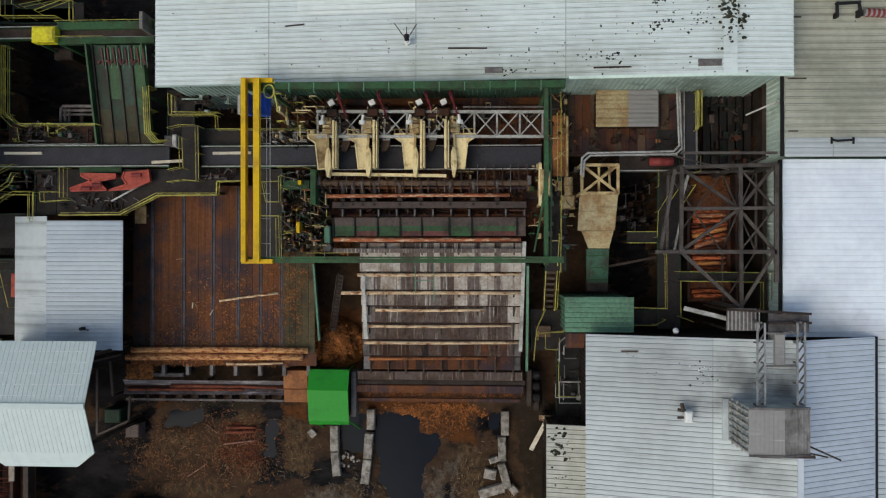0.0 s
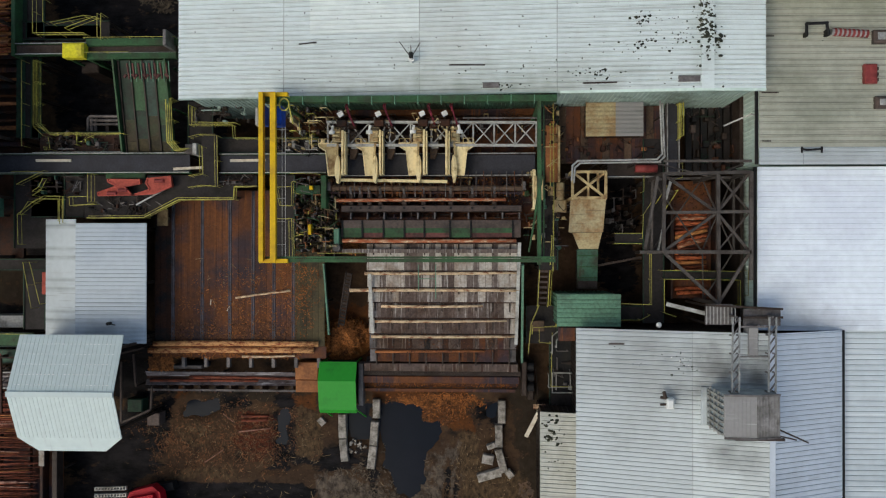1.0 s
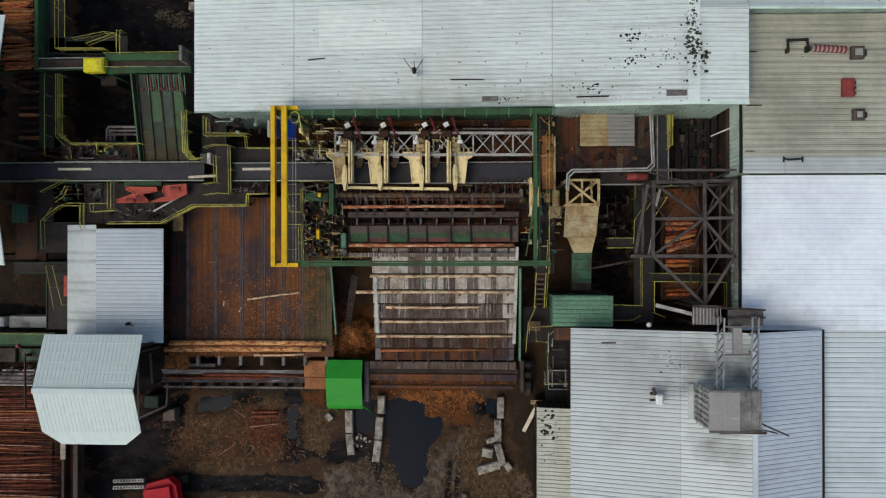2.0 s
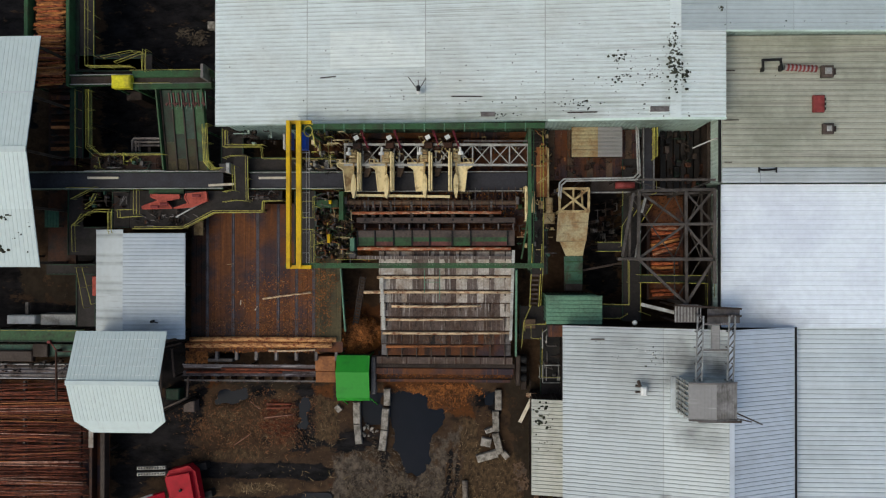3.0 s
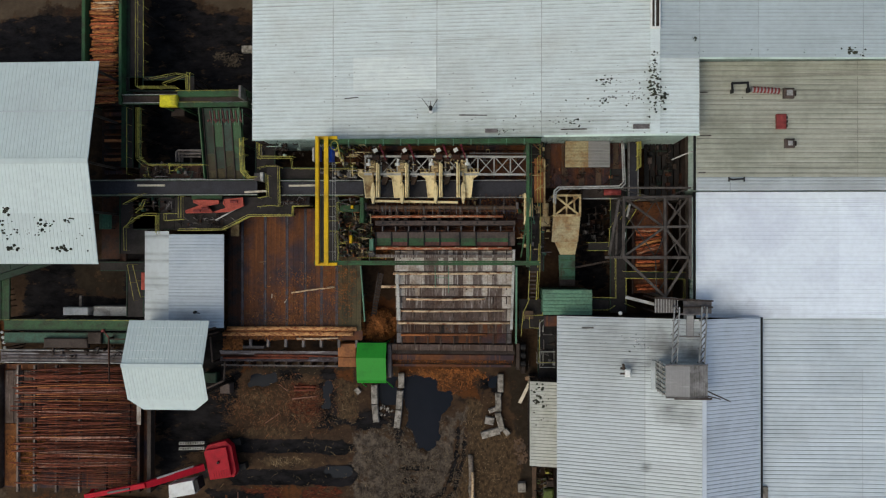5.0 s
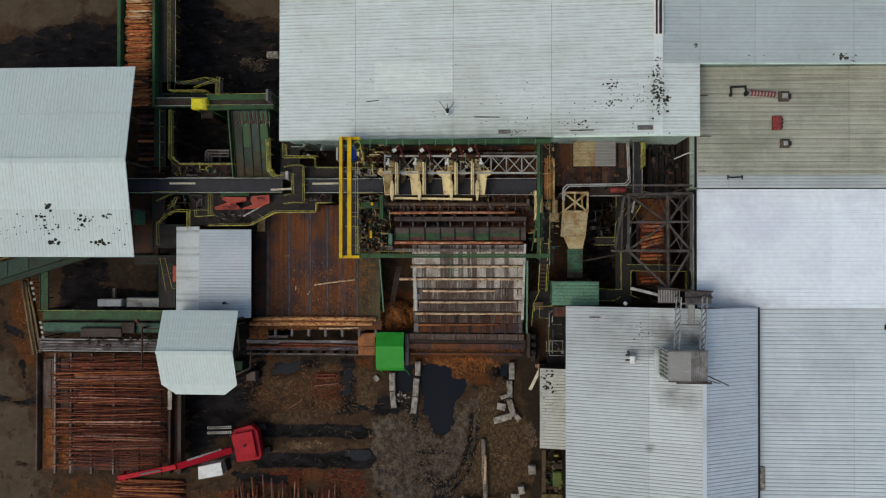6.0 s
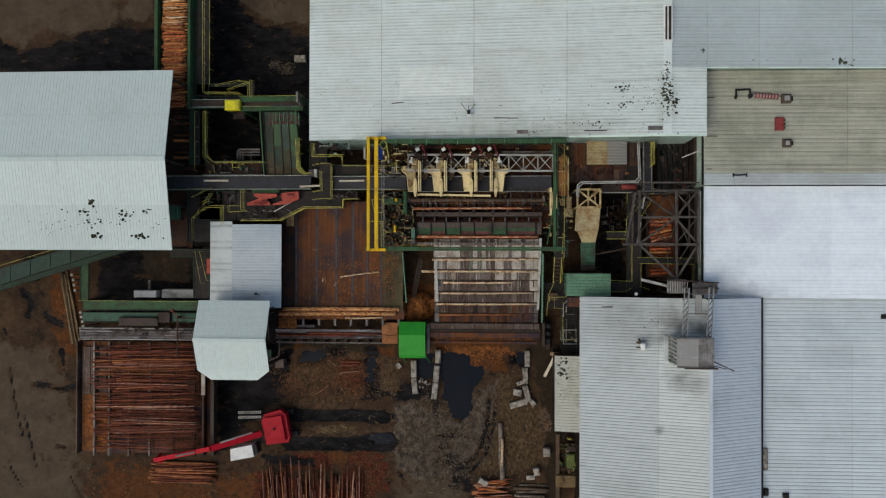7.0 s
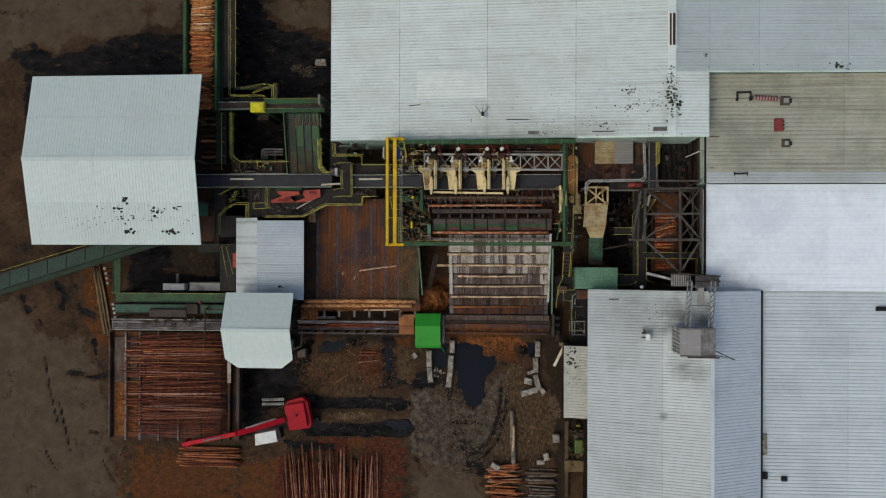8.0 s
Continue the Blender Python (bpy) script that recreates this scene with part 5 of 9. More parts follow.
m.box(-20.81, 7.17, -20.50, 8.00, 5.0, 6.2, 0.05)
part("guard", m, STEEL_P, drive)
# upper conveyor to the hall
x0, y0, x1, y1 = -33.85, 14.60, -21.95, 15.21
belt_conveyor(x0, x1, y0, y1, 6.2, "narrow chain conveyor between green guards", belt=STEEL_D)
for a, c in ((38, 50), (66, 74)):
    g = thing("conveyor_guard", (-25.33, 15.00, 0), "green sheet guard along the chain conveyor", "guard")
    m = Mesh()
    xa, ya, xb, yb = (-28.53, 15.02, -21.89, 15.56) if a == 38 else (-28.52, 14.04, -21.89, 14.50)
    m.box(xa, ya, xb, yb, 6.1, 6.5, 0.03)
    part("sheet", m, GREEN, g)
    legs_under(g, xa, ya, xb, yb, 6.1, GREEN, 5)
    rail([(xa, yb - 0.05, 6.95), (xb, yb - 0.05, 6.95)] if a == 38 else [(xa, yb - 0.05, 6.95), ((xa + xb) / 2, yb - 0.05, 6.95)], height=0.45, mid=False)
cover = thing("conveyor_cover", (-29.27, 14.63, 0), "bright yellow cover box over the conveyor", "cover")
xa, ya, xb, yb = -30.02, 14.06, -28.44, 15.13
m = Mesh()
m.box(xa, ya, xb, yb, 6.3, 7.1, 0.12)
part("hood", m, mat("lemon_paint", (0.62, 0.56, 0.03), 0.45, 0.0, (0.45, 0.38, 0.04), 0.4, 1.0, 6.0, 0.06, 0.05), cover)
legs_under(cover, xa, ya, xb, yb, 6.3, GREEN, 5)
# dark post beside the hall
m = Mesh()
m.box(-22.28, 14.62, -22.05, 15.72, -0.2, 8.0, 0.03)
solo("post", m, STEEL, (0, 0, 0), "grey steel post beside the hall", "post")

# the green sloping chute with red chains
chute = thing("log_chute", (-24.81, 10.85, 0), "green sloping steel chute with red feed chains", "chute")
zt, zb = 6.6, 5.1
ca, cb = 13.91, 7.49
cx = [-26.07, -25.21, -24.31, -23.46, -22.56]
for i, (a, c) in enumerate(zip(cx, cx[1:])):
    for s0, s1, mt in ((0.0, 0.12 + 0.03 * (i % 3), MUDDY), (0.12 + 0.03 * (i % 3), (0.36, 0.46, 0.40, 0.30)[i], GREEN_K if i % 2 else OLIVE_D), ((0.36, 0.46, 0.40, 0.30)[i], 1.0, (GREEN_K, GREEN, GREEN_T, GREEN)[i])):
        m = Mesh()
        u0, u1, w0, w1 = cb + (ca - cb) * s0 + 0.01, cb + (ca - cb) * s1, zb + (zt - zb) * s0, zb + (zt - zb) * s1
        m.slab([(a + 0.05, u0, w0), (c - 0.05, u0, w0), (c - 0.05, u1, w1), (a + 0.05, u1, w1)], 0.08)
        part("plate", m, mt, chute)
    m = Mesh()
    m.bar((a, cb, zb + 0.06), (a, ca, zt + 0.06), 0.1, 0.16)
    part("divider", m, STEEL_D, chute)
for xw in (cx[0] - 0.2, cx[-1] + 0.05):
    m = Mesh()
    m.slab([(xw - 0.06, cb, zb + 0.5), (xw + 0.06, cb, zb + 0.5), (xw + 0.06, ca, zt + 0.6), (xw - 0.06, ca, zt + 0.6)], 0.6)
    part("side_wall", m, GREEN, chute)
for i in range(8):
    xx = cx[0] + 0.8 + i * 0.4
    m = Mesh()
    m.bar((xx, ca - 0.3, zt + 0.4), (xx + 0.12, ca - 1.4, zt + 0.25), 0.1, 0.14)
    m.bar((xx - 0.05, ca - 1.1, zt + 0.35), (xx + 0.22 * (1 if i % 2 else -1), ca - 1.3, zt + 0.35), 0.16, 0.16)
    part("feed_arm", m, RED_B, chute, "dull red feed arm")
    m = Mesh()
    m.bar((xx + 0.25, ca - 0.2, zt + 0.5), (xx + 0.28, ca - 1.6, zt + 0.3), 0.05)
    part("chain_guide", m, GREEN_L, chute)
legs_under(chute, cx[0], cb + 0.1, cx[-1], ca - 0.1, 4.9, GREEN, 4)
# grey pipes in the pit
pp = thing("pipe_bundle", (-28.71, 9.89, 0), "bundle of grey pipes bending into the pit", "pipes")
for k in range(3):
    m = Mesh()
    m.sweep([(x, y - 0.3 * k, 4.0) for x, y, z in [(-27.17, 10.35, 4.00), (-29.44, 10.37, 4.00)]] + [(x + 0.3 * k, y, 4.0) for x, y, z in [(-29.60, 10.18, 4.00), (-29.60, 9.26, 4.00)]], 0.11, 8)
    part("pipe", m, STEEL, pp)
m = Mesh()
m.box(-28.30, 9.17, -28.06, 10.48, -0.2, 3.9)
part("stand", m, STEEL_D, pp)
m = Mesh()
m.box(-30.15, 13.66, -28.80, 14.47, -0.2, 4.0, 0.1)
solo("tank", m, STEEL_D, (0, 0, 0), "small dark steel tank in the pit", "tank")

# red log kicker
kick = thing("log_kicker", (-25.58, 5.11, 5.0), "red steel log kicker with bent arms on a green base", "kicker")
m = Mesh()
m.box(-27.61, 5.54, -24.65, 5.94, 5.0, 5.3, 0.04)
part("base", m, GREEN, kick)
for pts in ([(-27.24, 5.50, 5.80), (-27.23, 5.27, 5.80), (-26.57, 4.96, 5.80), (-27.98, 4.47, 5.80), (-27.94, 4.27, 5.80), (-25.47, 4.31, 5.80), (-26.02, 4.92, 5.80), (-24.85, 5.14, 5.80), (-24.89, 5.45, 5.80)], [(-24.26, 5.55, 5.90), (-24.41, 5.17, 5.90), (-24.10, 4.71, 5.90), (-25.34, 4.30, 5.90), (-23.75, 4.41, 5.90), (-22.50, 4.93, 5.90), (-22.62, 5.70, 5.90)]):
    m = Mesh()
    m.prism([p[:2] for p in pts], 5.3, 5.7)
    arm = part("arm", m, RED, kick)
    for p, q in zip(pts, pts[1:]):
        m = Mesh()
        m.bar((p[0], p[1], 5.72), (q[0], q[1], 5.72), 0.09, 0.14)
        part("flange", m, RED, arm)
for p in [(-23.40, 5.32, 5.90), (-26.12, 4.64, 5.90), (-26.91, 4.42, 5.90)]:
    m = Mesh()
    m.box(p[0] - 0.35, p[1] - 0.12, p[0] + 0.35, p[1] + 0.12, 5.6, 5.9, 0.06)
    part("shoe", m, RED_D, kick)
for k in range(6):
    pk = -28.40 + k * 0.9
    m = Mesh()
    m.bar((pk, 3.85, 5.15), (pk + 0.5, 3.54, 5.15), 0.05)
    part("rod", m, STEEL, kick)
m = Mesh()
m.bar((-25.17, 3.59, 5.6), (-22.75, 4.89, 5.6), 0.1)
m.bar((-25.17, 3.59, 5.0), (-25.17, 3.59, 5.6), 0.08)
part("lever", m, STEEL_P, kick)


def clutter(owner, n, x0, y0, x1, y1, z0, z1, palette, seed, size=0.3):
    """Small valves, brackets, pipes and hoses fixed to a machine."""
    rnd = random.Random(seed)
    for i in range(n):
        x, y, h = rnd.uniform(x0, x1), rnd.uniform(y0, y1), rnd.uniform(z0 + 0.25 * (z1 - z0), z1)
        m = Mesh()
        mt = rnd.choice(palette)
        k = rnd.random()
        if k < 0.4:
            a, b = size * rnd.uniform(0.3, 1.0), size * rnd.uniform(0.3, 1.2)
            m.box(x - a / 2, y - b / 2, x + a / 2, y + b / 2, z0, h, 0.03)
            part("fitting", m, mt, owner)
        elif k < 0.75:
            dx, dy = (rnd.uniform(-1.4, 1.4), 0) if rnd.random() < 0.5 else (0, rnd.uniform(-1.2, 1.2))
            qx, qy = min(max(x + dx, x0), x1), min(max(y + dy, y0), y1)
            if abs(qx - x) + abs(qy - y) < 0.25:
                qx = x + 0.3
            m.bar((x, y, z0), (x, y, h), 0.06)
            m.bar((x, y, h), (qx, qy, h), 0.07)
            m.bar((qx, qy, z0), (qx, qy, h), 0.06)
            part("pipe", m, mt, owner)
        else:
            pts = [(x, y, z0)]
            for j in range(5):
                pts.append((x + rnd.uniform(-0.5, 0.5), y + rnd.uniform(-0.5, 0.5), z0 + (h - z0) * (0.4 + 0.6 * math.sin(3.14 * (j + 1) / 6))))
            pts.append((pts[-1][0] + 0.1, pts[-1][1], z0))
            m.sweep(pts, 0.03, 5)
            part("hose", m, rnd.choice((BLACK, STEEL_D, mt)), owner)


west_rig = thing("feeder_machinery", (-29.97, 8.16, 5.0), "cluttered steel machinery beside the belt conveyor", "machinery")
clutter(west_rig, 60, -32.18, 7.68, -26.74, 8.88, 5.0, 5.8, (STEEL_D, STEEL_D, RUST_D, GREEN_D, STEEL, RAIL_Y), 31)
clutter(west_rig, 26, -33.37, 4.46, -29.44, 5.84, 5.0, 5.7, (STEEL_D, STEEL_D, RUST_D, GREEN_D, STEEL), 32)
clutter(west_rig, 30, -28.96, 2.86, -24.58, 4.19, 5.0, 5.4, (STEEL_D, STEEL_D, STEEL, RUST_D), 33, 0.25)
clutter(west_rig, 26, -19.08, 5.07, -16.57, 5.93, 5.0, 5.5, (STEEL_D, RUST_D, STEEL), 34, 0.25)
clutter(west_rig, 30, -21.06, 9.62, -16.74, 11.01, 5.0, 5.6, (STEEL_D, STEEL_D, STEEL, WALL_G), 35, 0.3)
crane_rig = thing("crane_side_machinery", (-14.39, 3.83, 5.0), "pipes and valves beside the crane walkway", "machinery")
clutter(crane_rig, 40, -15.26, 7.43, -11.88, 8.26, 5.0, 6.0, (STEEL, STEEL_P, TANP, STEEL_D), 36)
clutter(crane_rig, 24, -15.26, 8.62, -11.88, 11.14, 5.0, 6.2, (STEEL_D, RUST_D, RAIL_Y, STEEL), 37)
east_rig = thing("east_side_machinery", (4.88, 5.67, 5.0), "cream and dark machinery beside the east walkway", "machinery")
clutter(east_rig, 46, 4.16, 0.39, 6.18, 5.67, 5.0, 5.8, (TANP, STEEL_D, STEEL, RUST_D, GREEN_D), 38)
clutter(east_rig, 24, 4.16, 5.66, 5.51, 10.96, 5.0, 5.8, (BOXBR, STEEL_D, RUST_D, TANP), 39)

# ---------------------------------------------------------------- logs
def log(p, q, r, material, label, group, taper=0.85, bend=0.06, seed=0, into=None):
    """A tapered, slightly crooked log from p to q; into: the joined mesh of logs that lie deeper in a stack."""
    rnd = random.Random(seed)
    p, q = Vector(p), Vector(q)
    d = (q - p).normalized()
    a = d.cross(Vector((0, 0, 1))).normalized()
    b = a.cross(d)
    n, k = 8, 6
    m = Mesh()
    off, ph = rnd.uniform(-bend, bend), rnd.uniform(0, 6)
    for i in range(k):
        s = i / (k - 1)
        c = p.lerp(q, s) + a * (off * math.sin(s * 3.14)) + b * (0.3 * off * math.sin(s * 5 + ph))
        rad = r * (1 - (1 - taper) * s)
        for j in range(n):
            t = 6.2832 * j / n
            w = rad * (1 + 0.09 * math.sin(3 * t + ph + i))
            m.v.append(tuple(c + a * (math.cos(t) * w) + b * (math.sin(t) * w)))
    for i in range(k - 1):
        for j in range(n):
            m.f.append(((i + 1) * n + j, (i + 1) * n + (j + 1) % n, i * n + (j + 1) % n, i * n + j))
    m.f += [tuple(range(n)), tuple(range(k * n - 1, (k - 1) * n - 1, -1))]
    if into is not None:
        return into.add(m.v, m.f)
    mid = p.lerp(q, 0.5)
    return solo("log", m, material, (mid.x, mid.y, mid.z - r), label, "log", group, smooth=True)


def chips(name, n, x0, y0, x1, y1, zf, label, size=0.07, material=None, blob=True, pile=0.0, seed=1, long=1.0):
    """Loose bark flakes lying about; thinner towards the edges of their patch."""
    rnd = random.Random(seed)
    m = Mesh()
    cx, cy, hx, hy = (x0 + x1) / 2, (y0 + y1) / 2, (x1 - x0) / 2, (y1 - y0) / 2
    while n > 0:
        x, y = rnd.uniform(x0, x1), rnd.uniform(y0, y1)
        q = ((x - cx) / hx) ** 2 + ((y - cy) / hy) ** 2
        clump = noise.noise((x * 0.9, y * 0.9, seed)) + 0.6 * noise.noise((x * 2.6, y * 2.6, seed))
        if rnd.random() < (q if blob else 0.0) - 0.9 * clump + 0.15:
            n -= 0.12
            continue
        n -= 1
        z = zf(x, y) + pile * max(0.0, 1 - q) * (0.8 + 0.4 * noise.noise((x, y, 3.0)))
        sz = size * (0.35 + 0.9 * rnd.random() ** 2)
        ln, wd, t = sz * rnd.uniform(0.8, 2.6) * long, sz * rnd.uniform(0.4, 0.8) / long, rnd.uniform(0, 3.14)
        c, s = math.cos(t), math.sin(t)
        tilt = rnd.uniform(-0.3, 0.3) * size
        h = 0.02 + rnd.random() * 0.03
        m.add([(x - c * ln - s * wd, y - s * ln + c * wd, z + h - tilt), (x + c * ln - s * wd, y + s * ln + c * wd, z + h + tilt),
               (x + c * ln + s * wd, y + s * ln - c * wd, z + h + tilt * 0.5), (x - c * ln + s * wd, y - s * ln - c * wd, z + h - tilt)], [(3, 2, 1, 0)])
    return tagged(mesh_object(name, m, material or CHIP), label, "litter", kind="stuff")


# ---------------------------------------------------------------- rust-coloured transfer deck
TD = 3.1
tx0, ty0, tx1, ty1 = -24.97, -7.83, -11.67, 4.80
tdeck = thing("transfer_deck", ((tx0 + tx1) / 2, (ty0 + ty1) / 2, 0), "rust-brown plated log transfer deck with chain channels", "deck")
cuts = [tx0, -23.39, -21.15, -19.02, -17.24, -15.65, -14.17, tx1]
plank_rnd = random.Random(14)
for i, (a, c) in enumerate(zip(cuts, cuts[1:])):
    m0, yy = (RUST_D if i == 0 else RUST if i < 6 else MUDDY), ty0 + 0.9
    n_ = max(2, round((c - a) / 0.55))
    for k in range(n_):
        pa, pb = a + 0.12 + (c - a - 0.24) * k / n_, a + 0.12 + (c - a - 0.24) * (k + 1) / n_
        joint = ty1 - plank_rnd.choice((2.6, 2.6, 5.2)) + plank_rnd.uniform(-0.1, 0.1)
        for r0, r1 in ((yy, joint - 0.008), (joint + 0.008, ty1)):
            m = Mesh()
            m.box(pa + 0.006, r0, pb - 0.006, r1, TD - 0.12, TD - (0.25 if i == 0 else 0.0) + plank_rnd.uniform(-0.012, 0.012))
            part("plank", m, m0, tdeck)
    if i:
        m = Mesh()
        m.box(a - 0.11, yy, a + 0.11, ty1, TD - 0.2, TD - 0.03)
        for e in (-0.11, 0.07):
            m.box(a + e, yy, a + e + 0.04, ty1, TD - 0.2, TD + 0.06)
        part("chain_channel", m, CHANNEL, tdeck, "bluish worn steel chain channel")
m = Mesh()
m.box(tx0 - 0.3, ty0 - 1.0, tx0 + 1.5, ty0 - 0.02, TD - 0.2, TD - 0.06)
part("end_plate", m, RUST, tdeck)
m = Mesh()
m.box(tx0, ty0, tx1, ty0 + 0.88, TD - 0.1, TD - 0.02)
part("apron", m, RUST, tdeck)
for i in range(8):
    xa = tx0 + 0.6 + i * (tx1 - tx0 - 1.2) / 7
    m = Mesh()
    m.box(xa - 0.12, ty0 - 0.75, xa + 0.12, ty0 + 0.3, TD - 0.5, TD - 0.12)
    part("bracket", m, STEEL, tdeck)
legs_under(tdeck, tx0, ty0, tx1, ty1, TD - 0.2, STEEL_D, 4)
m = Mesh()
m.bar((-11.82, -0.71, 3.3), (-11.41, -6.02, 3.3), 0.12, 0.4)
part("edge_beam", m, GREEN_L, tdeck, "green edge beam")
log((-24.79, -6.78, TD + 0.24), (-12.20, -6.73, TD + 0.26), 0.2, LOG_M, "long peeled yellow log on the transfer deck", "logs on the transfer deck", 1.1, seed=3)
log((-25.20, -7.30, TD + 0.22), (-12.56, -7.21, TD + 0.26), 0.2, LOG_M, "long peeled yellow log on the transfer deck", "logs on the transfer deck", 1.15, seed=4)
log((-25.08, -7.06, TD + 0.2), (-16.80, -7.04, TD + 0.2), 0.13, LOG_O, "thin orange log on the transfer deck", "logs on the transfer deck", 1.0, seed=5)
log((-18.03, -7.74, TD + 0.1), (-14.02, -7.63, TD + 0.1), 0.1, LOG_Y, "thin split log on the transfer deck", "logs on the transfer deck", 0.8, seed=6)
log((-18.56, -3.31, TD + 0.08), (-14.38, -2.74, TD + 0.08), 0.075, LOG_Y, "crooked thin stem lying across the deck", "logs on the transfer deck", 1.3, seed=7)
lath(-20.50, -3.84, -20.46, -3.44, TD, 0.04, "splinter", None, "pale wood splinter on the deck", "splinter")
lath(-19.24, -4.31, -19.04, -3.95, TD, 0.03, "splinter", None, "pale wood splinter on the deck", "splinter")
chips("bark_litter", 3000, tx0 + 1.6, ty0 + 0.5, tx1, ty0 + 7.5, lambda x, y: TD, "orange bark flakes scattered on the transfer deck", 0.034, seed=2)
chips("bark_litter", 2600, tx0 + 1.4, ty0 + 0.8, tx1 - 2.2, ty0 + 2.9, lambda x, y: TD, "brown bark drifted against the deck's edge", 0.04, CHIP_B, blob=False, seed=15)
chips("splinter_litter", 130, tx0 + 1.4, ty0 + 1.6, tx1, ty0 + 8.5, lambda x, y: TD, "pale splinters scattered on the transfer deck", 0.06, STRAW_L, seed=16, long=1.6)
chips("bark_litter", 900, tx0 - 0.3, ty0 - 1.0, tx0 + 1.6, ty0, lambda x, y: TD - 0.06, "orange bark heaped at the deck's corner", 0.06, blob=False, seed=17)
chips("bark_litter", 1600, cuts[5], ty0 + 2.2, tx1, ty0 + 9, lambda x, y: TD, "orange bark flakes scattered on the transfer deck", 0.032, seed=3)
chips("bark_litter", 900, tx0, ty0 - 0.1, tx1 - 2, ty0 + 1.2, lambda x, y: TD, "orange bark flakes along the deck's edge", 0.06, blob=False, seed=4)
ux0, uy0, ux1, uy1 = -12.63, -8.32, -8.52, -4.89
chips("bark_litter", 4200, ux0 - 0.3, uy0 - 0.3, ux1 + 0.3, uy1 + 0.3, lambda x, y: ground_height(x, y), "heap of orange bark between the decks", 0.075, pile=2.1, seed=5)
hm_ = Mesh()
for j in range(13):
    for i in range(13):
        x, y = ux0 + (ux1 - ux0) * i / 12, uy0 + (uy1 - uy0) * j / 12
        q = ((i - 6) / 6.2) ** 2 + ((j - 6) / 6.2) ** 2
        hm_.v.append((x, y, -0.15 + 2.1 * max(0, 1 - q) * (0.8 + 0.4 * noise.noise((x, y, 3.0)))))
hm_.f = [(j * 13 + i, j * 13 + i + 1, (j + 1) * 13 + i + 1, (j + 1) * 13 + i) for j in range(12) for i in range(12)]
solo("bark_heap", hm_, CHIP, (0, 0, 0), "orange-brown heap of bark beneath the stairs", "bark heap", kind="stuff", smooth=True)
stairs((-10.92, -5.81, 1.2), (-9.77, -1.36, 4.2), 0.45, rails=False)

# log conveyor along the yard, western half
x0, y0, x1, y1 = -25.91, -10.07, -14.17, -9.05
conv = thing("log_conveyor", ((x0 + x1) / 2, (y0 + y1) / 2, 0), "steel trough log conveyor with worn bluish sides", "conveyor", "log conveyors along the yard")
m = Mesh()
m.slab([(x0, y0, 2.2), (x1, y0, 2.2), (x1, y0 + 0.4, 1.9), (x0, y0 + 0.4, 1.9)], 0.06)
part("trough_side", m, TROUGH, conv)
m = Mesh()
m.slab([(x0, y1 - 0.4, 1.9), (x1, y1 - 0.4, 1.9), (x1, y1, 2.25), (x0, y1, 2.25)], 0.06)
part("trough_side", m, TROUGH, conv)
m = Mesh()
m.box(x0, y0 + 0.4, x1, y1 - 0.4, 1.78, 1.88)
part("chain_bed", m, RUST_D, conv)
m = Mesh()
m.box(x0, y0 - 0.55, x1, y0 - 0.4, 1.6, 1.75)
part("rail_beam", m, STEEL, conv)
for i in range(10):
    xa = x0 + 0.4 + i * (x1 - x0 - 0.8) / 9
    m = Mesh()
    m.box(xa - 0.1, y0 - 0.7, xa + 0.1, y0 - 0.3, -0.2, 1.6)
    part("foot", m, RUST_D, conv)
    m = Mesh()
    m.box(xa - 0.08, y0 - 0.3, xa + 0.08, y1, 1.5, 1.72)
    part("cross_beam", m, STEEL_D, conv)
legs_under(conv, x0, y0, x1, y1, 1.5, STEEL_D, 5)
log((-22.50, -9.50, 2.02), (-14.30, -9.55, 2.02), 0.13, LOG_R, "reddish stripped log in the conveyor trough", "logs in the conveyor", seed=8)
log((-25.61, -9.78, 2.0), (-17.15, -9.74, 2.0), 0.12, LOG_R, "thin dark log in the conveyor trough", "logs in the conveyor", seed=9)
m = Mesh()
m.box(-23.83, -8.88, -21.55, -8.57, -0.2, 2.0, 0.05)
solo("motor_block", m, STEEL, (0, 0, 0), "grey motor block under the deck's edge", "motor")
# eastern half below the step feeder
x0, y0, x1, y1 = -8.99, -10.50, 2.75, -8.23
conv = thing("log_conveyor", ((x0 + x1) / 2, (y0 + y1) / 2, 0), "rusty log conveyor with heavy side beams", "conveyor", "log conveyors along the yard")
hh = y1 - y0
m = Mesh()
m.box(x0 + 0.1, y1 - hh * 0.27, x1, y1, 1.7, 2.5, 0.05)
part("north_beam", m, FEED_D, conv, "dark brown worn steel side beam")
m = Mesh()
m.box(x0 - 0.3, y1 - hh * 0.44, x1 + 0.2, y1 - hh * 0.29, 1.6, 2.15)
for i in range(60):
    xa = x0 + i * (x1 - x0) / 60
    m.box(xa, y1 - hh * 0.4, xa + 0.1, y1 - hh * 0.33, 2.15, 2.22)
part("chain", m, STEEL_D, conv)
m = Mesh()
for k in range(6):
    p2 = Mesh()
    xa = x0 + 0.6 + k * (x1 - x0 - 1.2) / 5
    p2.box(xa - 0.06, y1 - hh * 0.27, xa + 0.06, y1, 2.5, 2.53)
    part("splice_plate", p2, RUST_D, conv)
m.box(x0 - 0.4, y1 - hh * 0.68, x1 + 0.1, y1 - hh * 0.45, 1.6, 2.3, 0.04)
part("south_beam", m, RUST, conv, "red-brown rusted side beam")
m = Mesh()
m.box(x0 - 0.2, y1 - hh * 0.86, x1, y1 - hh * 0.69, 1.3, 1.5)
part("spill_tray", m, RUST, conv)
m = Mesh()
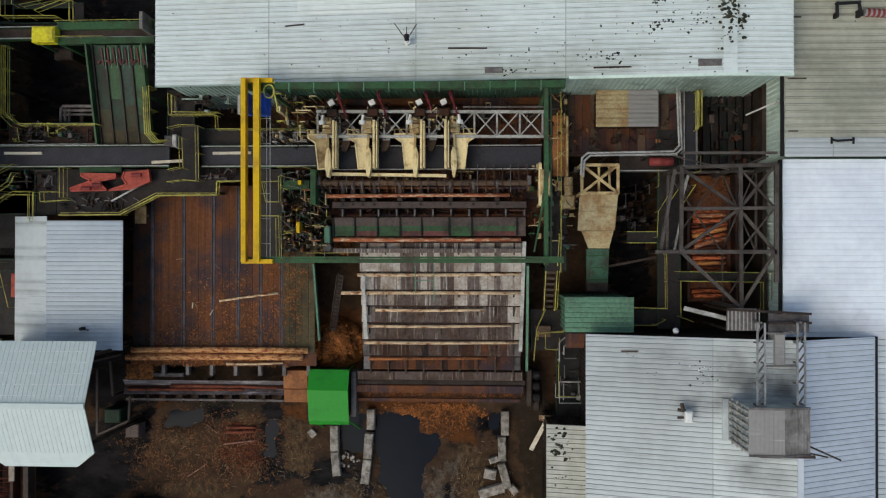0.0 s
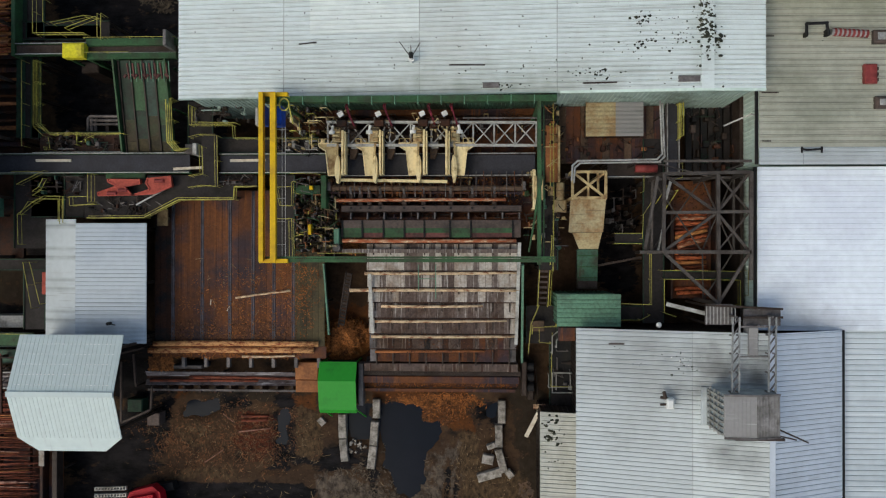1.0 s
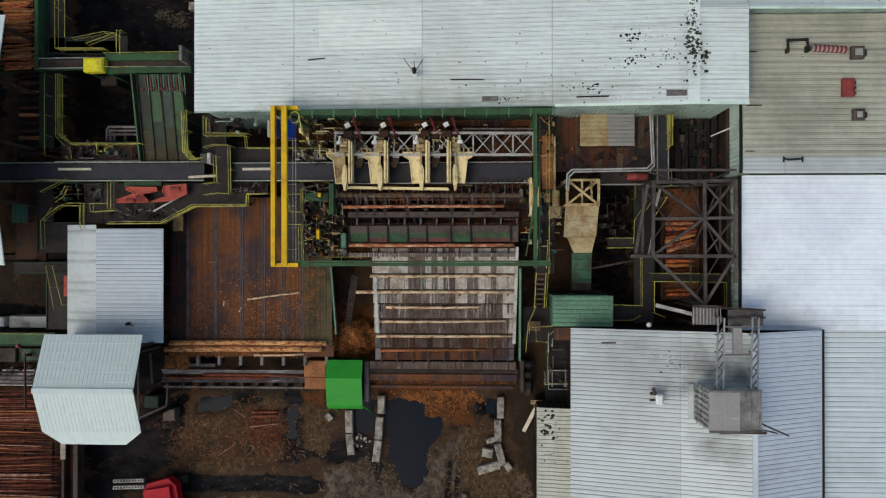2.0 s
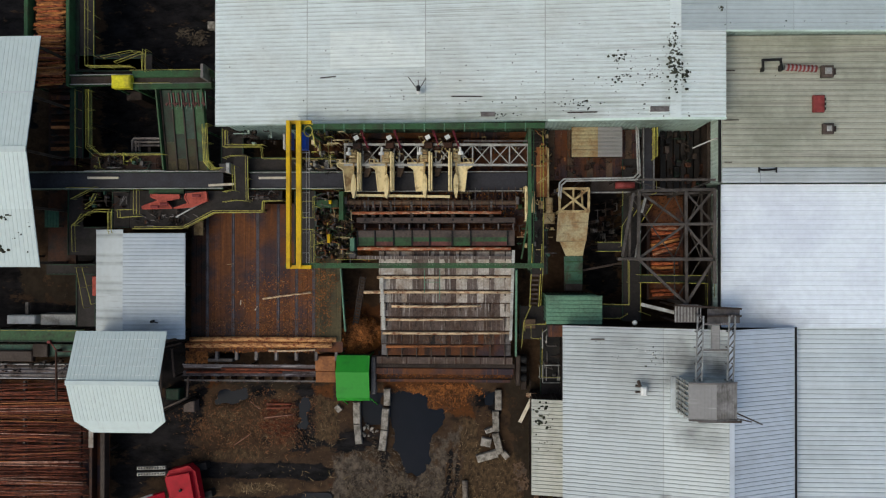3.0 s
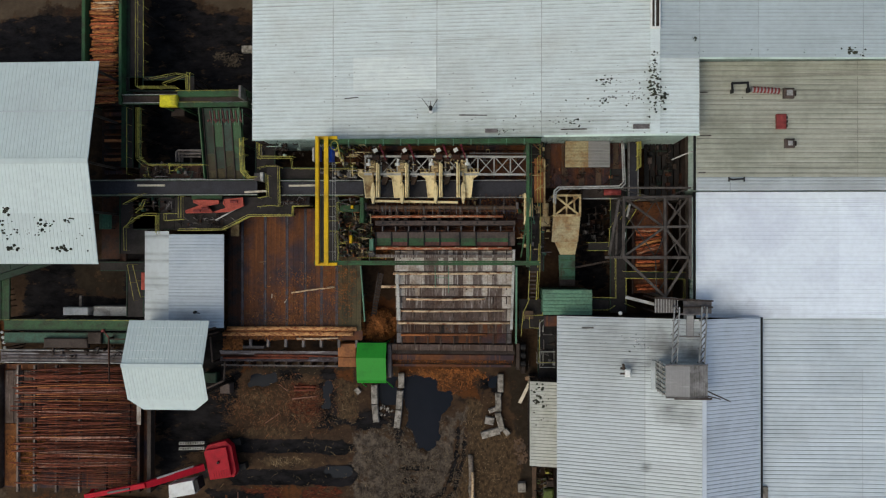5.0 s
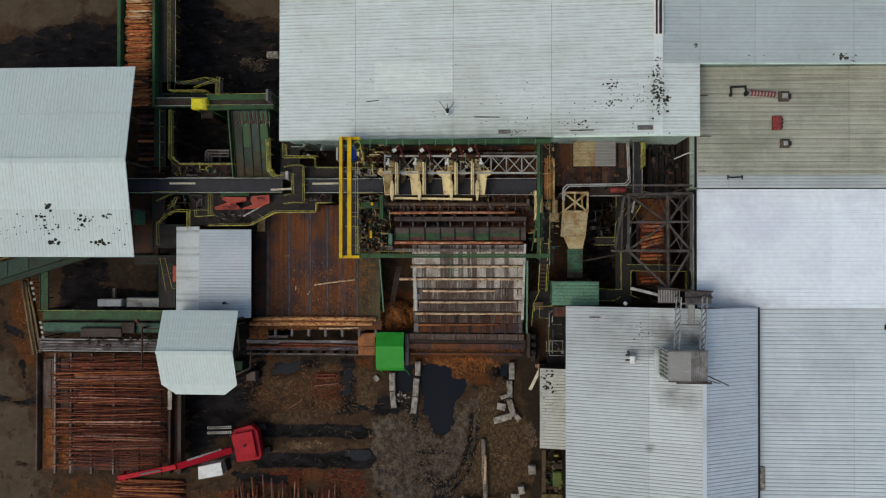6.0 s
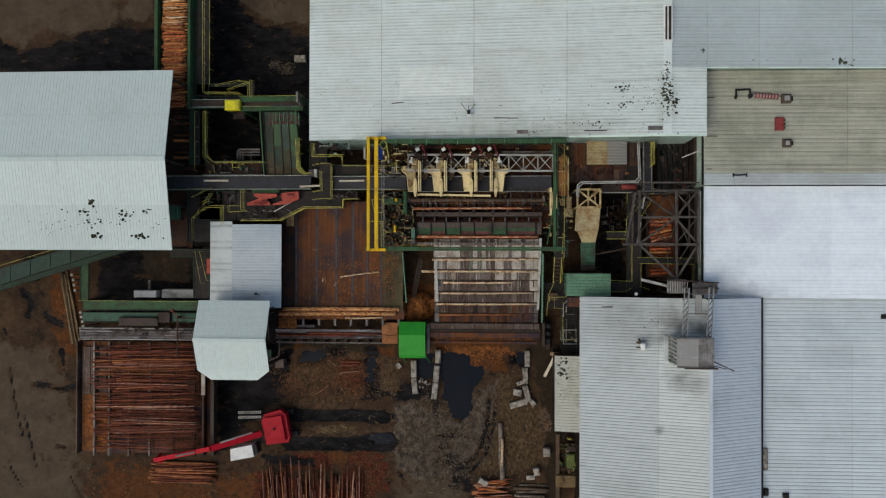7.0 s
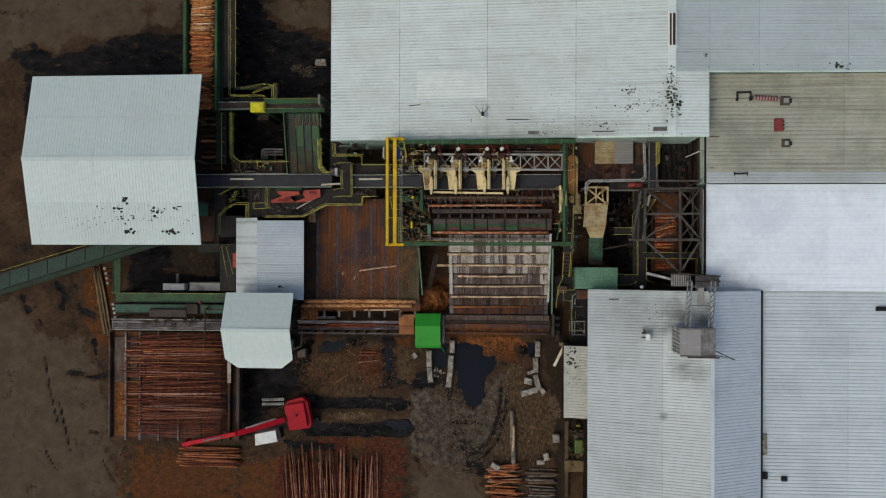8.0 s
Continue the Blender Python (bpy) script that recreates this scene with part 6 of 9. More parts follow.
m.box(x0 - 0.1, y0, x1 - 0.2, y0 + hh * 0.1, 1.5, 1.8)
part("guard_rail", m, RUST, conv)
for i in range(8):
    xa = x0 + 0.2 + i * (x1 - x0 - 0.4) / 7
    m = Mesh()
    m.box(xa - 0.07, y0 - 0.02, xa + 0.07, y1 + 0.3, 1.1, 1.32)
    part("cross_beam", m, STEEL_D, conv)
legs_under(conv, x0, y0, x1, y1, 1.15, STEEL_D, 4)
chips("bark_litter", 900, x0, y1 - hh * 0.86, x1, y1 - hh * 0.69, lambda x, y: 1.5, "bark flakes caught in the conveyor's tray", 0.04, blob=False, seed=6)
dr = thing("conveyor_drive", (3.60, -9.62, 0), "black chain drive with sprockets at the conveyor's end", "motor")
m = Mesh()
m.box(3.04, -10.69, 3.43, -8.12, -0.2, 2.2, 0.08)
part("frame", m, STEEL_D, dr)
for yy in (-8.51, -9.31, -10.10):
    m = Mesh()
    m.tube((3.47, yy, 1.7), (3.95, yy, 1.7), 0.32, n=12)
    part("sprocket", m, BLACK, dr)
m = Mesh()
m.box(3.56, -11.16, 4.04, -8.27, -0.2, 1.4, 0.1)
part("housing", m, STEEL_D, dr)

# ---------------------------------------------------------------- step feeder with streaked plates
fz = lambda k: 2.7 + 0.3 * k
ystep = [-8.08, -7.07, -5.90, -4.70, -3.52, -2.42, -1.18, 0.84]
fx0, fx1 = -8.41, 2.58
feeder = thing("step_feeder", ((fx0 + fx1) / 2, (ystep[0] + ystep[-1]) / 2, 0), "stepped log feeder of pale streaked steel plates", "feeder")
cols = 24
rnd = random.Random(5)


def feeder_plate(i, k):
    """Bright worn plates along the sides and in some lanes, brown ones towards the foot; a lane keeps its look from step to step."""
    if i in (0, cols - 1):
        return PALE_ST if k > 1 else STEEL
    if k == 0:
        return RUST if i % 4 else RUST_D
    worn = (0, -0.7, -0.5, -0.22, 0.05, 0.2, 0.34)[k] + 1.1 * noise.noise((i * 0.5, k * 0.14, 3.0)) + (0.16 if i > 17 or i < 3 else 0.0)
    if k == 1:
        return RUST_D if worn < -0.7 else FEED_D if i % 3 else RUST
    return PALE_ST if worn > 0.37 else STREAKED if worn > -0.12 else FEED_D


for k, (ya, yb) in enumerate(zip(ystep, ystep[1:])):
    z = fz(k)
    for i in range(cols):
        a, c = fx0 + (fx1 - fx0) * i / cols, fx0 + (fx1 - fx0) * (i + 1) / cols
        m = Mesh()
        dz = rnd.uniform(-0.015, 0.015)
        m.slab([(a + 0.004, ya, z + dz), (c - 0.004, ya, z + dz), (c - 0.004, yb - 0.1, z - 0.12 + dz), (a + 0.004, yb - 0.1, z - 0.12 + dz)], 0.1)
        part("plate", m, feeder_plate(i, k), feeder)
    m = Mesh()
    m.box(fx0, yb - 0.09, fx1, yb - 0.02, z - 0.4, z + 0.22)
    part("riser", m, RUST_D, feeder)
    m = Mesh()
    m.box(fx0, yb - 0.02, fx1, yb + 0.05, z + 0.05, z + 0.14)
    part("step_edge", m, FEED_D if k > 1 else RUST_D, feeder)
for i in range(9):
    xa = fx0 + 0.5 + i * (fx1 - fx0 - 1.0) / 8
    m = Mesh()
    m.bar((xa, ystep[0] - 0.3, 2.55), (xa, ystep[-1], 4.5), 0.1, 0.24)
    part("stringer", m, STEEL_D, feeder)
m = Mesh()
m.bar((3.00, -8.01, 3.0), (2.97, -0.74, 4.9), 0.16, 0.5)
part("guide_beam", m, GREEN_L, feeder, "green guide beam")
m = Mesh()
m.bar((2.55, -6.68, 3.35), (2.73, 0.84, 5.1), 0.24, 0.1)
part("side_plate", m, STEEL_P, feeder, "whitish side plate")
m = Mesh()
m.bar((-8.11, -5.87, 3.55), (-8.16, -1.45, 4.75), 0.24, 0.1)
part("side_plate", m, STEEL_P, feeder, "whitish side plate")
legs_under(feeder, fx0, ystep[0], fx1, ystep[-1], 2.4, STEEL_D, 4)
for i, (p, q, r, mt) in enumerate((
        ((-8.57, -1.42, fz(6) + 0.0), (2.68, -1.32, fz(6) + 0.0), 0.12, LOG_Y),
        ((-9.71, -2.67, fz(5) + 0.02), (2.70, -2.63, fz(5) + 0.04), 0.13, LOG_Y),
        ((-7.41, -3.84, fz(4) + 0.0), (0.10, -3.81, fz(4) + 0.0), 0.11, LOG_Y),
        ((-7.92, -4.99, fz(3) + 0.0), (1.88, -4.90, fz(3) + 0.0), 0.11, LOG_Y),
        ((-8.24, -6.16, fz(2) + 0.0), (2.74, -6.09, fz(2) + 0.0), 0.12, LOG_Y),
        ((-7.97, -7.33, fz(1) + 0.0), (0.26, -7.23, fz(1) + 0.0), 0.11, LOG_O),
        ((-10.13, 0.99, fz(6) + 0.42), (2.51, 0.99, fz(6) + 0.42), 0.15, LOG_S))):
    log(p, q, r, mt, "thin peeled log lying on the feeder's step", "logs on the step feeder", 0.85, 0.04, 20 + i)
chips("bark_litter", 900, fx0, ystep[0], fx1, ystep[2] + 0.5, lambda x, y: 3.2, "rusty bark crumbs on the lowest steps", 0.035, CHIP_B, seed=8)
chain = thing("hanging_chains", (-4.03, -1.91, 4.5), "thin green chain frame above the feeder", "chains")
for a in (735, 768):
    m = Mesh()
    pa = (-4.54, -0.75) if a == 735 else (-3.29, -0.75)
    pb = (-4.59, -2.67) if a == 735 else (-3.33, -3.24)
    m.bar((*pa, 5.4), (*pb, 4.55), 0.06)
    part("chain", m, GREEN_L, chain)
m = Mesh()
m.bar((-4.57, -1.78, 5.0), (-3.31, -1.78, 5.0), 0.05)
part("crossbar", m, GREEN_L, chain)

# ---------------------------------------------------------------- machine floor and panel rows
mx0, my0, mx1, my1 = -14.06, -0.06, 4.27, 11.50
floor_m = thing("machine_floor", ((mx0 + mx1) / 2, (my0 + my1) / 2, 0), "dark oily steel floor under the saw machines", "floor")
m = Mesh()
m.box(mx0, my0 + 2.0, mx1, my1, 3.5, 3.6)
part("plate", m, RUST, floor_m)
legs_under(floor_m, mx0, my0 + 2, mx1, my1, 3.5, STEEL_D, 5)
table = thing("cutting_table", (-3.62, 2.09, 3.6), "infeed table of grey, green and red plates", "table")
m = Mesh()
m.box(-10.17, 3.10, 2.88, 3.54, 3.6, 5.2, 0.04)
part("beam", m, STEEL_M, table)
for k, px in enumerate((-9.44, -8.75, -8.10, -7.30, -5.58, -4.18, -2.21, -0.66, 0.92)):
    m = Mesh()
    m.tube((px, 3.34, 5.2), (px, 3.34, 5.26), 0.09, n=10)
    part("pin", m, BLACK, table)
    m = Mesh()
    m.box(px - 0.17, 3.57, px + 0.17, 4.46, 3.6, 5.35, 0.06)
    part("press_block", m, STEEL_D, table)
    m = Mesh()
    m.tube((px, 4.39, 5.3), (px, 4.80, 5.75), 0.1, n=8)
    part("cylinder", m, STEEL, table)
px = [-10.13, -8.67, -7.13, -5.60, -4.15, -2.29, -0.77, 2.25, 2.89]
ya, yb, yc, yd = 2.47, 1.90, 1.56, 1.22
for i, (a, c) in enumerate(zip(px, px[1:])):
    for (u, v, mt) in ((yb, ya, STEEL_M), (yc, yb, GREEN if i < 7 else STEEL_M), (yd, yc, RED_B if i in (1, 3, 4, 6) else GREEN if i in (0, 2, 5) else STEEL_M)):
        m = Mesh()
        z = 5.0 - (ya - v) * 0.12
        m.slab([(a + 0.06, u, z - (v - u) * 0.12), (c - 0.06, u, z - (v - u) * 0.12), (c - 0.06, v, z), (a + 0.06, v, z)], 0.06)
        part("plate", m, mt, table)
    m = Mesh()
    m.box(a - 0.05, yd, a + 0.05, ya, 4.2, 5.06)
    part("divider", m, BLACK, table)
m = Mesh()
m.box(-9.82, 2.52, 2.83, 2.70, 3.6, 4.5)
part("slot", m, RUST, table)
for i in range(11):
    xa = -9.52 + i * (2.74 - -9.52) / 10
    m = Mesh()
    m.box(xa - 0.06, 2.55, xa + 0.06, 3.04, 3.6, 4.95, 0.02)
    part("spacer", m, STEEL, table)
log((-10.51, 3.90, 5.42), (1.75, 3.92, 5.42), 0.13, LOG_S, "red-streaked log lying in the log turner", "logs in the turner", 0.9, 0.05, 41)
chips("bark_litter", 900, -13.97, 0.00, -10.39, 5.90, lambda x, y: 3.61, "brown bark and dirt on the machine floor", 0.06, CHIP_B, blob=False, seed=71)
chips("bark_litter", 1500, -11.19, 3.65, 3.08, 5.89, lambda x, y: 3.61, "orange bark crumbs on the machine floor", 0.05, CHIP, blob=False, seed=72)
m = Mesh()
m.box(-10.15, 0.09, 2.63, 0.38, 3.6, 4.85)
part("back_plate", m, STREAKED, table)

# hooked log turner
turner = thing("log_turner", (-4.00, 4.76, 3.6), "rusty log turner with a row of hooked arms", "log turner")
m = Mesh()
m.tube((-11.05, 4.77, 5.5), (2.97, 4.72, 5.5), 0.19, n=10)
for k in range(18):
    xk = -10.7 + k * 0.77
    m.tube((xk, 4.76, 5.5), (xk + 0.14, 4.76, 5.5), 0.23, n=10)
part("shaft", m, PLANK, turner, "brown rotating shaft")
m = Mesh()
m.bar((-11.11, 4.45, 5.3), (2.98, 4.40, 5.3), 0.1, 0.1)
part("tie_bar", m, RUST, turner)
xa, xb = -10.78, 2.89
yt = 4.89
for i in range(26):
    xx = xa + (xb - xa) * i / 25
    m = Mesh()
    m.bar((xx, yt + 0.55 + (0.5 if i > 14 else 0.0), 5.5), (xx, yt - 0.4, 5.72), 0.05, 0.16)
    m.bar((xx, yt - 0.4, 5.72), (xx, yt - 0.72, 5.45), 0.05, 0.14)
    part("hook", m, (RUST, PLANK, RUST_D, STEEL)[i % 4], turner)
for xx in (xa - 0.2, xb + 0.15):
    m = Mesh()
    m.box(xx - 0.12, yt - 0.3, xx + 0.12, yt + 0.3, 3.6, 5.8, 0.05)
    part("bearing", m, STEEL, turner)
m = Mesh()
m.bar((-10.33, 5.33, 5.9), (-2.44, 5.18, 5.9), 0.2, 0.2)
m2 = Mesh()
m2.bar((3.72, 5.95, 5.9), (3.72, 3.28, 5.9), 0.2, 0.2)
m2.bar((3.72, 3.28, 3.6), (3.72, 3.28, 5.9), 0.16)
m2.bar((3.72, 5.95, 3.6), (3.72, 5.95, 5.9), 0.16)
part("end_frame", m2, CREAM, turner, "cream end frame")
solo("stop_bar", m, CREAM, (0, 0, 0), "pale tan stop bar before the carriage", "bar")

clutter(turner, 60, -11.11, 3.63, 2.94, 4.68, 3.6, 5.2, (RUST_D, STEEL_D, STEEL, RUST, STEEL_D), 51, 0.25)
clutter(turner, 40, -11.11, 5.09, 2.94, 5.85, 3.6, 5.3, (RUST, RUST_D, TANP, STEEL_D), 52, 0.25)
clutter(table, 40, -10.32, 2.55, 2.86, 3.04, 3.6, 4.9, (RUST, RUST_D, STEEL_D), 53, 0.25)
# lattice track behind the carriage
track = thing("lattice_track", (-3.56, 8.59, 3.6), "pale steel lattice track of the log carriage", "lattice girder")
for yy in (198, 242):
    m = Mesh()
    pa, pb = ((-11.01, 9.40), (3.91, 9.27)) if yy == 198 else ((-11.00, 7.75), (3.91, 7.66))
    m.bar((*pa, 6.4), (*pb, 6.4), 0.18, 0.22)
    part("chord", m, STEEL_P, track)
lx0, lx1, ly0, ly1 = -10.93, 3.84, 7.71, 9.34
nb = 10
for i in range(nb + 1):
    xx = lx0 + (lx1 - lx0) * i / nb
    m = Mesh()
    m.bar((xx, ly0, 6.36), (xx, ly1, 6.36), 0.12)
    part("strut", m, STEEL_P, track)
    m = Mesh()
    m.box(xx - 0.07, ly0 - 0.07, xx + 0.07, ly0 + 0.07, 3.6, 6.3)
    part("leg", m, STEEL_D, track)
    m = Mesh()
    m.box(xx - 0.07, ly1 - 0.07, xx + 0.07, ly1 + 0.07, 3.6, 6.3)
    part("leg", m, STEEL_D, track)
    if i < nb:
        x2 = lx0 + (lx1 - lx0) * (i + 1) / nb
        m = Mesh()
        m.bar((xx, ly0, 6.34), (x2, ly1, 6.34), 0.08)
        part("brace", m, STEEL_P, track)
        m = Mesh()
        m.bar((xx, ly1, 6.30), (x2, ly0, 6.30), 0.08)
        part("brace", m, STEEL_P, track)
m = Mesh()
m.bar((-1.31, 9.61, 6.5), (3.89, 9.57, 6.5), 0.1, 0.1)
part("cable_rail", m, STEEL, track)
m = Mesh()
m.box(-10.92, 10.16, 4.01, 11.15, 3.6, 4.3, 0.05)
solo("machine_housing", m, RUST, (0, 0, 0), "long dark red-brown machine housing along the hall wall", "housing")


clutter(track, 60, -11.43, 8.09, 3.25, 10.22, 3.6, 6.1, (STEEL_D, RUST_D, STEEL, TANP, STEEL_D), 54, 0.35)
# the four knees of the log carriage
def knee(x, y, flip):
    """x: the upright's middle; y: the upright's far end; the arm reaches towards the yard (-y). A flipped knee carries its face plate on the other side."""
    s = -1 if flip else 1
    k = thing("carriage_knee", (x, y, 5.2), "cream-painted carriage knee with log dogs", "carriage knee", "knees of the log carriage")

    def across(pts):
        """An outline mirrored for a flipped knee, kept anticlockwise."""
        pts = [(x + s * a, y + b) for a, b in pts]
        return pts if s > 0 else pts[::-1]

    m = Mesh()
    m.box(x - 0.14, y - 3.15, x + 0.02, y, 6.2, 7.0, 0.03)
    m.box(x + 0.09, y - 3.1, x + 0.17, y - 0.1, 6.2, 7.05, 0.02)
    m.box(x - 0.1, y - 3.05, x + 0.14, y - 0.2, 6.1, 6.6)
    part("upright", m, CREAM, k)
    # the dog: a long leaf that tapers to its foot, hung from a thin arm
    m = Mesh()
    m.prism(across([(-0.53, -3.68), (-0.40, -3.68), (-0.27, -3.0), (-0.27, -2.2), (-0.40, -1.75), (-0.52, -1.85), (-0.66, -2.5), (-0.66, -3.0)]), 6.0, 6.75)
    m.prism(across([(-0.50, -3.0), (-0.43, -3.0), (-0.38, -2.3), (-0.43, -1.9), (-0.5, -2.3)]), 6.75, 6.83)
    part("dog", m, CREAM, k, "cream log dog with pointed end")
    m = Mesh()
    m.prism(across([(-0.60, -1.9), (-0.46, -1.9), (-0.40, -0.85), (-0.54, -0.85)]), 6.3, 6.6)
    part("dog_arm", m, TANP, k)
    # the face plate, wide at its head and narrow at its foot, with raised rims
    pts = across([(-1.16, -3.15), (-0.58, -3.1), (-0.56, -0.86), (-1.88, -0.86), (-1.82, -1.10), (-1.36, -1.40)])
    m = Mesh()
    m.prism(pts, 5.9, 6.35)
    face = part("face_plate", m, CREAM if x > -9 else TANP, k)
    for (ax, ay), (bx_, by_) in zip(pts, pts[1:] + pts[:1]):
        m = Mesh()
        m.bar((ax, ay, 6.38), (bx_, by_, 6.38), 0.075, 0.14)
        part("flange", m, CREAM, face)
    for da, db in ((-1.84, -1.5), (-1.42, -1.1)):
        m = Mesh()
        m.sweep([(x + s * da, y - 0.86, 6.4), (x + s * da, y - 0.56, 6.55), (x + s * db, y - 0.56, 6.55), (x + s * db, y - 0.86, 6.4)], 0.04, 6)
        part("bracket", m, TANP, face)
    # the carriage body with its cylinder
    m = Mesh()
    m.box(x - 0.85 if s > 0 else x + 0.2, y - 0.80, x - 0.2 if s > 0 else x + 0.85, y + 0.25, 5.4, 6.7, 0.1)
    part("carriage_base", m, TAN_R, k)
    m = Mesh()
    m.tube((x - s * 0.85, y - 0.25, 6.75), (x - s * 0.85, y - 0.02, 6.75), 0.22, n=12)
    m.tube((x - s * 0.85, y - 0.02, 6.75), (x - s * 0.78, y + 0.35, 6.7), 0.1, n=8)
    part("cylinder", m, WHITE, k, "whitish hydraulic cylinder")
    for py, rad in ((y - 0.62, 0.13), (y - 0.1, 0.09)):
        m = Mesh()
        m.tube((x - s * 0.6, py, 6.73), (x - s * 0.25, py, 6.73), rad, n=10)
        part("pivot", m, TANP, k)
    # lower slide on the far side of the upright
    m = Mesh()
    m.prism([(x + 0.3, y - 1.9), (x + 0.62, y - 1.9), (x + 0.80, y - 1.5), (x + 0.95, y - 0.6), (x + 0.9, y + 0.1), (x + 0.3, y + 0.1)], 5.2, 5.9)
    part("slide", m, PLANK, k)
    m = Mesh()
    m.tube((x + 0.95, y - 0.4, 6.0), (x + 1.12, y - 0.4, 6.0), 0.16, n=10)
    m.box(x + 0.4, y - 1.2, x + 0.9, y - 0.7, 5.9, 6.0, 0.03)
    part("roller", m, STEEL_P, k)
    m = Mesh()
    m.box(x - 0.5, y + 0.28, x + 0.2, y + 0.75, 5.2, 6.9, 0.06)
    m.box(x + 0.25, y + 0.15, x + 0.85, y + 0.95, 5.2, 6.5, 0.06)
    part("valve_block", m, RUST_D, k, "dark red-brown valve block")
    m = Mesh()
    m.bar((x - 0.36, y + 1.02, 7.0), (x - 0.02, y + 1.2, 7.0), 0.32, 0.3)
    part("lamp_box", m, WHITE, k, "white box lamp")
    m = Mesh()
    m.bar((x - 0.2, y + 0.7, 6.4), (x - 0.2, y + 1.1, 6.9), 0.12)
    part("lamp_arm", m, STEEL_D, k)
    for dx, bow in ((0.30, 0.28), (0.42, 0.12)):
        m = Mesh()
        m.sweep([(x + dx, y + 2.0, 7.0), (x + dx - 0.1, y + 1.6, 7.25), (x + dx + bow * 0.4, y + 1.1, 7.2), (x + dx + bow, y + 0.75, 6.9), (x + dx + bow + 0.15, y + 0.35, 6.5)], 0.048, 6)
        part("hose_arm", m, HOSE_R, k, "dark crimson hose arm")
    m = Mesh()
    m.box(x - 0.3, y - 1.1, x + 0.3, y + 0.6, 5.0, 5.2)
    m.box(x - 0.15, y - 0.3, x + 0.15, y + 0.0, 3.6, 5.2)
    part("foot", m, STEEL_D, k)
    clutter(k, 20, x - 0.9, y - 0.5, x + 0.8, y + 0.9, 6.2, 6.95, (CREAM, TANP, STEEL_P, RUST_D, STEEL_D, TAN_R), int(abs(x) * 100), 0.16)
    return k


for kx, fl in ((-9.72, False), (-7.06, False), (-3.97, False), (-2.39, True)):
    knee(kx, 8.74, fl)

# hydraulic plant at the carriage's end
plant = thing("hydraulic_plant", (-12.06, 2.68, 3.6), "cluttered hydraulic plant with pipes and yellow valves", "hydraulic plant")
gx0, gy0, gx1, gy1 = -13.62, 0.19, -10.44, 5.56
m = Mesh()
m.box(-11.46, 3.30, -11.08, 5.64, 3.6, 6.2, 0.04)
part("column", m, GREEN, plant)
rnd = random.Random(11)
for i in range(240):
    x, y = rnd.uniform(gx0, gx1), rnd.uniform(gy0, gy1)
    m = Mesh()
    sx, sy, h = rnd.uniform(0.06, 0.22), rnd.uniform(0.06, 0.26), rnd.uniform(4.4, 5.8)
    if rnd.random() < 0.45:
        m.box(x - sx / 2, y - sy / 2, x + sx / 2, y + sy / 2, 3.6, h, 0.04)
        part("valve", m, rnd.choice((STEEL_D, STEEL, PLANK, TANP, GREEN, RUST, RUST_D, STEEL_M, TAN_R, PLANK)), plant)
    else:
        q = (min(gx1, max(gx0, x + rnd.choice((0, rnd.uniform(-1.0, 1.0))))), min(gy1, y + rnd.choice((0.15, rnd.uniform(-0.9, 0.9)))), h)
        m.bar((x, y, h), q, 0.045)
        m.bar((x, y, 3.6), (x, y, h), 0.045)
        part("pipe", m, rnd.choice((STEEL, PLANK, TAN_R, GREEN, BOXBR, STEEL_M, STEEL, RAIL_Y)), plant)
clutter(plant, 90, gx0, gy0, gx1, gy1, 4.4, 5.7, (TAN_R, TAN_R, PLANK, GREEN_D, STEEL, BOXBR, STEEL_M), 55, 0.2)
m = Mesh()
m.box(-13.46, 4.35, -11.62, 5.00, 3.6, 5.5, 0.06)
part("pump_bench", m, GREEN, plant)
m = Mesh()
m.box(-12.51, 1.43, -12.28, 2.15, 3.6, 5.7, 0.03)
part("filter", m, YELLOW, plant, "yellow filter housing")
m = Mesh()
m.box(-12.36, 4.63, -12.13, 4.93, 5.0, 5.9, 0.03)
part("filter", m, YELLOW, plant, "yellow filter housing")
m = Mesh()
m.tube((-10.57, 0.46, 3.6), (-10.57, 0.46, 5.0), 0.28, n=12)
part("drum", m, STEEL, plant, "blue-grey drum")
m = Mesh()
m.box(-10.71, 0.76, -10.32, 1.90, 3.6, 5.3, 0.04)
part("cabinet", m, GREEN_L, plant)
chips("bark_litter", 500, -10.47, 0.00, -8.91, 1.17, lambda x, y: 3.62, "orange bark heap beside the table", 0.07, pile=0.5, seed=9)

m = Mesh()
m.box(-13.6, 0.2, -10.8, 5.4, 3.61, 3.68, 0.02)
part("drip_tray", m, MUDDY, plant, "oily olive-brown drip tray")
clutter(plant, 60, -13.4, 0.7, -10.9, 5.6, 3.68, 5.4, (OLIVE, TAN_R, MUDDY, PLANK, STEEL_M, OLIVE, BOXBR), 66, 0.3)
clutter(plant, 46, -13.68, 7.48, -9.94, 10.63, 3.6, 6.2, (TANP, BOXBR, RAIL_Y, STEEL_P, CREAM, RUST_D), 57, 0.32)
clutter(plant, 26, -11.43, 7.31, -8.37, 8.34, 3.6, 6.3, (CREAM, TANP, RAIL_Y, STEEL_P, RUST), 58, 0.32)
clutter(turner, 24, 3.09, 1.16, 4.09, 6.17, 3.6, 5.6, (TANP, BOXBR, STEEL_D, TAN_R, GREEN), 59, 0.35)
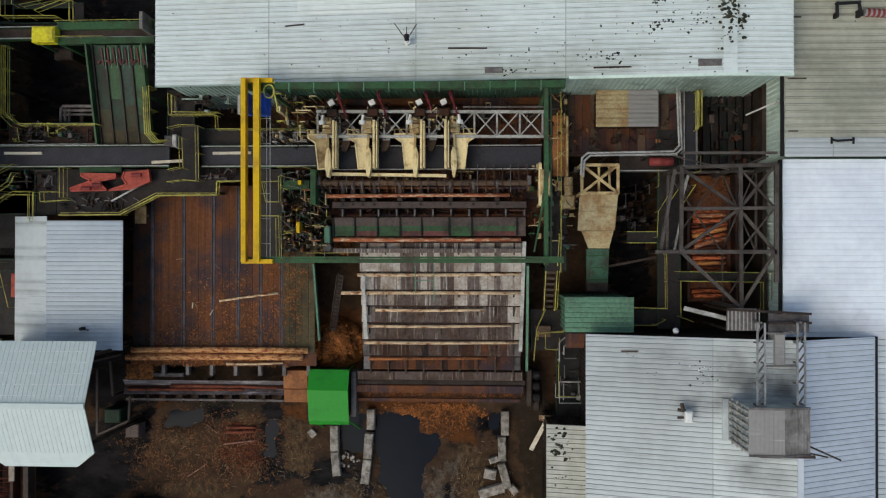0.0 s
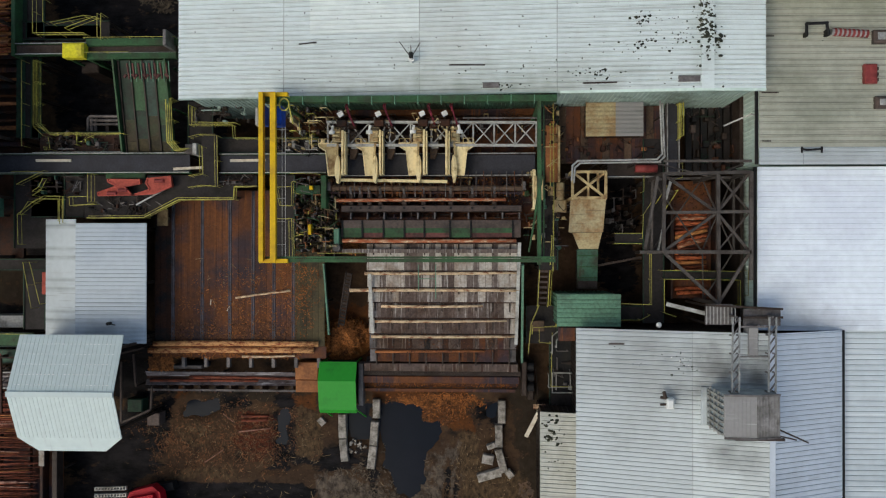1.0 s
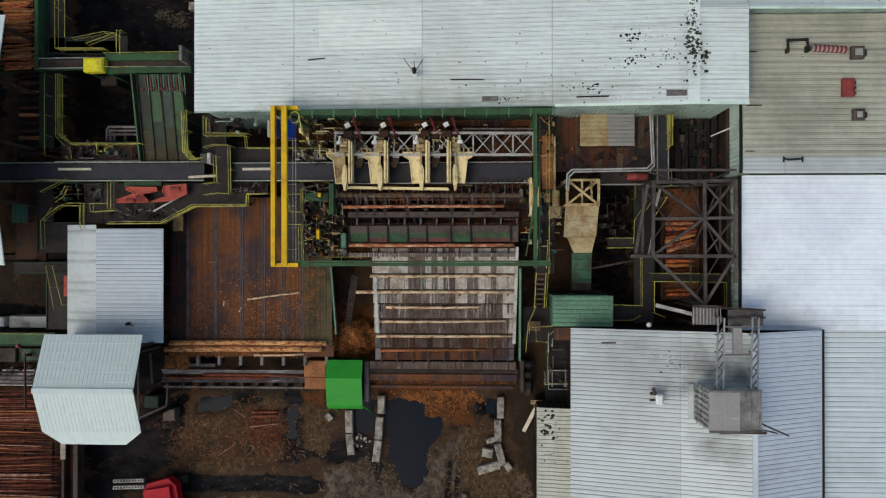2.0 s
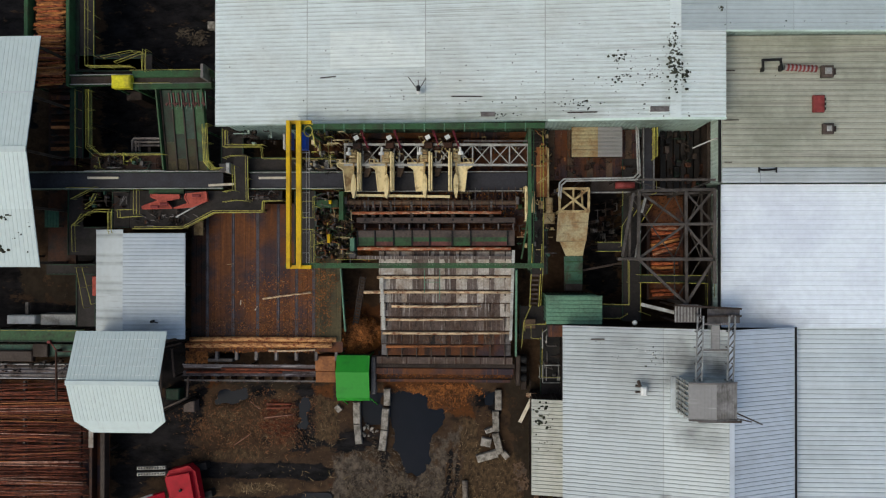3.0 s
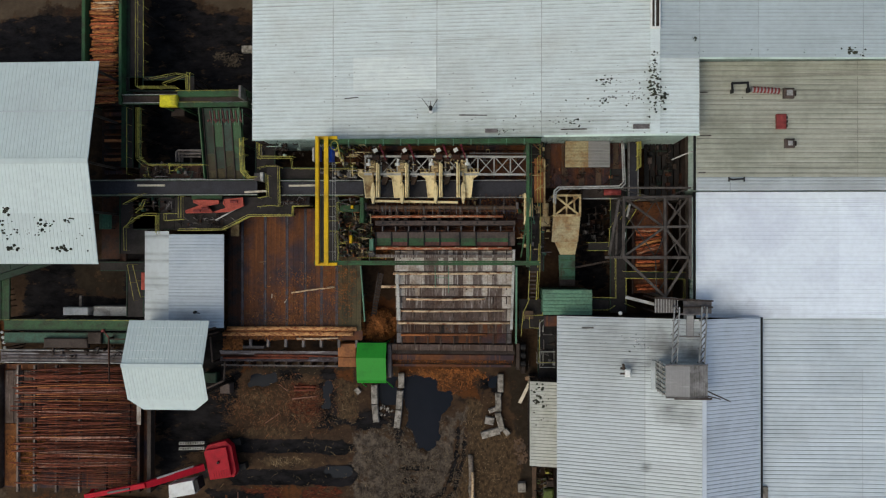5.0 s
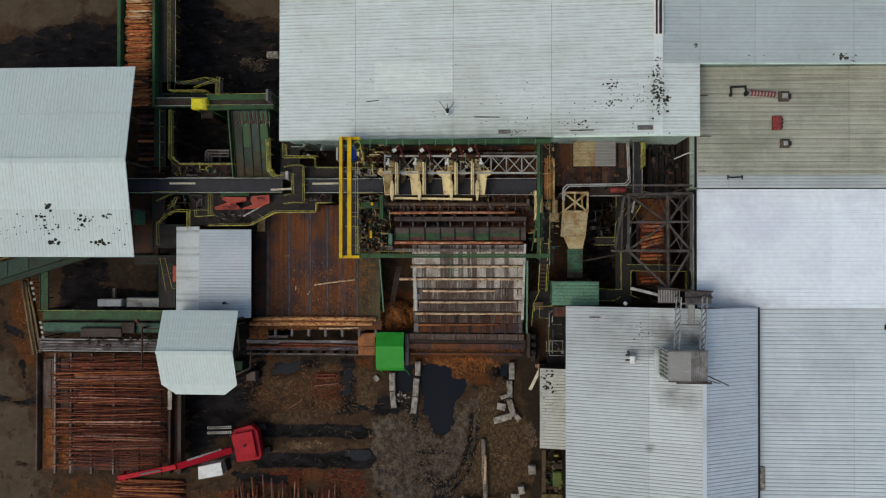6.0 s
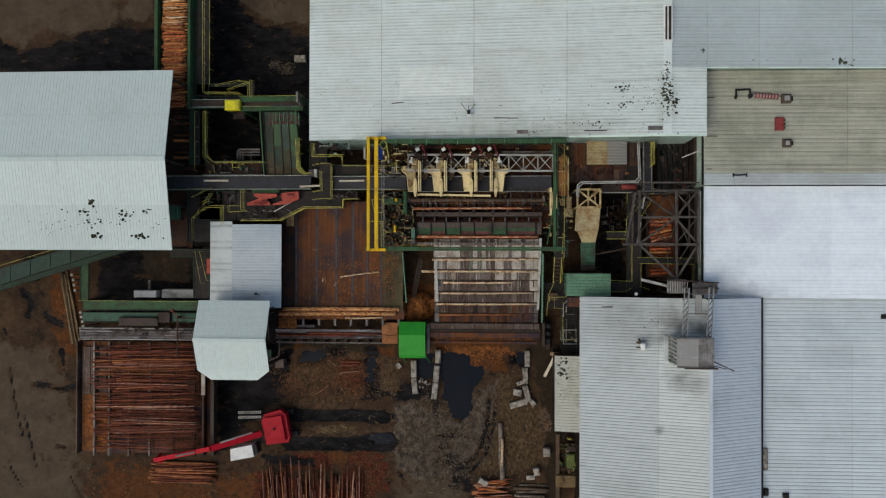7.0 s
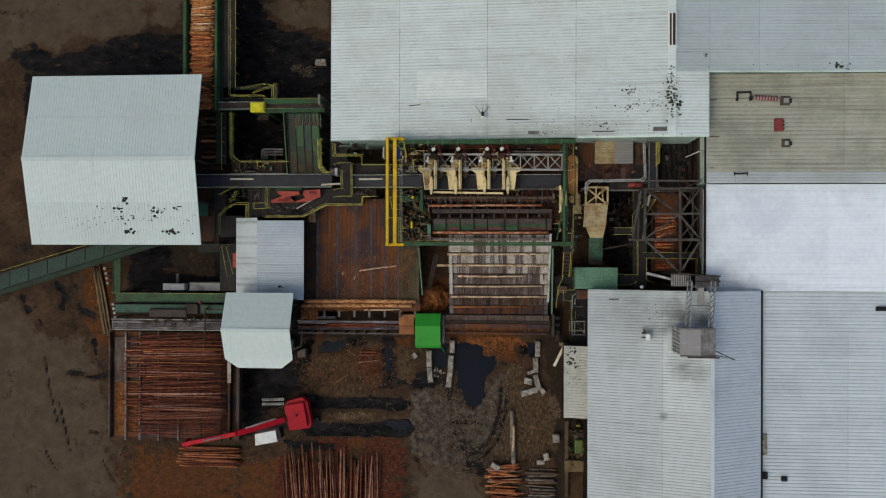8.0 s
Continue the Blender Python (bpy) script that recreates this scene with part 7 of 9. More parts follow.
# ---------------------------------------------------------------- green portal and yellow travelling crane
GZ1 = 11.1
portal = thing("crane_portal", (-5.15, 5.33, 0), "green steel portal frame carrying the travelling crane", "portal frame")
m = Mesh()
m.bar((-14.54, -0.41, GZ1), (4.72, -0.39, GZ1), 0.24, 0.6)
m.bar((-14.54, -0.21, GZ1 + 0.25), (4.72, -0.19, GZ1 + 0.25), 0.12, 0.2)
part("south_girder", m, GREEN, portal)
m = Mesh()
m.bar((-14.15, 10.09, GZ1), (4.82, 10.03, GZ1), 0.4, 0.6)
part("north_girder", m, GREEN, portal)
for k in range(12):
    m = Mesh()
    xa = -13.11 + k * 1.5
    m.bar((xa, 10.00 - 0.3, GZ1 + 0.1), (xa, 10.00 + 0.3, GZ1 + 0.1), 0.06, 0.5)
    part("stiffener", m, GREEN_L, portal)
m = Mesh()
m.bar((3.71, 9.92, GZ1 - 0.1), (3.71, -0.66, GZ1 - 0.1), 0.24, 0.5)
m.bar((4.02, 9.92, GZ1 - 0.25), (4.02, -0.4, GZ1 - 0.25), 0.07, 0.1)
part("east_girder", m, GREEN, portal)
for p in ((4.32, -0.39), (3.71, -0.39), (3.71, 9.75), (-13.11, 9.94), (-11.71, -0.41)):
    m = Mesh()
    m.bar((*p, -0.2), (*p, GZ1 - 0.2), 0.22)
    part("column", m, GREEN, portal)
m = Mesh()
m.bar((4.06, 5.25, 9.0), (3.37, 0.19, 5.5), 0.12)
m.bar((4.08, 6.85, 10.8), (3.43, 1.08, 7.5), 0.12)
part("brace", m, GREEN, portal)
crane = thing("travelling_crane", (-13.87, 5.01, 11.4), "yellow twin-beam travelling crane with blue hoist", "crane")
for a in (0, 1):
    m = Mesh()
    pa, pb = ((-13.41, 10.43), (-13.38, -0.47)) if a else ((-14.19, 10.43), (-14.16, -0.47))
    m.bar((*pa, 11.75), (*pb, 11.75), 0.22, 0.6)
    m.bar((*pa, 12.07), (*pb, 12.07), 0.36 if a else 0.28, 0.05)
    part("beam", m, YELLOW, crane)
for a in (141, 463):
    m = Mesh()
    pa, pb = ((-14.42, 10.38), (-12.55, 10.36)) if a == 141 else ((-14.39, -0.44), (-12.52, -0.44))
    m.bar((*pa, 11.5), (*pb, 11.5), 0.26, 0.34)
    part("end_carriage", m, YELLOW, crane)
m = Mesh()
m.box(-13.63, 8.46, -13.07, 9.70, 10.0, 11.2, 0.06)
m.box(-14.36, 8.47, -14.15, 9.71, 10.2, 11.2, 0.06)
part("hoist", m, BLUE, crane, "blue hoist box")
m = Mesh()
m.box(-14.77, 8.43, -14.56, 9.59, 10.4, 11.3, 0.05)
part("panel_box", m, STEEL_P, crane)
m = Mesh()
cxr, cyr = -12.80, 9.72
for k in range(12):
    a, b_ = 6.283 * k / 12, 6.283 * (k + 1) / 12
    m.bar((cxr + 0.32 * math.cos(a), cyr + 0.4 * math.sin(a), 11.5), (cxr + 0.32 * math.cos(b_), cyr + 0.4 * math.sin(b_), 11.5), 0.08)
m.bar((cxr + 0.3, cyr, 11.5), (cxr + 0.5, cyr - 1.2, 11.2), 0.08)
m.bar((cxr + 0.35, cyr + 0.5, 11.5), (cxr - 0.4, cyr + 0.7, 11.5), 0.08)
part("hose_reel", m, RAIL_Y, crane)
for a in (0, 1):
    m = Mesh()
    pa, pb = ((-12.96, 8.28), (-12.94, -0.34)) if a == 0 else ((-12.75, 8.28), (-12.73, -0.34))
    m.bar((*pa, 11.4), (*pb, 11.4), 0.035)
    part("cable", m, STEEL_P, crane)
for k in range(6):
    m = Mesh()
    yk = 8.12 - k * 1.5
    m.bar((-13.50, yk, 11.4), (-12.71, yk, 11.4), 0.035)
    part("cable_hanger", m, STEEL_P, crane)

# ---------------------------------------------------------------- eastern court
m = Mesh()
x0, y0, x1, y1 = 5.61, 6.60, 12.94, 9.54
court = thing("court_platform", ((x0 + x1) / 2, (y0 + y1) / 2, 0), "brown timber-decked platform in the court", "platform")
nb = 14
for i in range(nb):
    m = Mesh()
    m.box(x0 + (x1 - x0) * i / nb + 0.01, y0, x0 + (x1 - x0) * (i + 1) / nb - 0.01, y1 + 1.2, 4.3, 4.4)
    part("plank", m, RUST if i % 3 else PLANK, court)
legs_under(court, x0, y0, x1, y1, 4.3, STEEL_D, 4)
m = Mesh()
m.box(4.59, 5.18, 5.56, 9.24, 5.0, 5.3, 0.03)
solo("cover_sheet", m, BOXBR, (0, 0, 0), "weathered orange-tan cover sheet on the walkway", "sheet")
m = Mesh()
m.box(5.43, 5.13, 5.58, 9.11, 5.0, 5.8, 0.02)
solo("tan_board", m, TANP, (0, 0, 0), "upright tan board beside the walkway", "board")
m = Mesh()
m.box(3.68, 3.90, 4.42, 5.57, 3.6, 6.1, 0.1)
solo("gear_case", m, TANP, (0, 0, 0), "cream gear case at the turner's end", "gear case")
m = Mesh()
m.box(5.2, 2.99, 6.05, 3.9, 5.0, 5.6, 0.12)
m.tube((5.62, 3.9, 5.3), (5.62, 5.1, 5.3), 0.3, n=14)
m.box(4.75, 4.2, 5.2, 4.9, 5.0, 5.5, 0.08)
solo("gear_motor", m, TAN_R, (0, 0, 0), "dirty tan geared motor beside the walkway", "motor")

pipes = thing("pipe_run", (9.01, 6.39, 0), "pair of bent pale pipes on a steel rack", "pipes")
for k in range(2):
    pts = [(12.18, 10.49, 7.60), (12.32, 6.85, 7.60), (11.97, 6.50, 7.60), (6.60, 6.42, 7.60), (6.24, 6.10, 7.60), (6.17, 5.10, 7.60)]
    m = Mesh()
    m.pipe([(x + 0.16 * k, y - 0.16 * k, z) for x, y, z in pts], 0.065)
    part("pipe", m, STEEL_P, pipes)
for p in ([(12.46, 9.63, 7.60), (12.46, 7.14, 7.60), (10.49, 6.19, 7.60), (7.84, 6.20, 7.60)]):
    m = Mesh()
    m.bar((p[0], p[1], -0.2), (p[0], p[1], 7.55), 0.1)
    part("stand", m, STEEL_D, pipes)
x0, y0, x1, y1 = 13.32, 5.63, 13.98, 11.17
belt_conveyor(x0, x1, y0, y1, 5.0, "bluish belt conveyor running out of the hall", along="y", side=STEEL)
x0, y0, x1, y1 = 9.04, 5.64, 12.82, 6.49
belt_conveyor(x0, x1, y0, y1, 4.9, "dark cross conveyor in the court", side=STEEL, belt=STEEL_D)
m = Mesh()
m.tube((10.94, 6.12, 5.25), (12.48, 6.11, 5.25), 0.28, n=12)
solo("red_roller", m, RED_D, (0, 0, 0), "red steel roller on the cross conveyor", "roller", smooth=True)

# chip hopper with braced frame
hop = thing("chip_hopper", (7.68, 2.27, 0), "tan chip hopper with braced frame and green chute", "hopper")
f = [(6.27, 5.69), (8.55, 5.68), (8.54, 3.89), (6.27, 3.90)]
for i in range(4):
    m = Mesh()
    m.bar((*f[i], 7.3), (*f[(i + 1) % 4], 7.3), 0.18)
    part("frame_beam", m, TANP, hop)
    m = Mesh()
    m.bar((*f[i], -0.2), (*f[i], 7.3), 0.18)
    part("frame_post", m, TANP, hop)
for i in (0, 1):
    m = Mesh()
    m.bar((*f[i], 7.28 - 0.1 * i), (*f[i + 2], 7.28 - 0.1 * i), 0.16)
    part("cross_brace", m, TANP, hop)
m = Mesh()
m.bar((7.36, 5.64, 7.15), (7.36, 3.91, 7.15), 0.14)
m.bar((8.01, 5.64, 7.15), (8.15, 4.34, 6.5), 0.14)
part("strut", m, TANP, hop)
a = [(6.19, 3.83), (8.64, 3.83), (8.43, 1.54), (6.05, 1.54)]
c = [(6.71, 3.96), (8.65, 3.96), (8.42, 1.52), (6.56, 1.52)]
m = Mesh()
m.add([(*p, 6.8) for p in a] + [(*p, 5.0) for p in c], [(0, 3, 2, 1), (4, 5, 6, 7), (0, 1, 5, 4), (1, 2, 6, 5), (2, 3, 7, 6), (3, 0, 4, 7)])
part("bin", m, TAN_R, hop)
m = Mesh()
m.slab([(7.01, 0.39, 5.0), (8.35, 0.39, 5.0), (8.45, 1.52, 6.2), (6.41, 1.52, 6.2)], 0.3)
part("spout", m, TAN_R, hop)
m = Mesh()
m.slab([(7.06, -2.11, 3.4), (8.52, -2.11, 3.4), (8.36, 0.35, 4.9), (6.87, 0.35, 4.9)], 0.35)
part("chute", m, GREEN_D, hop, "dirty green sheet steel chute")
for k in range(3):
    m = Mesh()
    sk = (k + 0.5) / 3
    m.bar((6.9 + 0.16 * sk, 0.3 - 2.4 * sk, 4.93 - 1.5 * sk), (8.36 + 0.14 * sk, 0.3 - 2.4 * sk, 4.93 - 1.5 * sk), 0.06, 0.08)
    part("chute_rib", m, GREEN, hop)
m = Mesh()
m.box(7.06, -2.54, 8.52, -1.73, 2.6, 3.5, 0.05)
part("outlet", m, STEEL_D, hop)
m = Mesh()
m.box(7.34, -1.93, 7.65, -0.76, -0.2, 3.2)
part("chute_leg", m, STEEL_D, hop)
for k in range(5):
    m = Mesh()
    xx, yy = 9.26, 2.69
    m.bar((xx + 0.15 * k, yy - 0.5 * k, 3.0 + 0.3 * k), (xx + 0.5 + 0.15 * k, yy - 0.2 * k, 3.0), 0.06)
    part("hose", m, BLACK, hop)
m = Mesh()
m.bar((8.51, -0.84, 3.2), (11.92, -0.17, 3.4), 0.16, 0.2)
part("screw", m, STEEL_D, hop)
clutter(court, 40, 5.69, 6.75, 12.87, 8.97, 4.4, 4.9, (RUST, RUST_D, STEEL_D, BOXBR), 61, 0.35)
clutter(hop, 30, 9.69, 2.03, 11.84, 5.26, 0.0, 2.5, (STEEL_D, STEEL, RUST_D), 62, 0.4)

# lattice tower
TZ1 = 9.2
TOWER = mat("weathered_tower_steel", (0.080, 0.070, 0.062), 0.55, 0.0, (0.045, 0.036, 0.03), 0.5, 0.9, 6.0, 0.12, 0.15)
tower = thing("steel_tower", (16.18, 1.89, 0), "dark steel lattice tower over the log bin", "tower")
nodes = {"a": (12.10, 5.33), "b": (15.59, 5.31), "c": (17.75, 5.44), "d": (12.03, 2.77), "e": (15.59, 2.77), "f": (17.74, 2.83),
         "g": (12.03, 0.16), "h": (15.58, 0.16), "i": (17.74, 0.16), "j": (15.65, -3.27), "k": (17.73, -1.69), "l": (12.10, 6.22), "n": (17.88, 6.19)}
for p, q, w in (("a", "c", 0.22), ("d", "f", 0.2), ("g", "i", 0.24), ("a", "g", 0.22), ("b", "j", 0.22), ("c", "k", 0.24), ("l", "n", 0.16), ("a", "e", 0.18), ("e", "i", 0.18), ("c", "e", 0.18), ("e", "g", 0.18), ("g", "j", 0.2), ("j", "i", 0.2), ("f", "b", 0.12), ("h", "f", 0.1)):
    m = Mesh()
    dz = 0.0 if p in "adgbc" and q in "cfigjk" else -0.24
    m.bar((*nodes[p], TZ1 + dz), (*nodes[q], TZ1 + dz), w)
    part("beam" if dz == 0 else "brace", m, TOWER, tower)
for p in "abcghij":
    m = Mesh()
    m.bar((*nodes[p], -0.2), (*nodes[p], TZ1), 0.24)
    part("column", m, TOWER, tower)
for z in (5.5,):
    for p, q in (("a", "c"), ("g", "i"), ("a", "g"), ("c", "i")):
        m = Mesh()
        m.bar((*nodes[p], z), (*nodes[q], z), 0.16)
        part("low_beam", m, TOWER, tower)
for p, q, z in (("a", "h", 5.5), ("b", "g", 5.3), ("b", "i", 5.5), ("c", "h", 5.3), ("h", "j", 5.5), ("i", "j", 5.4), ("l", "b", 7.4), ("n", "b", 7.4)):
    m = Mesh()
    m.bar((*nodes[p], z), (*nodes[q], z), 0.09)
    part("low_brace", m, TOWER, tower)
m = Mesh()
m.bar((10.50, 0.15, TZ1 - 0.1), (*nodes["g"], TZ1 - 0.1), 0.2)
m.bar((11.69, 5.19, TZ1 - 0.1), (10.84, 0.36, TZ1 - 0.1), 0.2)
part("side_frame", m, TOWER, tower)
m = Mesh()
m.bar((12.60, 2.36, 7.0), (12.45, 0.09, 5.5), 0.12)
part("light_strut", m, STEEL_P, tower)
m = Mesh()
m.bar((13.03, 5.06, 7.0), (12.92, 3.87, 6.0), 0.18, 0.1)
part("light_strut", m, STEEL_P, tower)

# log bin below the tower
x0, y0, x1, y1 = 13.86, -3.20, 16.77, 5.35
lbin = thing("log_bin", ((x0 + x1) / 2, (y0 + y1) / 2, 0), "rusty steel log bin between side walls", "bin")
for xx in (x0 - 0.2, x1 + 0.05):
    m = Mesh()
    m.box(xx, y0, xx + 0.15, y1, -0.2, 4.3)
    part("side_wall", m, RUST_D, lbin)
m = Mesh()
m.box(x0, y0, x1, y1, 3.3, 3.4)
part("bed", m, RUST, lbin)
rnd = random.Random(21)
# straight logs at both ends, a few tilted ones between them and two at the mouth
rows_ = [(2.92, 2.93), (2.62, 2.66), (2.33, 2.30), (1.52, 2.05), (1.20, 1.78), (0.86, 1.44), (0.52, 1.10), (0.10, 0.14), (-0.24, -0.20), (-0.58, -0.56), (-0.95, -0.90), (-1.22, -1.24), (-2.52, -2.50), (-2.84, -2.80)]
for k, (ya, yb) in enumerate(rows_):
    r = rnd.uniform(0.13, 0.18)
    lift = 0.25 if k in (3, 4, 5, 6) else 0.05
    log((x0 + 0.22 + rnd.uniform(0, 0.2), ya, 3.4 + r + lift), (x1 - 0.25 - rnd.uniform(0, 0.2), yb, 3.4 + r + lift + 0.05), r, (LOG_B, LOG_S, LOG_B, LOG_B, LOG_F)[k % 5], "red-orange barked log in the steel bin", "logs in the bin", seed=60 + k)
for k, ya in enumerate((2.1, 1.85, 1.1, 0.4, -1.5, -1.8)):
    log((x0 + 0.25, ya, 3.52), (x1 - 0.3, ya + 0.1, 3.52), 0.1, LOG_R, "red-orange barked log in the steel bin", "logs in the bin", seed=80 + k)
chips("bark_litter", 700, x0, y1 - 3.4, x1, y1, lambda x, y: 3.42, "orange bark in the log bin", 0.04, CHIP_B, blob=False, seed=12)
# brown racks to the north of it
x0, y0, x1, y1 = 15.22, 5.99, 18.54, 11.22
rack = thing("timber_rack", ((x0 + x1) / 2, (y0 + y1) / 2, 0), "dark brown timber rack beneath the hall wall", "rack")
for i in range(7):
    m = Mesh()
    xx = x0 + (x1 - x0) * i / 6
    m.box(xx - 0.22, y0, xx + 0.22, y1, 3.0, 3.2)
    part("bearer", m, GRATE if i % 2 else BLACK, rack)
clutter(rack, 34, x0, y0 + 0.3, x1, y1 - 0.3, 3.2, 4.0, (STEEL_D, RUST_D, GREEN_K, BLACK, RUST, STEEL_M), 67, 0.5)
legs_under(rack, x0, y0, x1, y1, 3.0, STEEL_D, 4)
m = Mesh()
m.bar((16.71, 8.88, 6.8), (18.12, 9.44, 8.2), 0.1)
m.bar((18.12, 9.44, 8.2), (18.35, 9.34, 8.3), 0.1)
solo("bent_pole", m, STEEL_P, (0, 0, 0), "thin pale pole leaning on the wall", "pole")

# ---------------------------------------------------------------- on the workshop roof
cat = thing("roof_catwalk", (17.33, -3.93, 8.0), "steel catwalk over the workshop's edge", "catwalk")
m = Mesh()
m.box(14.65, -4.60, 16.45, -3.25, 9.5, 9.6)
part("grating", m, STEEL, cat)
for k in range(9):
    m = Mesh()
    xx = 14.70 + k * 0.23
    m.box(xx, -4.57, xx + 0.06, -3.31, 9.604, 9.65)
    part("bar", m, STEEL_P, cat)
m = Mesh()
m.box(16.98, -4.61, 19.35, -3.55, 9.9, 10.0)
part("platform", m, STEEL, cat)
m = Mesh()
m.bar((14.53, -3.29, 10.0), (19.49, -3.54, 10.0), 0.14)
m.bar((16.91, -4.07, 10.2), (19.41, -4.06, 10.2), 0.14)
part("edge_rail", m, STEEL_D, cat)
m = Mesh()
m.bar((12.31, -3.30, 8.8), (14.84, -3.91, 9.4), 0.26, 0.2)
part("white_beam", m, STEEL_P, cat, "pale angled beam")
for p in ((14.81, -4.55), (16.35, -4.54), (17.18, -4.49), (19.22, -4.48), (14.81, -3.39), (19.22, -3.67)):
    m = Mesh()
    m.bar((*p, 4.0), (*p, 9.6), 0.14)
    part("post", m, STEEL_D, cat)
cyc = thing("filter_house", (16.59, -9.98, 9.5), "grey ribbed filter house on the workshop roof", "filter house")
x0, y0, x1, y1 = 14.80, -11.26, 18.25, -8.54
xm = x0 + (x1 - x0) * 0.55
for u, v, zu, zv, sheet in ((x0, xm, 13.2, 13.35, DULL), (xm, x1, 13.35, 12.9, SOOTY)):
    m = Mesh()
    m.slab([(u, y0, zu), (v, y0, zv), (v, y1, zv), (u, y1, zu)], 0.1)
    roof_half = part("roof", m, sheet, cyc)
    for k in range(8):
        xr = u + (v - u) * (k + 0.5) / 8
        zr = zu + (zv - zu) * (k + 0.5) / 8
        m = Mesh()
        m.box(xr - 0.02, y0 + 0.02, xr + 0.02, y1 - 0.02, zr - 0.02, zr + 0.03)
        part("rib", m, sheet, roof_half)
    for ye in (y0 + 0.05, y1 - 0.05):
        m = Mesh()
        m.bar((u, ye, zu + 0.03), (v, ye, zv + 0.03), 0.12, 0.08)
        part("edge_trim", m, STEEL, roof_half)
m = Mesh()
m.box(x0 + 0.05, y0 + 0.05, x1 - 0.05, y1 - 0.05, 9.4, 12.8)
part("body", m, ROOF_G, cyc)
for k in range(7):
    m = Mesh()
    yy = y0 + 0.25 + k * (y1 - y0 - 0.5) / 6
    m.box(x0 - 0.12, yy - 0.06, x0 + 0.04, yy + 0.06, 9.4, 13.0)
    part("rib", m, STEEL_P, cyc)
for zz in (10.2, 11.1, 12.0):
    m = Mesh()
    m.box(x0 - 0.08, y0, x0 + 0.04, y1, zz, zz + 0.08)
    part("band", m, STEEL_P, cyc)
m = Mesh()
m.bar((x1, y0 + 0.5, 12.6), (20.30, -11.70, 12.0), 0.1)
m.bar((x1, y0 + 0.1, 12.6), (19.49, -11.49, 12.2), 0.08)
part("stay", m, STEEL_D, cyc)
m = Mesh()
m.box(14.32, -11.14, 14.68, -8.61, 9.4, 9.95, 0.04)
part("flashing", m, ROOF_G, cyc)
m = Mesh()
m.box(x0 + 0.9, y0 - 0.28, x1 + 0.5, y0 - 0.12, 12.2, 12.4, 0.02)
part("service_rail", m, STEEL_D, cyc, "dark rail along the filter house")
def ladder_truss(p0, p1, w, name_label):
    t = thing("lattice_mast", (p1[0], p1[1], p1[2] - 0.5), name_label, "lattice mast", "lattice masts on the workshop roof")
    p0, p1 = Vector(p0), Vector(p1)
    s = Vector((w / 2, 0, 0))
    for k in (-1, 1):
        m = Mesh()
        m.bar(p0 + s * k, p1 + s * k, 0.1)
        part("chord", m, STEEL_P, t)
    for i in range(8):
        a, b = p0.lerp(p1, i / 8), p0.lerp(p1, (i + 1) / 8)
        m = Mesh()
        m.bar(a - s, b + s, 0.08)
        part("lacing", m, STEEL, t)
        if i % 2 == 0:
            m = Mesh()
            m.bar(a - s - Vector((0, 0, 0.6)), a - s, 0.08)
            part("stub", m, STEEL, t)
            m = Mesh()
            m.bar(a + s - Vector((0, 0, 0.6)), a + s, 0.08)
            part("stub", m, STEEL, t)
    m = Mesh()
    m.bar(p1 - Vector((0, 0, 1.6)), p1, 0.14)
    part("foot", m, STEEL, t)
ladder_truss((15.59, -8.49, 12.8), (16.21, -4.01, 11.0), 0.42, "pale lattice mast running to the filter house")
ladder_truss((17.80, -8.46, 12.8), (18.50, -3.99, 11.0), 0.42, "pale lattice mast running to the filter house")
for p, q in (([(16.37, -4.58, 11.20), (18.20, -4.57, 11.20)]), ([(15.99, -6.39, 11.90), (17.99, -6.37, 11.90)])):
    m = Mesh()
    m.bar(p, q, 0.1)
    solo("tie_rod", m, STEEL, p, "thin steel tie between the lattice masts", "tie rod")
m = Mesh()
m.box(17.09, -6.60, 17.67, -4.68, 9.6, 10.8, 0.04)
solo("duct", m, DULL, (0, 0, 0), "grey sheet duct between the masts", "duct")
vent = thing("roof_fan", (12.27, -9.77, 9.3), "white roof fan with dark inlet pipes", "fan")
m = Mesh()
m.box(12.08, -10.08, 12.55, -9.41, 9.3, 10.1, 0.1)
part("casing", m, WHITE, vent)
m = Mesh()
m.tube((11.70, -9.36, 9.75), (12.17, -9.43, 9.75), 0.1)
m.tube((11.70, -9.84, 9.7), (12.17, -9.83, 9.7), 0.08)
m.tube((11.91, -8.97, 9.85), (12.01, -9.41, 9.85), 0.12)
part("pipe", m, STEEL_D, vent)
lamp = thing("yard_lamp", (12.03, -4.79, 7.5), "white globe lamp on the workshop's edge", "lamp")
bmx = bmesh.new()
bmesh.ops.create_icosphere(bmx, subdivisions=2, radius=0.2)
m = Mesh()
lx, ly = 11.95, -4.76
m.add([(v.co.x + lx, v.co.y + ly, v.co.z + 8.2) for v in bmx.verts], [tuple(v.index for v in f.verts) for f in bmx.faces])
bmx.free()
part("globe", m, WHITE, lamp, smooth=True)
m = Mesh()
m.bar((lx, ly - 0.4, 7.3), (lx, ly, 8.1), 0.06)
part("stem", m, STEEL_D, lamp)
m = Mesh()
m.bar((8.6, -6.05, work_z(8.6, 0) + 0.08), (9.6, -6.02, work_z(9.6, 0) + 0.08), 0.09, 0.05)
solo("old_lath", m, STEEL_D, (8.6, -6.05, work_z(8.6, 0) + 0.05), "dark old lath lying on the roof", "lath")
specks("roof_litter", 6, 14.4, -7.0, 0.9, 0.35, lambda x, y: work_z(x, y) + 0.05, "pale flecks of paint on the workshop roof", 0.06, WHITE)
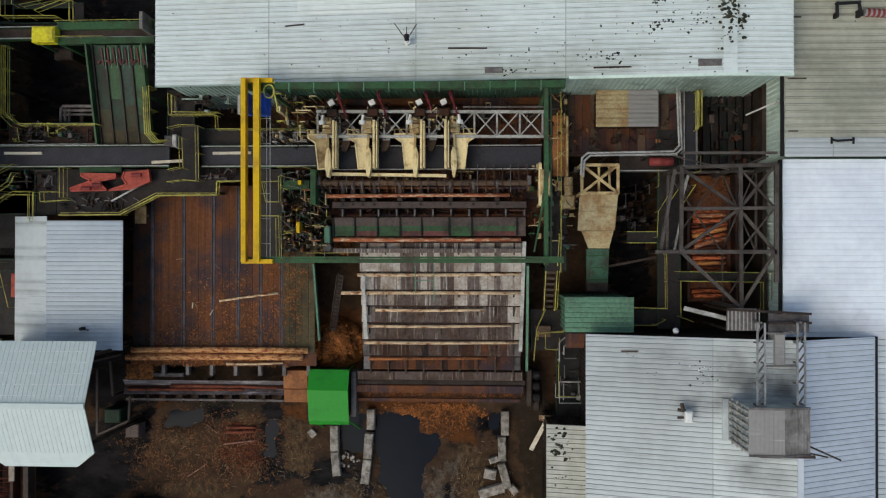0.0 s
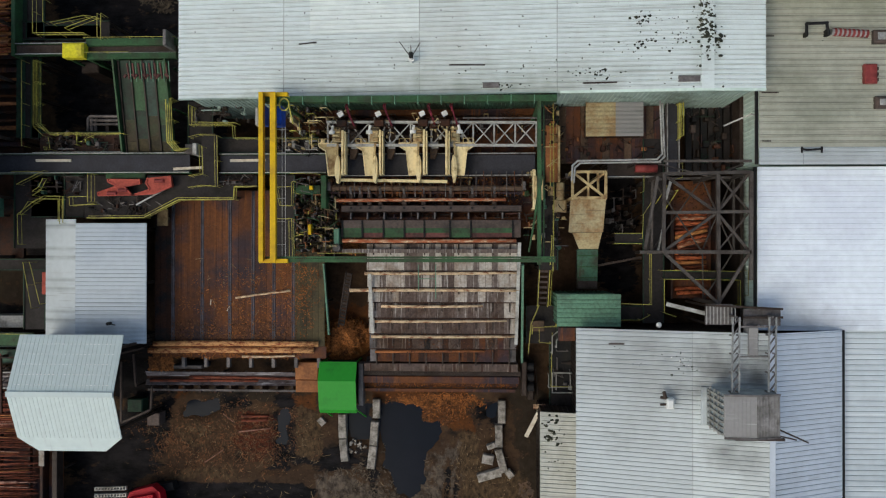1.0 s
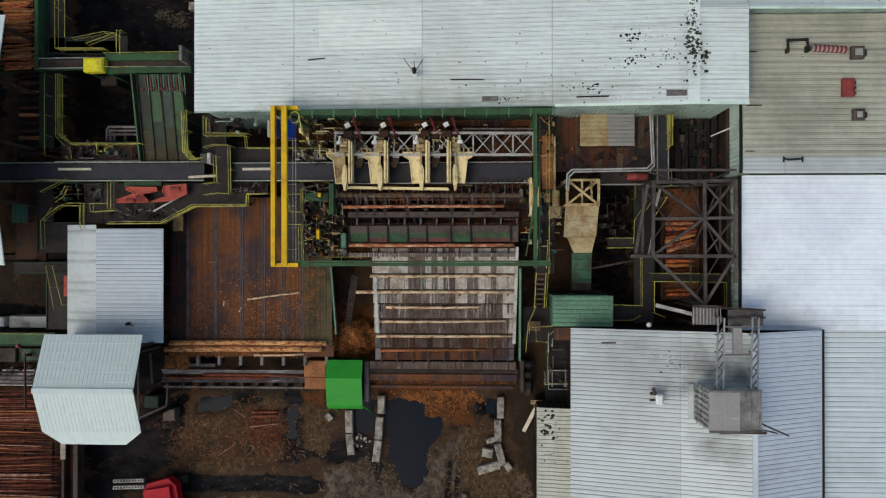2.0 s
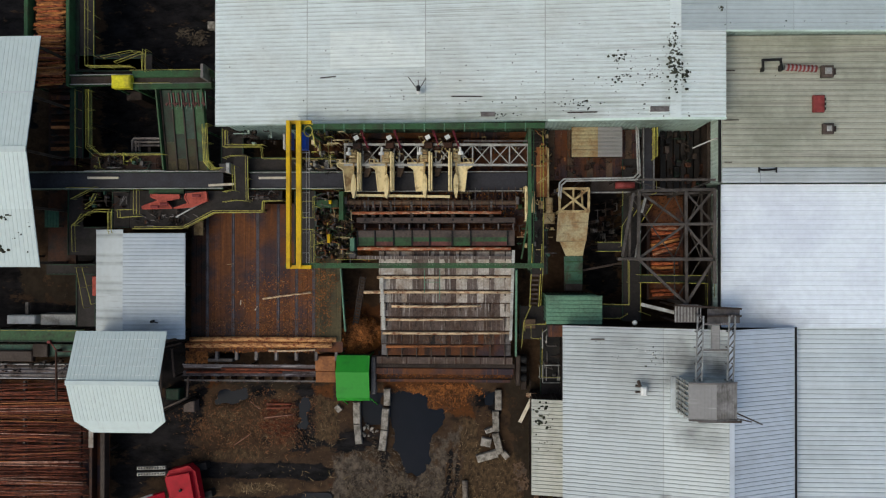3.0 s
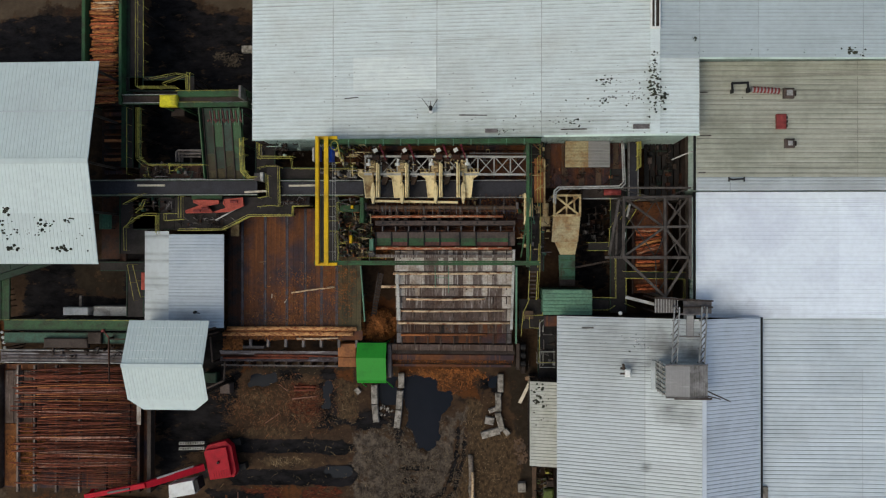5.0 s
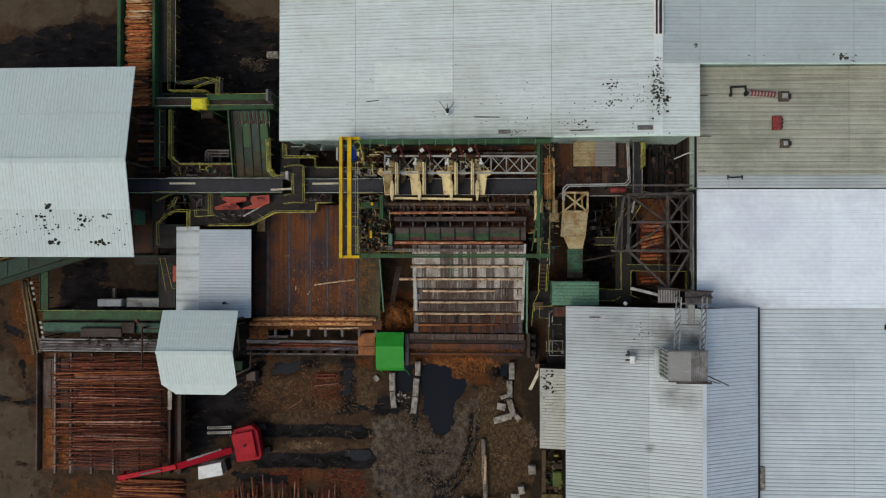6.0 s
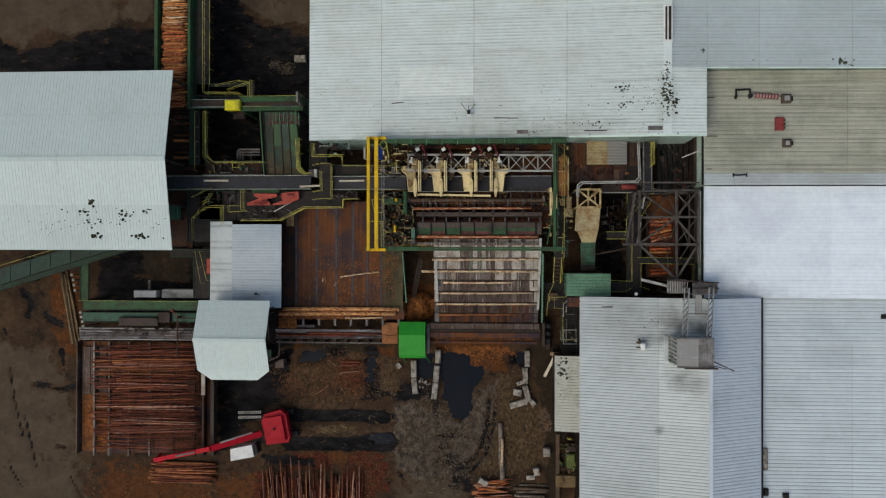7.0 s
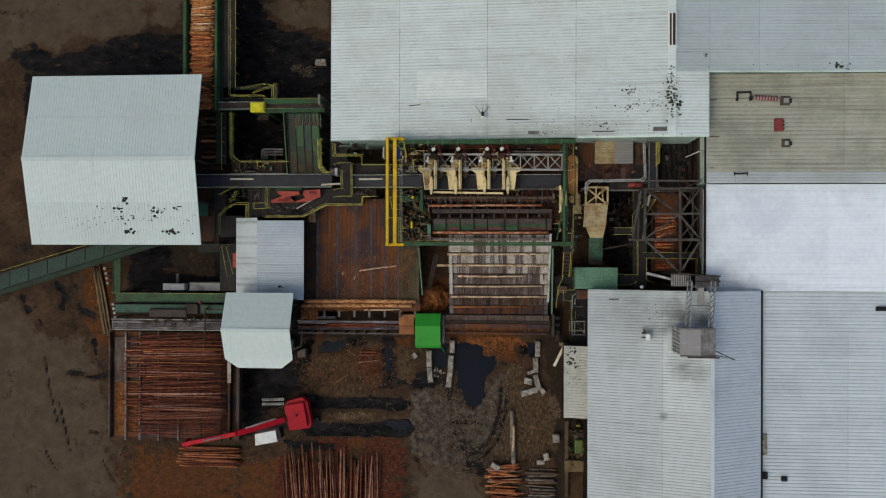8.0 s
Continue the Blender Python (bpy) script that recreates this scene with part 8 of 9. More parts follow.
specks("roof_litter", 18, 11.0, -6.9, 1.5, 0.45, lambda x, y: work_z(x, y) + 0.03, "dark moss specks on the workshop roof", 0.04)
specks("roof_litter", 14, 13.21, -7.20, 0.3, 0.4, lambda x, y: work_z(x, y) + 0.03, "dark moss specks on the workshop roof", 0.07)
specks("roof_litter", 30, 5.04, -12.54, 0.35, 0.7, lambda x, y: LZ(x, y) + 0.03, "dark moss patches on the lean-to roof", 0.13)
specks("roof_litter", 14, 5.41, -14.22, 0.6, 1.2, lambda x, y: LZ(x, y) + 0.03, "dark moss patches on the lean-to roof", 0.07)

# ---------------------------------------------------------------- on the hall roofs
mast = thing("antenna", (-4.54, 12.67, 10.6), "small white antenna with three dark stays", "antenna")
axx, ayy = -4.54, 12.67
m = Mesh()
m.tube((axx, ayy, 10.6), (axx, ayy, 11.5), 0.12)
m.tube((axx, ayy, 10.95), (axx, ayy, 11.25), 0.2)
part("mast", m, WHITE, mast)
for dx, dy in ((-0.75, 1.0), (0.6, 0.9), (0.0, 0.75)):
    m = Mesh()
    m.bar((axx, ayy, 11.5), (axx + dx, ayy + dy, 11.7), 0.05)
    part("arm", m, STEEL_D, mast)
m = Mesh()
m.tube((axx, ayy, 11.5), (axx, ayy + 0.3, 11.7), 0.14)
part("head", m, BLACK, mast)
hz = lambda x, y: hall_z(x, y) + 0.05
for cx_, cy_, sx_, sy_, n_, s_ in ((14.2, 15.5, 0.26, 0.9, 50, 0.13), (14.3, 14.3, 0.24, 0.8, 46, 0.17), (14.75, 13.7, 0.25, 0.6, 34, 0.12), (13.2, 13.9, 0.6, 0.5, 16, 0.07), (10.2, 15.0, 0.35, 0.22, 22, 0.10), (10.35, 13.5, 0.5, 0.2, 16, 0.10), (12.0, 14.0, 0.8, 0.4, 16, 0.08), (8.0, 13.6, 5.0, 2.0, 18, 0.05), (10.29, 13.34, 1.6, 0.35, 14, 0.07), (7.15, 11.64, 0.8, 0.25, 26, 0.09), (2.84, 11.61, 2.0, 0.3, 14, 0.06),
                                   (1.67, 10.87, 0.8, 0.12, 20, 0.07), (-0.19, 13.03, 5.0, 1.2, 18, 0.05), (10.95, 10.99, 2.5, 0.3, 16, 0.06), (-8.82, 13.47, 4.0, 1.5, 14, 0.04)):
    specks("roof_litter", n_, cx_, cy_, sx_, sy_, hz, "dark moss clumps on the zinc roof", s_)
for p, q in (([(-2.12, 12.37, 10.80), (0.22, 12.31, 10.80)]), ([(-12.15, 13.98, 10.30), (-10.96, 14.06, 10.30)]), ([(6.48, 10.99, 11.10), (8.66, 11.00, 11.10)])):
    m = Mesh()
    m.bar((p[0], p[1], hall_z(p[0], 0) + 0.09), (q[0], q[1], hall_z(q[0], 0) + 0.09), 0.085, 0.05)
    solo("old_lath", m, STEEL_D, (p[0], p[1], hall_z(p[0], 0) + 0.04), "dark old lath lying on the roof", "lath")
for a in range(2):
    x0, y0, x1, y1 = (12.47, 10.95, 13.83, 11.33) if a == 0 else (0.08, 10.81, 1.16, 11.16)
    m = Mesh()
    z = hall_z((x0 + x1) / 2, 0)
    m.box(x0, y0, x1, y1, z - 0.05, z + 0.14, 0.03)
    solo("roof_patch", m, STEEL, (x0, y0, z), "grey sheet patch on the zinc roof", "patch")
cl = thing("exhaust_pipe", (22.14, 14.79, 9.0), "black bent exhaust pipe on the tan roof", "pipe")
m = Mesh()
m.pipe([(21.24, 14.30, 9.50), (21.24, 15.10, 9.50), (22.53, 15.14, 9.50), (22.64, 14.40, 9.50)], 0.10)
part("bend", m, BLACK, cl)
m = Mesh()
m.box(21.22, 14.32, 21.39, 14.61, 8.9, 9.4)
m.box(22.56, 14.36, 22.78, 14.76, 8.9, 9.4)
part("stand", m, BLACK, cl)
hose = thing("flexible_hose", (24.10, 14.54, 9.0), "red and white ringed flexible hose", "hose")
ha, hb = Vector((22.93, 14.61, 9.25)), Vector((25.27, 14.47, 9.2))
for i in range(16):
    m = Mesh()
    m.tube(ha.lerp(hb, i / 16), ha.lerp(hb, (i + 1) / 16), 0.27 if i % 2 else 0.23, n=10)
    part("ring", m, RED_D if i % 2 else DULL, hose)
for a in range(2):
    x0, y0, x1, y1 = (25.68, 13.86, 26.57, 14.73) if a == 0 else (25.80, 9.57, 26.58, 10.38)
    v = thing("roof_vent", ((x0 + x1) / 2, (y0 + y1) / 2, 8.9), "square grey roof vent with dark hood", "vent", "vents on the tan roof")
    m = Mesh()
    m.box(x0, y0, x1, y1, 8.7, 9.3, 0.12)
    part("hood", m, STEEL_M, v)
    m = Mesh()
    m.box(x0 + 0.2, y0 + 0.2, x1 - 0.2, y1 - 0.2, 9.304, 9.36, 0.02)
    part("cap", m, STEEL_P, v)
    m = Mesh()
    m.box(x1 + 0.01, y0 + 0.2, x1 + 0.2, y1 - 0.2, 8.7, 9.1, 0.02)
    part("flap", m, STEEL_D, v)
m = Mesh()
m.box(25.08, 11.22, 25.9, 12.5, 8.7, 9.25, 0.06)
hatch = thing("roof_hatch", (25.5, 11.9, 8.7), "dull red roof hatch on the tan roof", "hatch")
part("lid", m, RED_D, hatch)
for yq in (11.5, 11.86, 12.22):
    m = Mesh()
    m.box(25.9, yq - 0.1, 26.05, yq + 0.1, 8.8, 9.1, 0.02)
    part("hinge", m, STEEL_D, hatch)
m = Mesh()
m.pipe([(21.06, 6.93, 9.20), (21.40, 6.87, 9.20), (22.30, 6.93, 9.20)], 0.07)
m.bar((21.09, 7.11, 9.05), (21.09, 6.71, 9.05), 0.1)
m.bar((22.38, 7.11, 9.05), (22.38, 6.70, 9.05), 0.1)
solo("bar_frame", m, BLACK, (0, 0, 8.9), "thin black bar frame on the roof", "frame")
# thin dark bars stand for dirt streaks at the tan roof's edge
for yy, ln_ in ((14.45, 0.8), (10.7, 1.1), (7.5, 0.6)):
    m = Mesh()
    m.bar((18.5, yy, 9.05), (18.5 + ln_, yy, 9.05), 0.07, 0.05)
    solo("old_lath", m, STEEL_D, (18.5, yy, 9.0), "thin dark bar standing for a dirt streak in the groove", "lath")
for a in range(3):
    x0, y0, x1, y1 = (24.13, -22.02, 24.82, -19.88) if a == 0 else (24.42, -24.53, 24.88, -23.84) if a == 1 else (26.30, -24.72, 26.86, -24.26)
    m = Mesh()
    m.box(x0, y0, x1, y1, 7.2, 7.8, 0.08)
    solo("roof_vent", m, CONC if a == 0 else BLACK, (x0, y0, 7.3), "low vent box on the grey roof", "vent", "vents on the grey roof")
m = Mesh()
m.box(35.78, -7.09, 37.07, -6.64, 7.0, 7.6, 0.05)
solo("roof_vent", m, BLACK, (0, 0, 7.0), "low dark vent box on the grey roof", "vent", "vents on the grey roof")
for cx_, cy_, sx_, sy_, n_, s_ in ((14.1, 16.4, 0.2, 0.5, 24, 0.12), (14.12, 15.46, 0.4, 1.0, 20, 0.07), (11.51, 15.0, 1.4, 0.6, 14, 0.06)):
    specks("roof_litter", n_, cx_, cy_, sx_, sy_, lambda x, y: hall_z(x, y) + 0.06, "black moss clumps along the hall's ridge", s_)
for cx_, cy_, sx_, sy_, n_, s_ in ((30.6, 17.5, 0.35, 0.15, 16, 0.14), (17.6, 18.5, 0.12, 0.08, 6, 0.11), (31.6, 17.3, 0.15, 0.25, 8, 0.09), (24.0, 17.4, 4.0, 0.3, 14, 0.05)):
    specks("roof_litter", n_, cx_, cy_, sx_, sy_, lambda x, y: EW(x, y) + 0.05, "dark moss clumps on the wing's roof", s_)
bz_ = lambda x, y: barn_z(x, y) + 0.02
for cx_, cy_, sx_, sy_, n_, s_ in ((-43.06, 3.37, 0.25, 0.2, 7, 0.16), (-39.08, 2.83, 0.4, 0.35, 14, 0.17), (-36.52, 3.30, 0.25, 0.15, 6, 0.17), (-42.48, 2.11, 0.35, 0.2, 9, 0.14), (-42.08, 0.91, 0.25, 0.2, 8, 0.2),
                                   (-37.74, 0.92, 0.7, 0.25, 12, 0.16), (-42.21, 4.32, 0.12, 0.3, 8, 0.2), (-41.37, 2.41, 3.0, 0.7, 45, 0.07), (-46.97, 1.81, 0.7, 0.8, 12, 0.07)):
    specks("roof_litter", n_, cx_, cy_, sx_, sy_, bz_, "black moss clumps on the barn roof", s_)

# ---------------------------------------------------------------- the yard: blocks, logs, loader
def block(p, q, w, h=0.55):
    m = Mesh()
    p, q = Vector((*p, 0)), Vector((*q, 0))
    d = (q - p).normalized()
    s = Vector((-d.y, d.x, 0)) * (w / 2)
    lo, hi = -0.15, h
    ring = [p - s, q - s, q + s, p + s]
    inner = [p - s * 0.86 + d * 0.05, q - s * 0.86 - d * 0.05, q + s * 0.86 - d * 0.05, p + s * 0.86 + d * 0.05]
    m.add([(v.x, v.y, lo) for v in ring] + [(v.x, v.y, hi - 0.05) for v in ring] + [(v.x, v.y, hi) for v in inner],
          [(3, 2, 1, 0), (8, 9, 10, 11)] + [f for k in range(4) for f in ((k, (k + 1) % 4, (k + 1) % 4 + 4, k + 4), (k + 4, (k + 1) % 4 + 4, (k + 1) % 4 + 8, k + 8))])
    c = (p + q) / 2
    return solo("concrete_block", m, CONC, (c.x, c.y, 0), "worn grey concrete block in the muddy yard", "concrete block", "concrete blocks in the yard")


for p, q, w in (((-10.91, -12.57), (-10.87, -14.43), 0.62), ((-10.87, -14.51), (-10.70, -16.24), 0.60), ((-8.21, -11.34), (-8.21, -12.83), 0.58), ((-8.33, -13.12), (-8.46, -14.93), 0.62),
                ((-8.46, -15.01), (-8.66, -16.79), 0.62), ((1.58, -11.36), (1.58, -13.12), 0.58), ((1.34, -13.24), (1.38, -15.00), 0.58), ((1.30, -15.17), (1.79, -16.95), 0.6),
                ((0.07, -15.88), (0.93, -16.03), 0.7), ((-0.29, -17.44), (1.50, -16.92), 0.65), ((0.44, -15.05), (1.09, -14.80), 0.4), ((1.99, -16.83), (2.40, -17.31), 0.5)):
    block(p, q, w)
rnd = random.Random(8)
for i in range(16):
    x, y = -9.77, -15.18
    x, y, r = x + rnd.uniform(-0.7, 0.7), y + rnd.uniform(-0.6, 0.6), rnd.uniform(0.08, 0.2)
    block((x, y), (x + r, y + rnd.uniform(-r, r)), r * 1.4, 0.2)
for (p, q, w, h) in (((2.27, -24.60), (2.91, -24.46), 0.8, 0.7), ((1.51, -25.25), (2.41, -25.16), 0.5, 0.5), ((-3.65, -25.56), (-2.75, -26.05), 0.6, 0.6), ((3.29, -22.39), (4.06, -22.37), 0.9, 0.8), ((-12.79, -12.97), (-12.39, -13.43), 0.5, 0.3)):
    block(p, q, w, h)
m = Mesh()
m.bar((3.47, -14.21, 0.15), (4.40, -11.91, 1.6), 0.3, 0.08)
solo("leaning_plank", m, BOARD, (3.47, -14.21, 0), "pale plank leaning beside the lean-to", "plank")
xx, yy = 4.36, -11.52
bundle = thing("offcut_bundle", (xx, yy, 0), "bundle of pale offcuts on a post", "offcuts")
for k in range(4):
    m = Mesh()
    m.bar((xx - 0.45, yy - 0.12 + 0.09 * k, 2.1), (xx + 0.45, yy - 0.16 + 0.12 * k, 2.1 + 0.03 * k), 0.06)
    part("offcut", m, LOG_Y, bundle)
m = Mesh()
m.bar((xx, yy, -0.2), (xx, yy, 2.1), 0.12)
part("post", m, LOG_Y, bundle)
log((-1.15, -21.0, 0.62), (-1.2, -23.9, 0.66), 0.15, LOG_Y, "split pale log lying on a thick one", "logs in the yard", seed=89)
log((-1.34, -19.37, 0.25), (-1.33, -22.48, 0.25), 0.26, GREYLOG, "thick weathered log lying in the yard", "logs in the yard", seed=90)
log((-1.27, -22.48, 0.28), (-1.13, -25.53, 0.28), 0.32, GREYLOG, "thick grey log lying in the yard", "logs in the yard", seed=91)
log((-19.24, -14.11, 0.12), (-16.69, -13.79, 0.12), 0.06, LOG_P, "thin pale stem in the mud", "logs in the yard", seed=92)
log((-19.03, -13.19, 0.12), (-16.91, -13.08, 0.12), 0.14, LOG_R, "brown stem half sunk in mud", "logs in the yard", seed=93)
log((-19.03, -12.85, 0.12), (-16.82, -12.83, 0.12), 0.12, LOG_R, "brown stem half sunk in mud", "logs in the yard", seed=94)
log((-22.00, -16.57, 0.08), (-20.47, -15.51, 0.08), 0.04, LOG_P, "thin pale stem in the mud", "logs in the yard", seed=95)
log((-19.67, -13.32, 0.08), (-20.52, -12.66, 0.08), 0.04, LOG_P, "thin pale stem in the mud", "logs in the yard", seed=96)
gz = lambda x, y: ground_height(x, y)
chips("clods", 5200, -13.6, -28.0, -1.6, -15.0, gz, "pale clods of drying mud", 0.07, CLOD, seed=29)
chips("straw_litter", 1000, -4.2, -25.4, 3.9, -13.2, gz, "pale straw and splinters in the mud", 0.036, STRAW_L, seed=30, long=1.9)
chips("bark_litter", 1800, -8.4, -13.4, 0.4, -10.6, gz, "orange bark spread over the yard's edge", 0.05, seed=21)
chips("bark_litter", 1500, -8.4, -13.8, 0.4, -10.6, gz, "brown bark spread over the yard's edge", 0.05, CHIP_B, seed=28)
chips("bark_litter", 1800, -8.95, -12.17, 1.02, -10.91, gz, "orange bark below the conveyor", 0.07, seed=22)
chips("bark_litter", 5200, -28.56, -18.2, -12.30, -11.0, gz, "brown bark and straw trodden into the mud", 0.045, CHIP_B, seed=23)
chips("straw_litter", 1300, -27.0, -18.1, -11.6, -11.0, gz, "pale straw and splinters in the mud", 0.036, STRAW_L, seed=43, long=1.9)
chips("straw_litter", 900, -32.33, -30.52, 4.76, -14.17, gz, "pale straw and splinters in the mud", 0.05, STRAW, seed=44, long=2.2)
chips("straw_litter", 160, -22.4, -21.0, -17.2, -19.8, gz, "pale straw between the wheel tracks", 0.06, STRAW_L, seed=45, long=1.8)
chips("bark_litter", 900, -27.68, -17.97, -13.99, -13.55, gz, "brown bark and straw trodden into the mud", 0.05, CHIP_B, seed=24, long=2.0)
chips("bark_litter", 2600, -50.24, -30.23, -26.0, -23.86, gz, "orange-brown bark beside the log piles", 0.05, CHIP_B, seed=26)
chips("bark_litter", 1500, -18.6, -28.5, -13.3, -22.6, gz, "red-brown bark in the mud", 0.05, CHIP_B, seed=27)

# log table to the west
x0, y0, x1, y1 = -47.87, -22.80, -32.39, -10.56
table2 = thing("log_table", ((x0 + x1) / 2, (y0 + y1) / 2, 0), "long steel log table with rusty skids", "log table")
for xx in (-45.88, -44.20, -41.98, -39.64, -36.98, -34.66):
    m = Mesh()
    m.box(xx - 0.09, y0 - 0.2, xx + 0.09, y1, 2.6, 3.0)
    part("skid", m, STREAKED if xx < -39 else RUST_D, table2)
for a, c, mt in ((x0, x0 + 0.16, FEED_D), (-33.75, -33.5, RUST_D), (x1 - 0.4, x1, STEEL_D)):
    m = Mesh()
    m.box(a, y0, c, y1, 2.2, 3.1, 0.03)
    part("side_beam", m, mt, table2)
m = Mesh()
m.box(x0, y0, x1, y1, 2.1, 2.2)
part("bed", m, RUST, table2)
m = Mesh()
m.box(-33.78, -16.2, -33.35, -13.4, 3.12, 3.2, 0.02)
part("worn_plate", m, PALE_ST, table2, "pale worn plate")
ym_ = y0 + (y1 - y0) * 0.52
for i in range(3):
    m = Mesh()
    m.box(x0 + 0.4 + 0.95 * i, ym_ + 0.05, x0 + 1.3 + 0.95 * i, y1 - 0.6, 2.25, 2.5, 0.02)
    part("worn_plate", m, FEED_D, table2)
m = Mesh()
m.box(x0 + 0.35, y0 + 0.2, x0 + 3.4, ym_, 2.22, 2.42, 0.03)
part("bark_bed", m, TRODDEN, table2, "brown bark trodden onto the bed")
legs_under(table2, x0, y0, x1, y1, 2.1, STEEL_D, 5)
rnd = random.Random(77)
lx0, lx1 = -44.17, -33.66
yy, k = y1 - 0.3, 0
deep = Mesh()
while yy > y0 + 0.4:
    r = rnd.uniform(0.045, 0.085)
    a = lx0 + rnd.choice((0, 0.0, 0.6, 1.0, -1.2, -1.6, -2.1)) + rnd.uniform(-0.4, 0.4)
    b = lx1 - rnd.uniform(0, 1.0)
    t = rnd.uniform(-0.14, 0.14) + (0.24 if k % 5 == 2 else 0)
    if rnd.random() < (0.97 if yy > y0 + 2.2 else 0.6):
        log((a, yy - t, 3.0 + r), (b, yy + t, 3.0 + r), r, (LOG_R, LOG_R, LOG_R, LOG_P)[k % 4], "long red-brown barked log on the log table", "logs on the log table", 0.75, 0.14, 100 + k, deep if k % 2 else None)
    yy -= 2 * r * rnd.uniform(0.8, 1.12)
    k += 1
for i in range(70):
    r = rnd.uniform(0.04, 0.075)
    yq = rnd.uniform(y0 + 2.4, y1 - 0.8)
    a = lx0 + rnd.choice((-1.8, 0, 0.4, 1.2)) + rnd.uniform(0, 0.6)
    b = lx1 - rnd.choice((0.2, 0.6, 1.5, 4.5)) - rnd.uniform(0, 0.5)
    log((a, yq - rnd.uniform(-0.1, 0.3), 3.19 + r), (b, yq + rnd.uniform(-0.1, 0.35), 3.19 + r), r, (LOG_R, LOG_P, LOG_R, LOG_R, LOG_R, LOG_O)[i % 6], "long red-brown barked log on the log table", "logs on the log table", 0.75, 0.12, 180 + i)
tagged(mesh_object("table_logs", deep, LOG_R, smooth=True), "red-brown barked logs lying deeper on the log table", "logs", kind="stuff")
chips("bark_litter", 2600, x0 + 0.3, y0, x0 + 5, y0 + 7.5, lambda x, y: 2.43, "orange bark on the log table's bed", 0.08, seed=31)
# small stack under the grab
x0, y0, x1, y1 = -40.90, -26.61, -32.97, -24.05
for i in range(26):
    r = rnd.uniform(0.08, 0.14)
    yq = y0 + (y1 - y0) * (i % 15) / 15
    zz = 0.15 + r + 0.2 * (i // 15)
    log((x0 + rnd.uniform(0, 1.2), yq + rnd.uniform(-0.1, 0.1), zz), (x1 - rnd.uniform(0, 0.8), yq + rnd.uniform(-0.2, 0.3), zz), r, LOG_R if i % 2 else LOG_O, "barked log in a low stack on the ground", "logs in the low stack", 0.85, 0.08, 200 + i)
# large stack
x0, y0, x1, y1 = -27.24, -38.08, -16.55, -25.37
deep = Mesh()
for i in range(108):
    lay = i // 36
    r = rnd.uniform(0.05, 0.095)
    s_ = ((i % 36) + rnd.uniform(0, 0.7)) / 36
    xq = x0 + 0.5 + (x1 - x0 - 0.9) * s_
    top = y1 + 1.1 - 0.9 * abs(s_ - 0.3) + rnd.choice((-2.6, -1.4, -0.5, 0, 0.3, 0.6)) + rnd.uniform(-0.6, 0.5) - (1.2, 1.0, 0)[lay]
    fan = (s_ - 0.72) * -1.6 + rnd.uniform(-0.35, 0.35)
    log((xq - fan, top, 0.1 + r + lay * 0.17), (xq + rnd.uniform(-0.3, 0.3), y0, 0.1 + r + lay * 0.19), r, (LOG_P, LOG_R, LOG_P, LOG_O, LOG_P)[i % 5], "pinkish-brown barked log in a large stack", "logs in the large stack", 0.8, 0.14, 230 + i, deep if i < 72 else None)
tagged(mesh_object("stacked_logs", deep, LOG_R, smooth=True), "red-brown barked logs lying deeper in the large stack", "logs", kind="stuff")
# stack by the workshop
deep = Mesh()
for i in range(64):
    r = rnd.uniform(0.08, 0.16)
    if i < 42:
        xa, ya, xb, yb = -4.56, -34.38, -0.53, -25.81
        yq = yb - (yb - ya) * (i % 26) / 26
        log((xa + rnd.uniform(0, 1.0), yq + rnd.uniform(-0.5, 0.3), 0.1 + r + 0.2 * (i // 26)), (xb + rnd.uniform(-0.6, 0.6), yq + rnd.uniform(-0.4, 0.7), 0.15 + r + 0.2 * (i // 26)), r, (LOG_O, LOG_R, LOG_P, LOG_B, LOG_S)[i % 5], "orange barked log in a loose stack", "logs in the loose stack", 0.85, 0.08, 300 + i, deep if i < 20 else None)
    else:
        xa, ya, xb, yb = -0.04, -34.25, 3.77, -26.10
        yq = yb - (yb - ya) * (i - 42) / 22
        log((xa + rnd.uniform(0, 0.8), yq, 0.1 + r), (xb + rnd.uniform(-0.6, 0.3), yq + rnd.uniform(-0.2, 0.2), 0.1 + r), r * 1.25, (GREYLOG, PLANK, GREYLOG)[i % 3], "grey weathered log in a loose stack", "logs in the loose stack", 0.9, 0.05, 300 + i)
tagged(mesh_object("stacked_logs", deep, LOG_O, smooth=True), "orange barked logs lying deeper in the loose stack", "logs", kind="stuff")
# green machine by the workshop wall
gm = thing("green_machine", (5.94, -23.78, 0), "green pump machine beside the workshop wall", "machine")
m = Mesh()
m.box(5.75, -23.9, 6.7, -22.3, -0.1, 1.5, 0.15)
part("body", m, OLIVE, gm)
m = Mesh()
m.box(6.02, -22.13, 6.78, -21.45, -0.1, 1.3, 0.1)
part("engine", m, STEEL_D, gm)
for k in range(4):
    m = Mesh()
    xk, yk = 5.54, -21.68
    m.bar((xk, yk - 0.5 * k, 0.2), (xk + 0.4, yk - 0.4 * k + 0.6, 1.9), 0.06)
    part("pipe", m, STEEL, gm)
m = Mesh()
m.box(4.68, -26.11, 6.98, -24.82, -0.1, 0.8, 0.04)
solo("timber_step", m, STRAW, (0, 0, 0), "brown timber platform beside the workshop", "platform")
m = Mesh()
m.box(4.70, -29.07, 5.10, -20.39, -0.1, 0.5, 0.03)
solo("kerb_beam", m, PLANK, (0, 0, 0), "dark timber beam along the workshop wall", "beam")

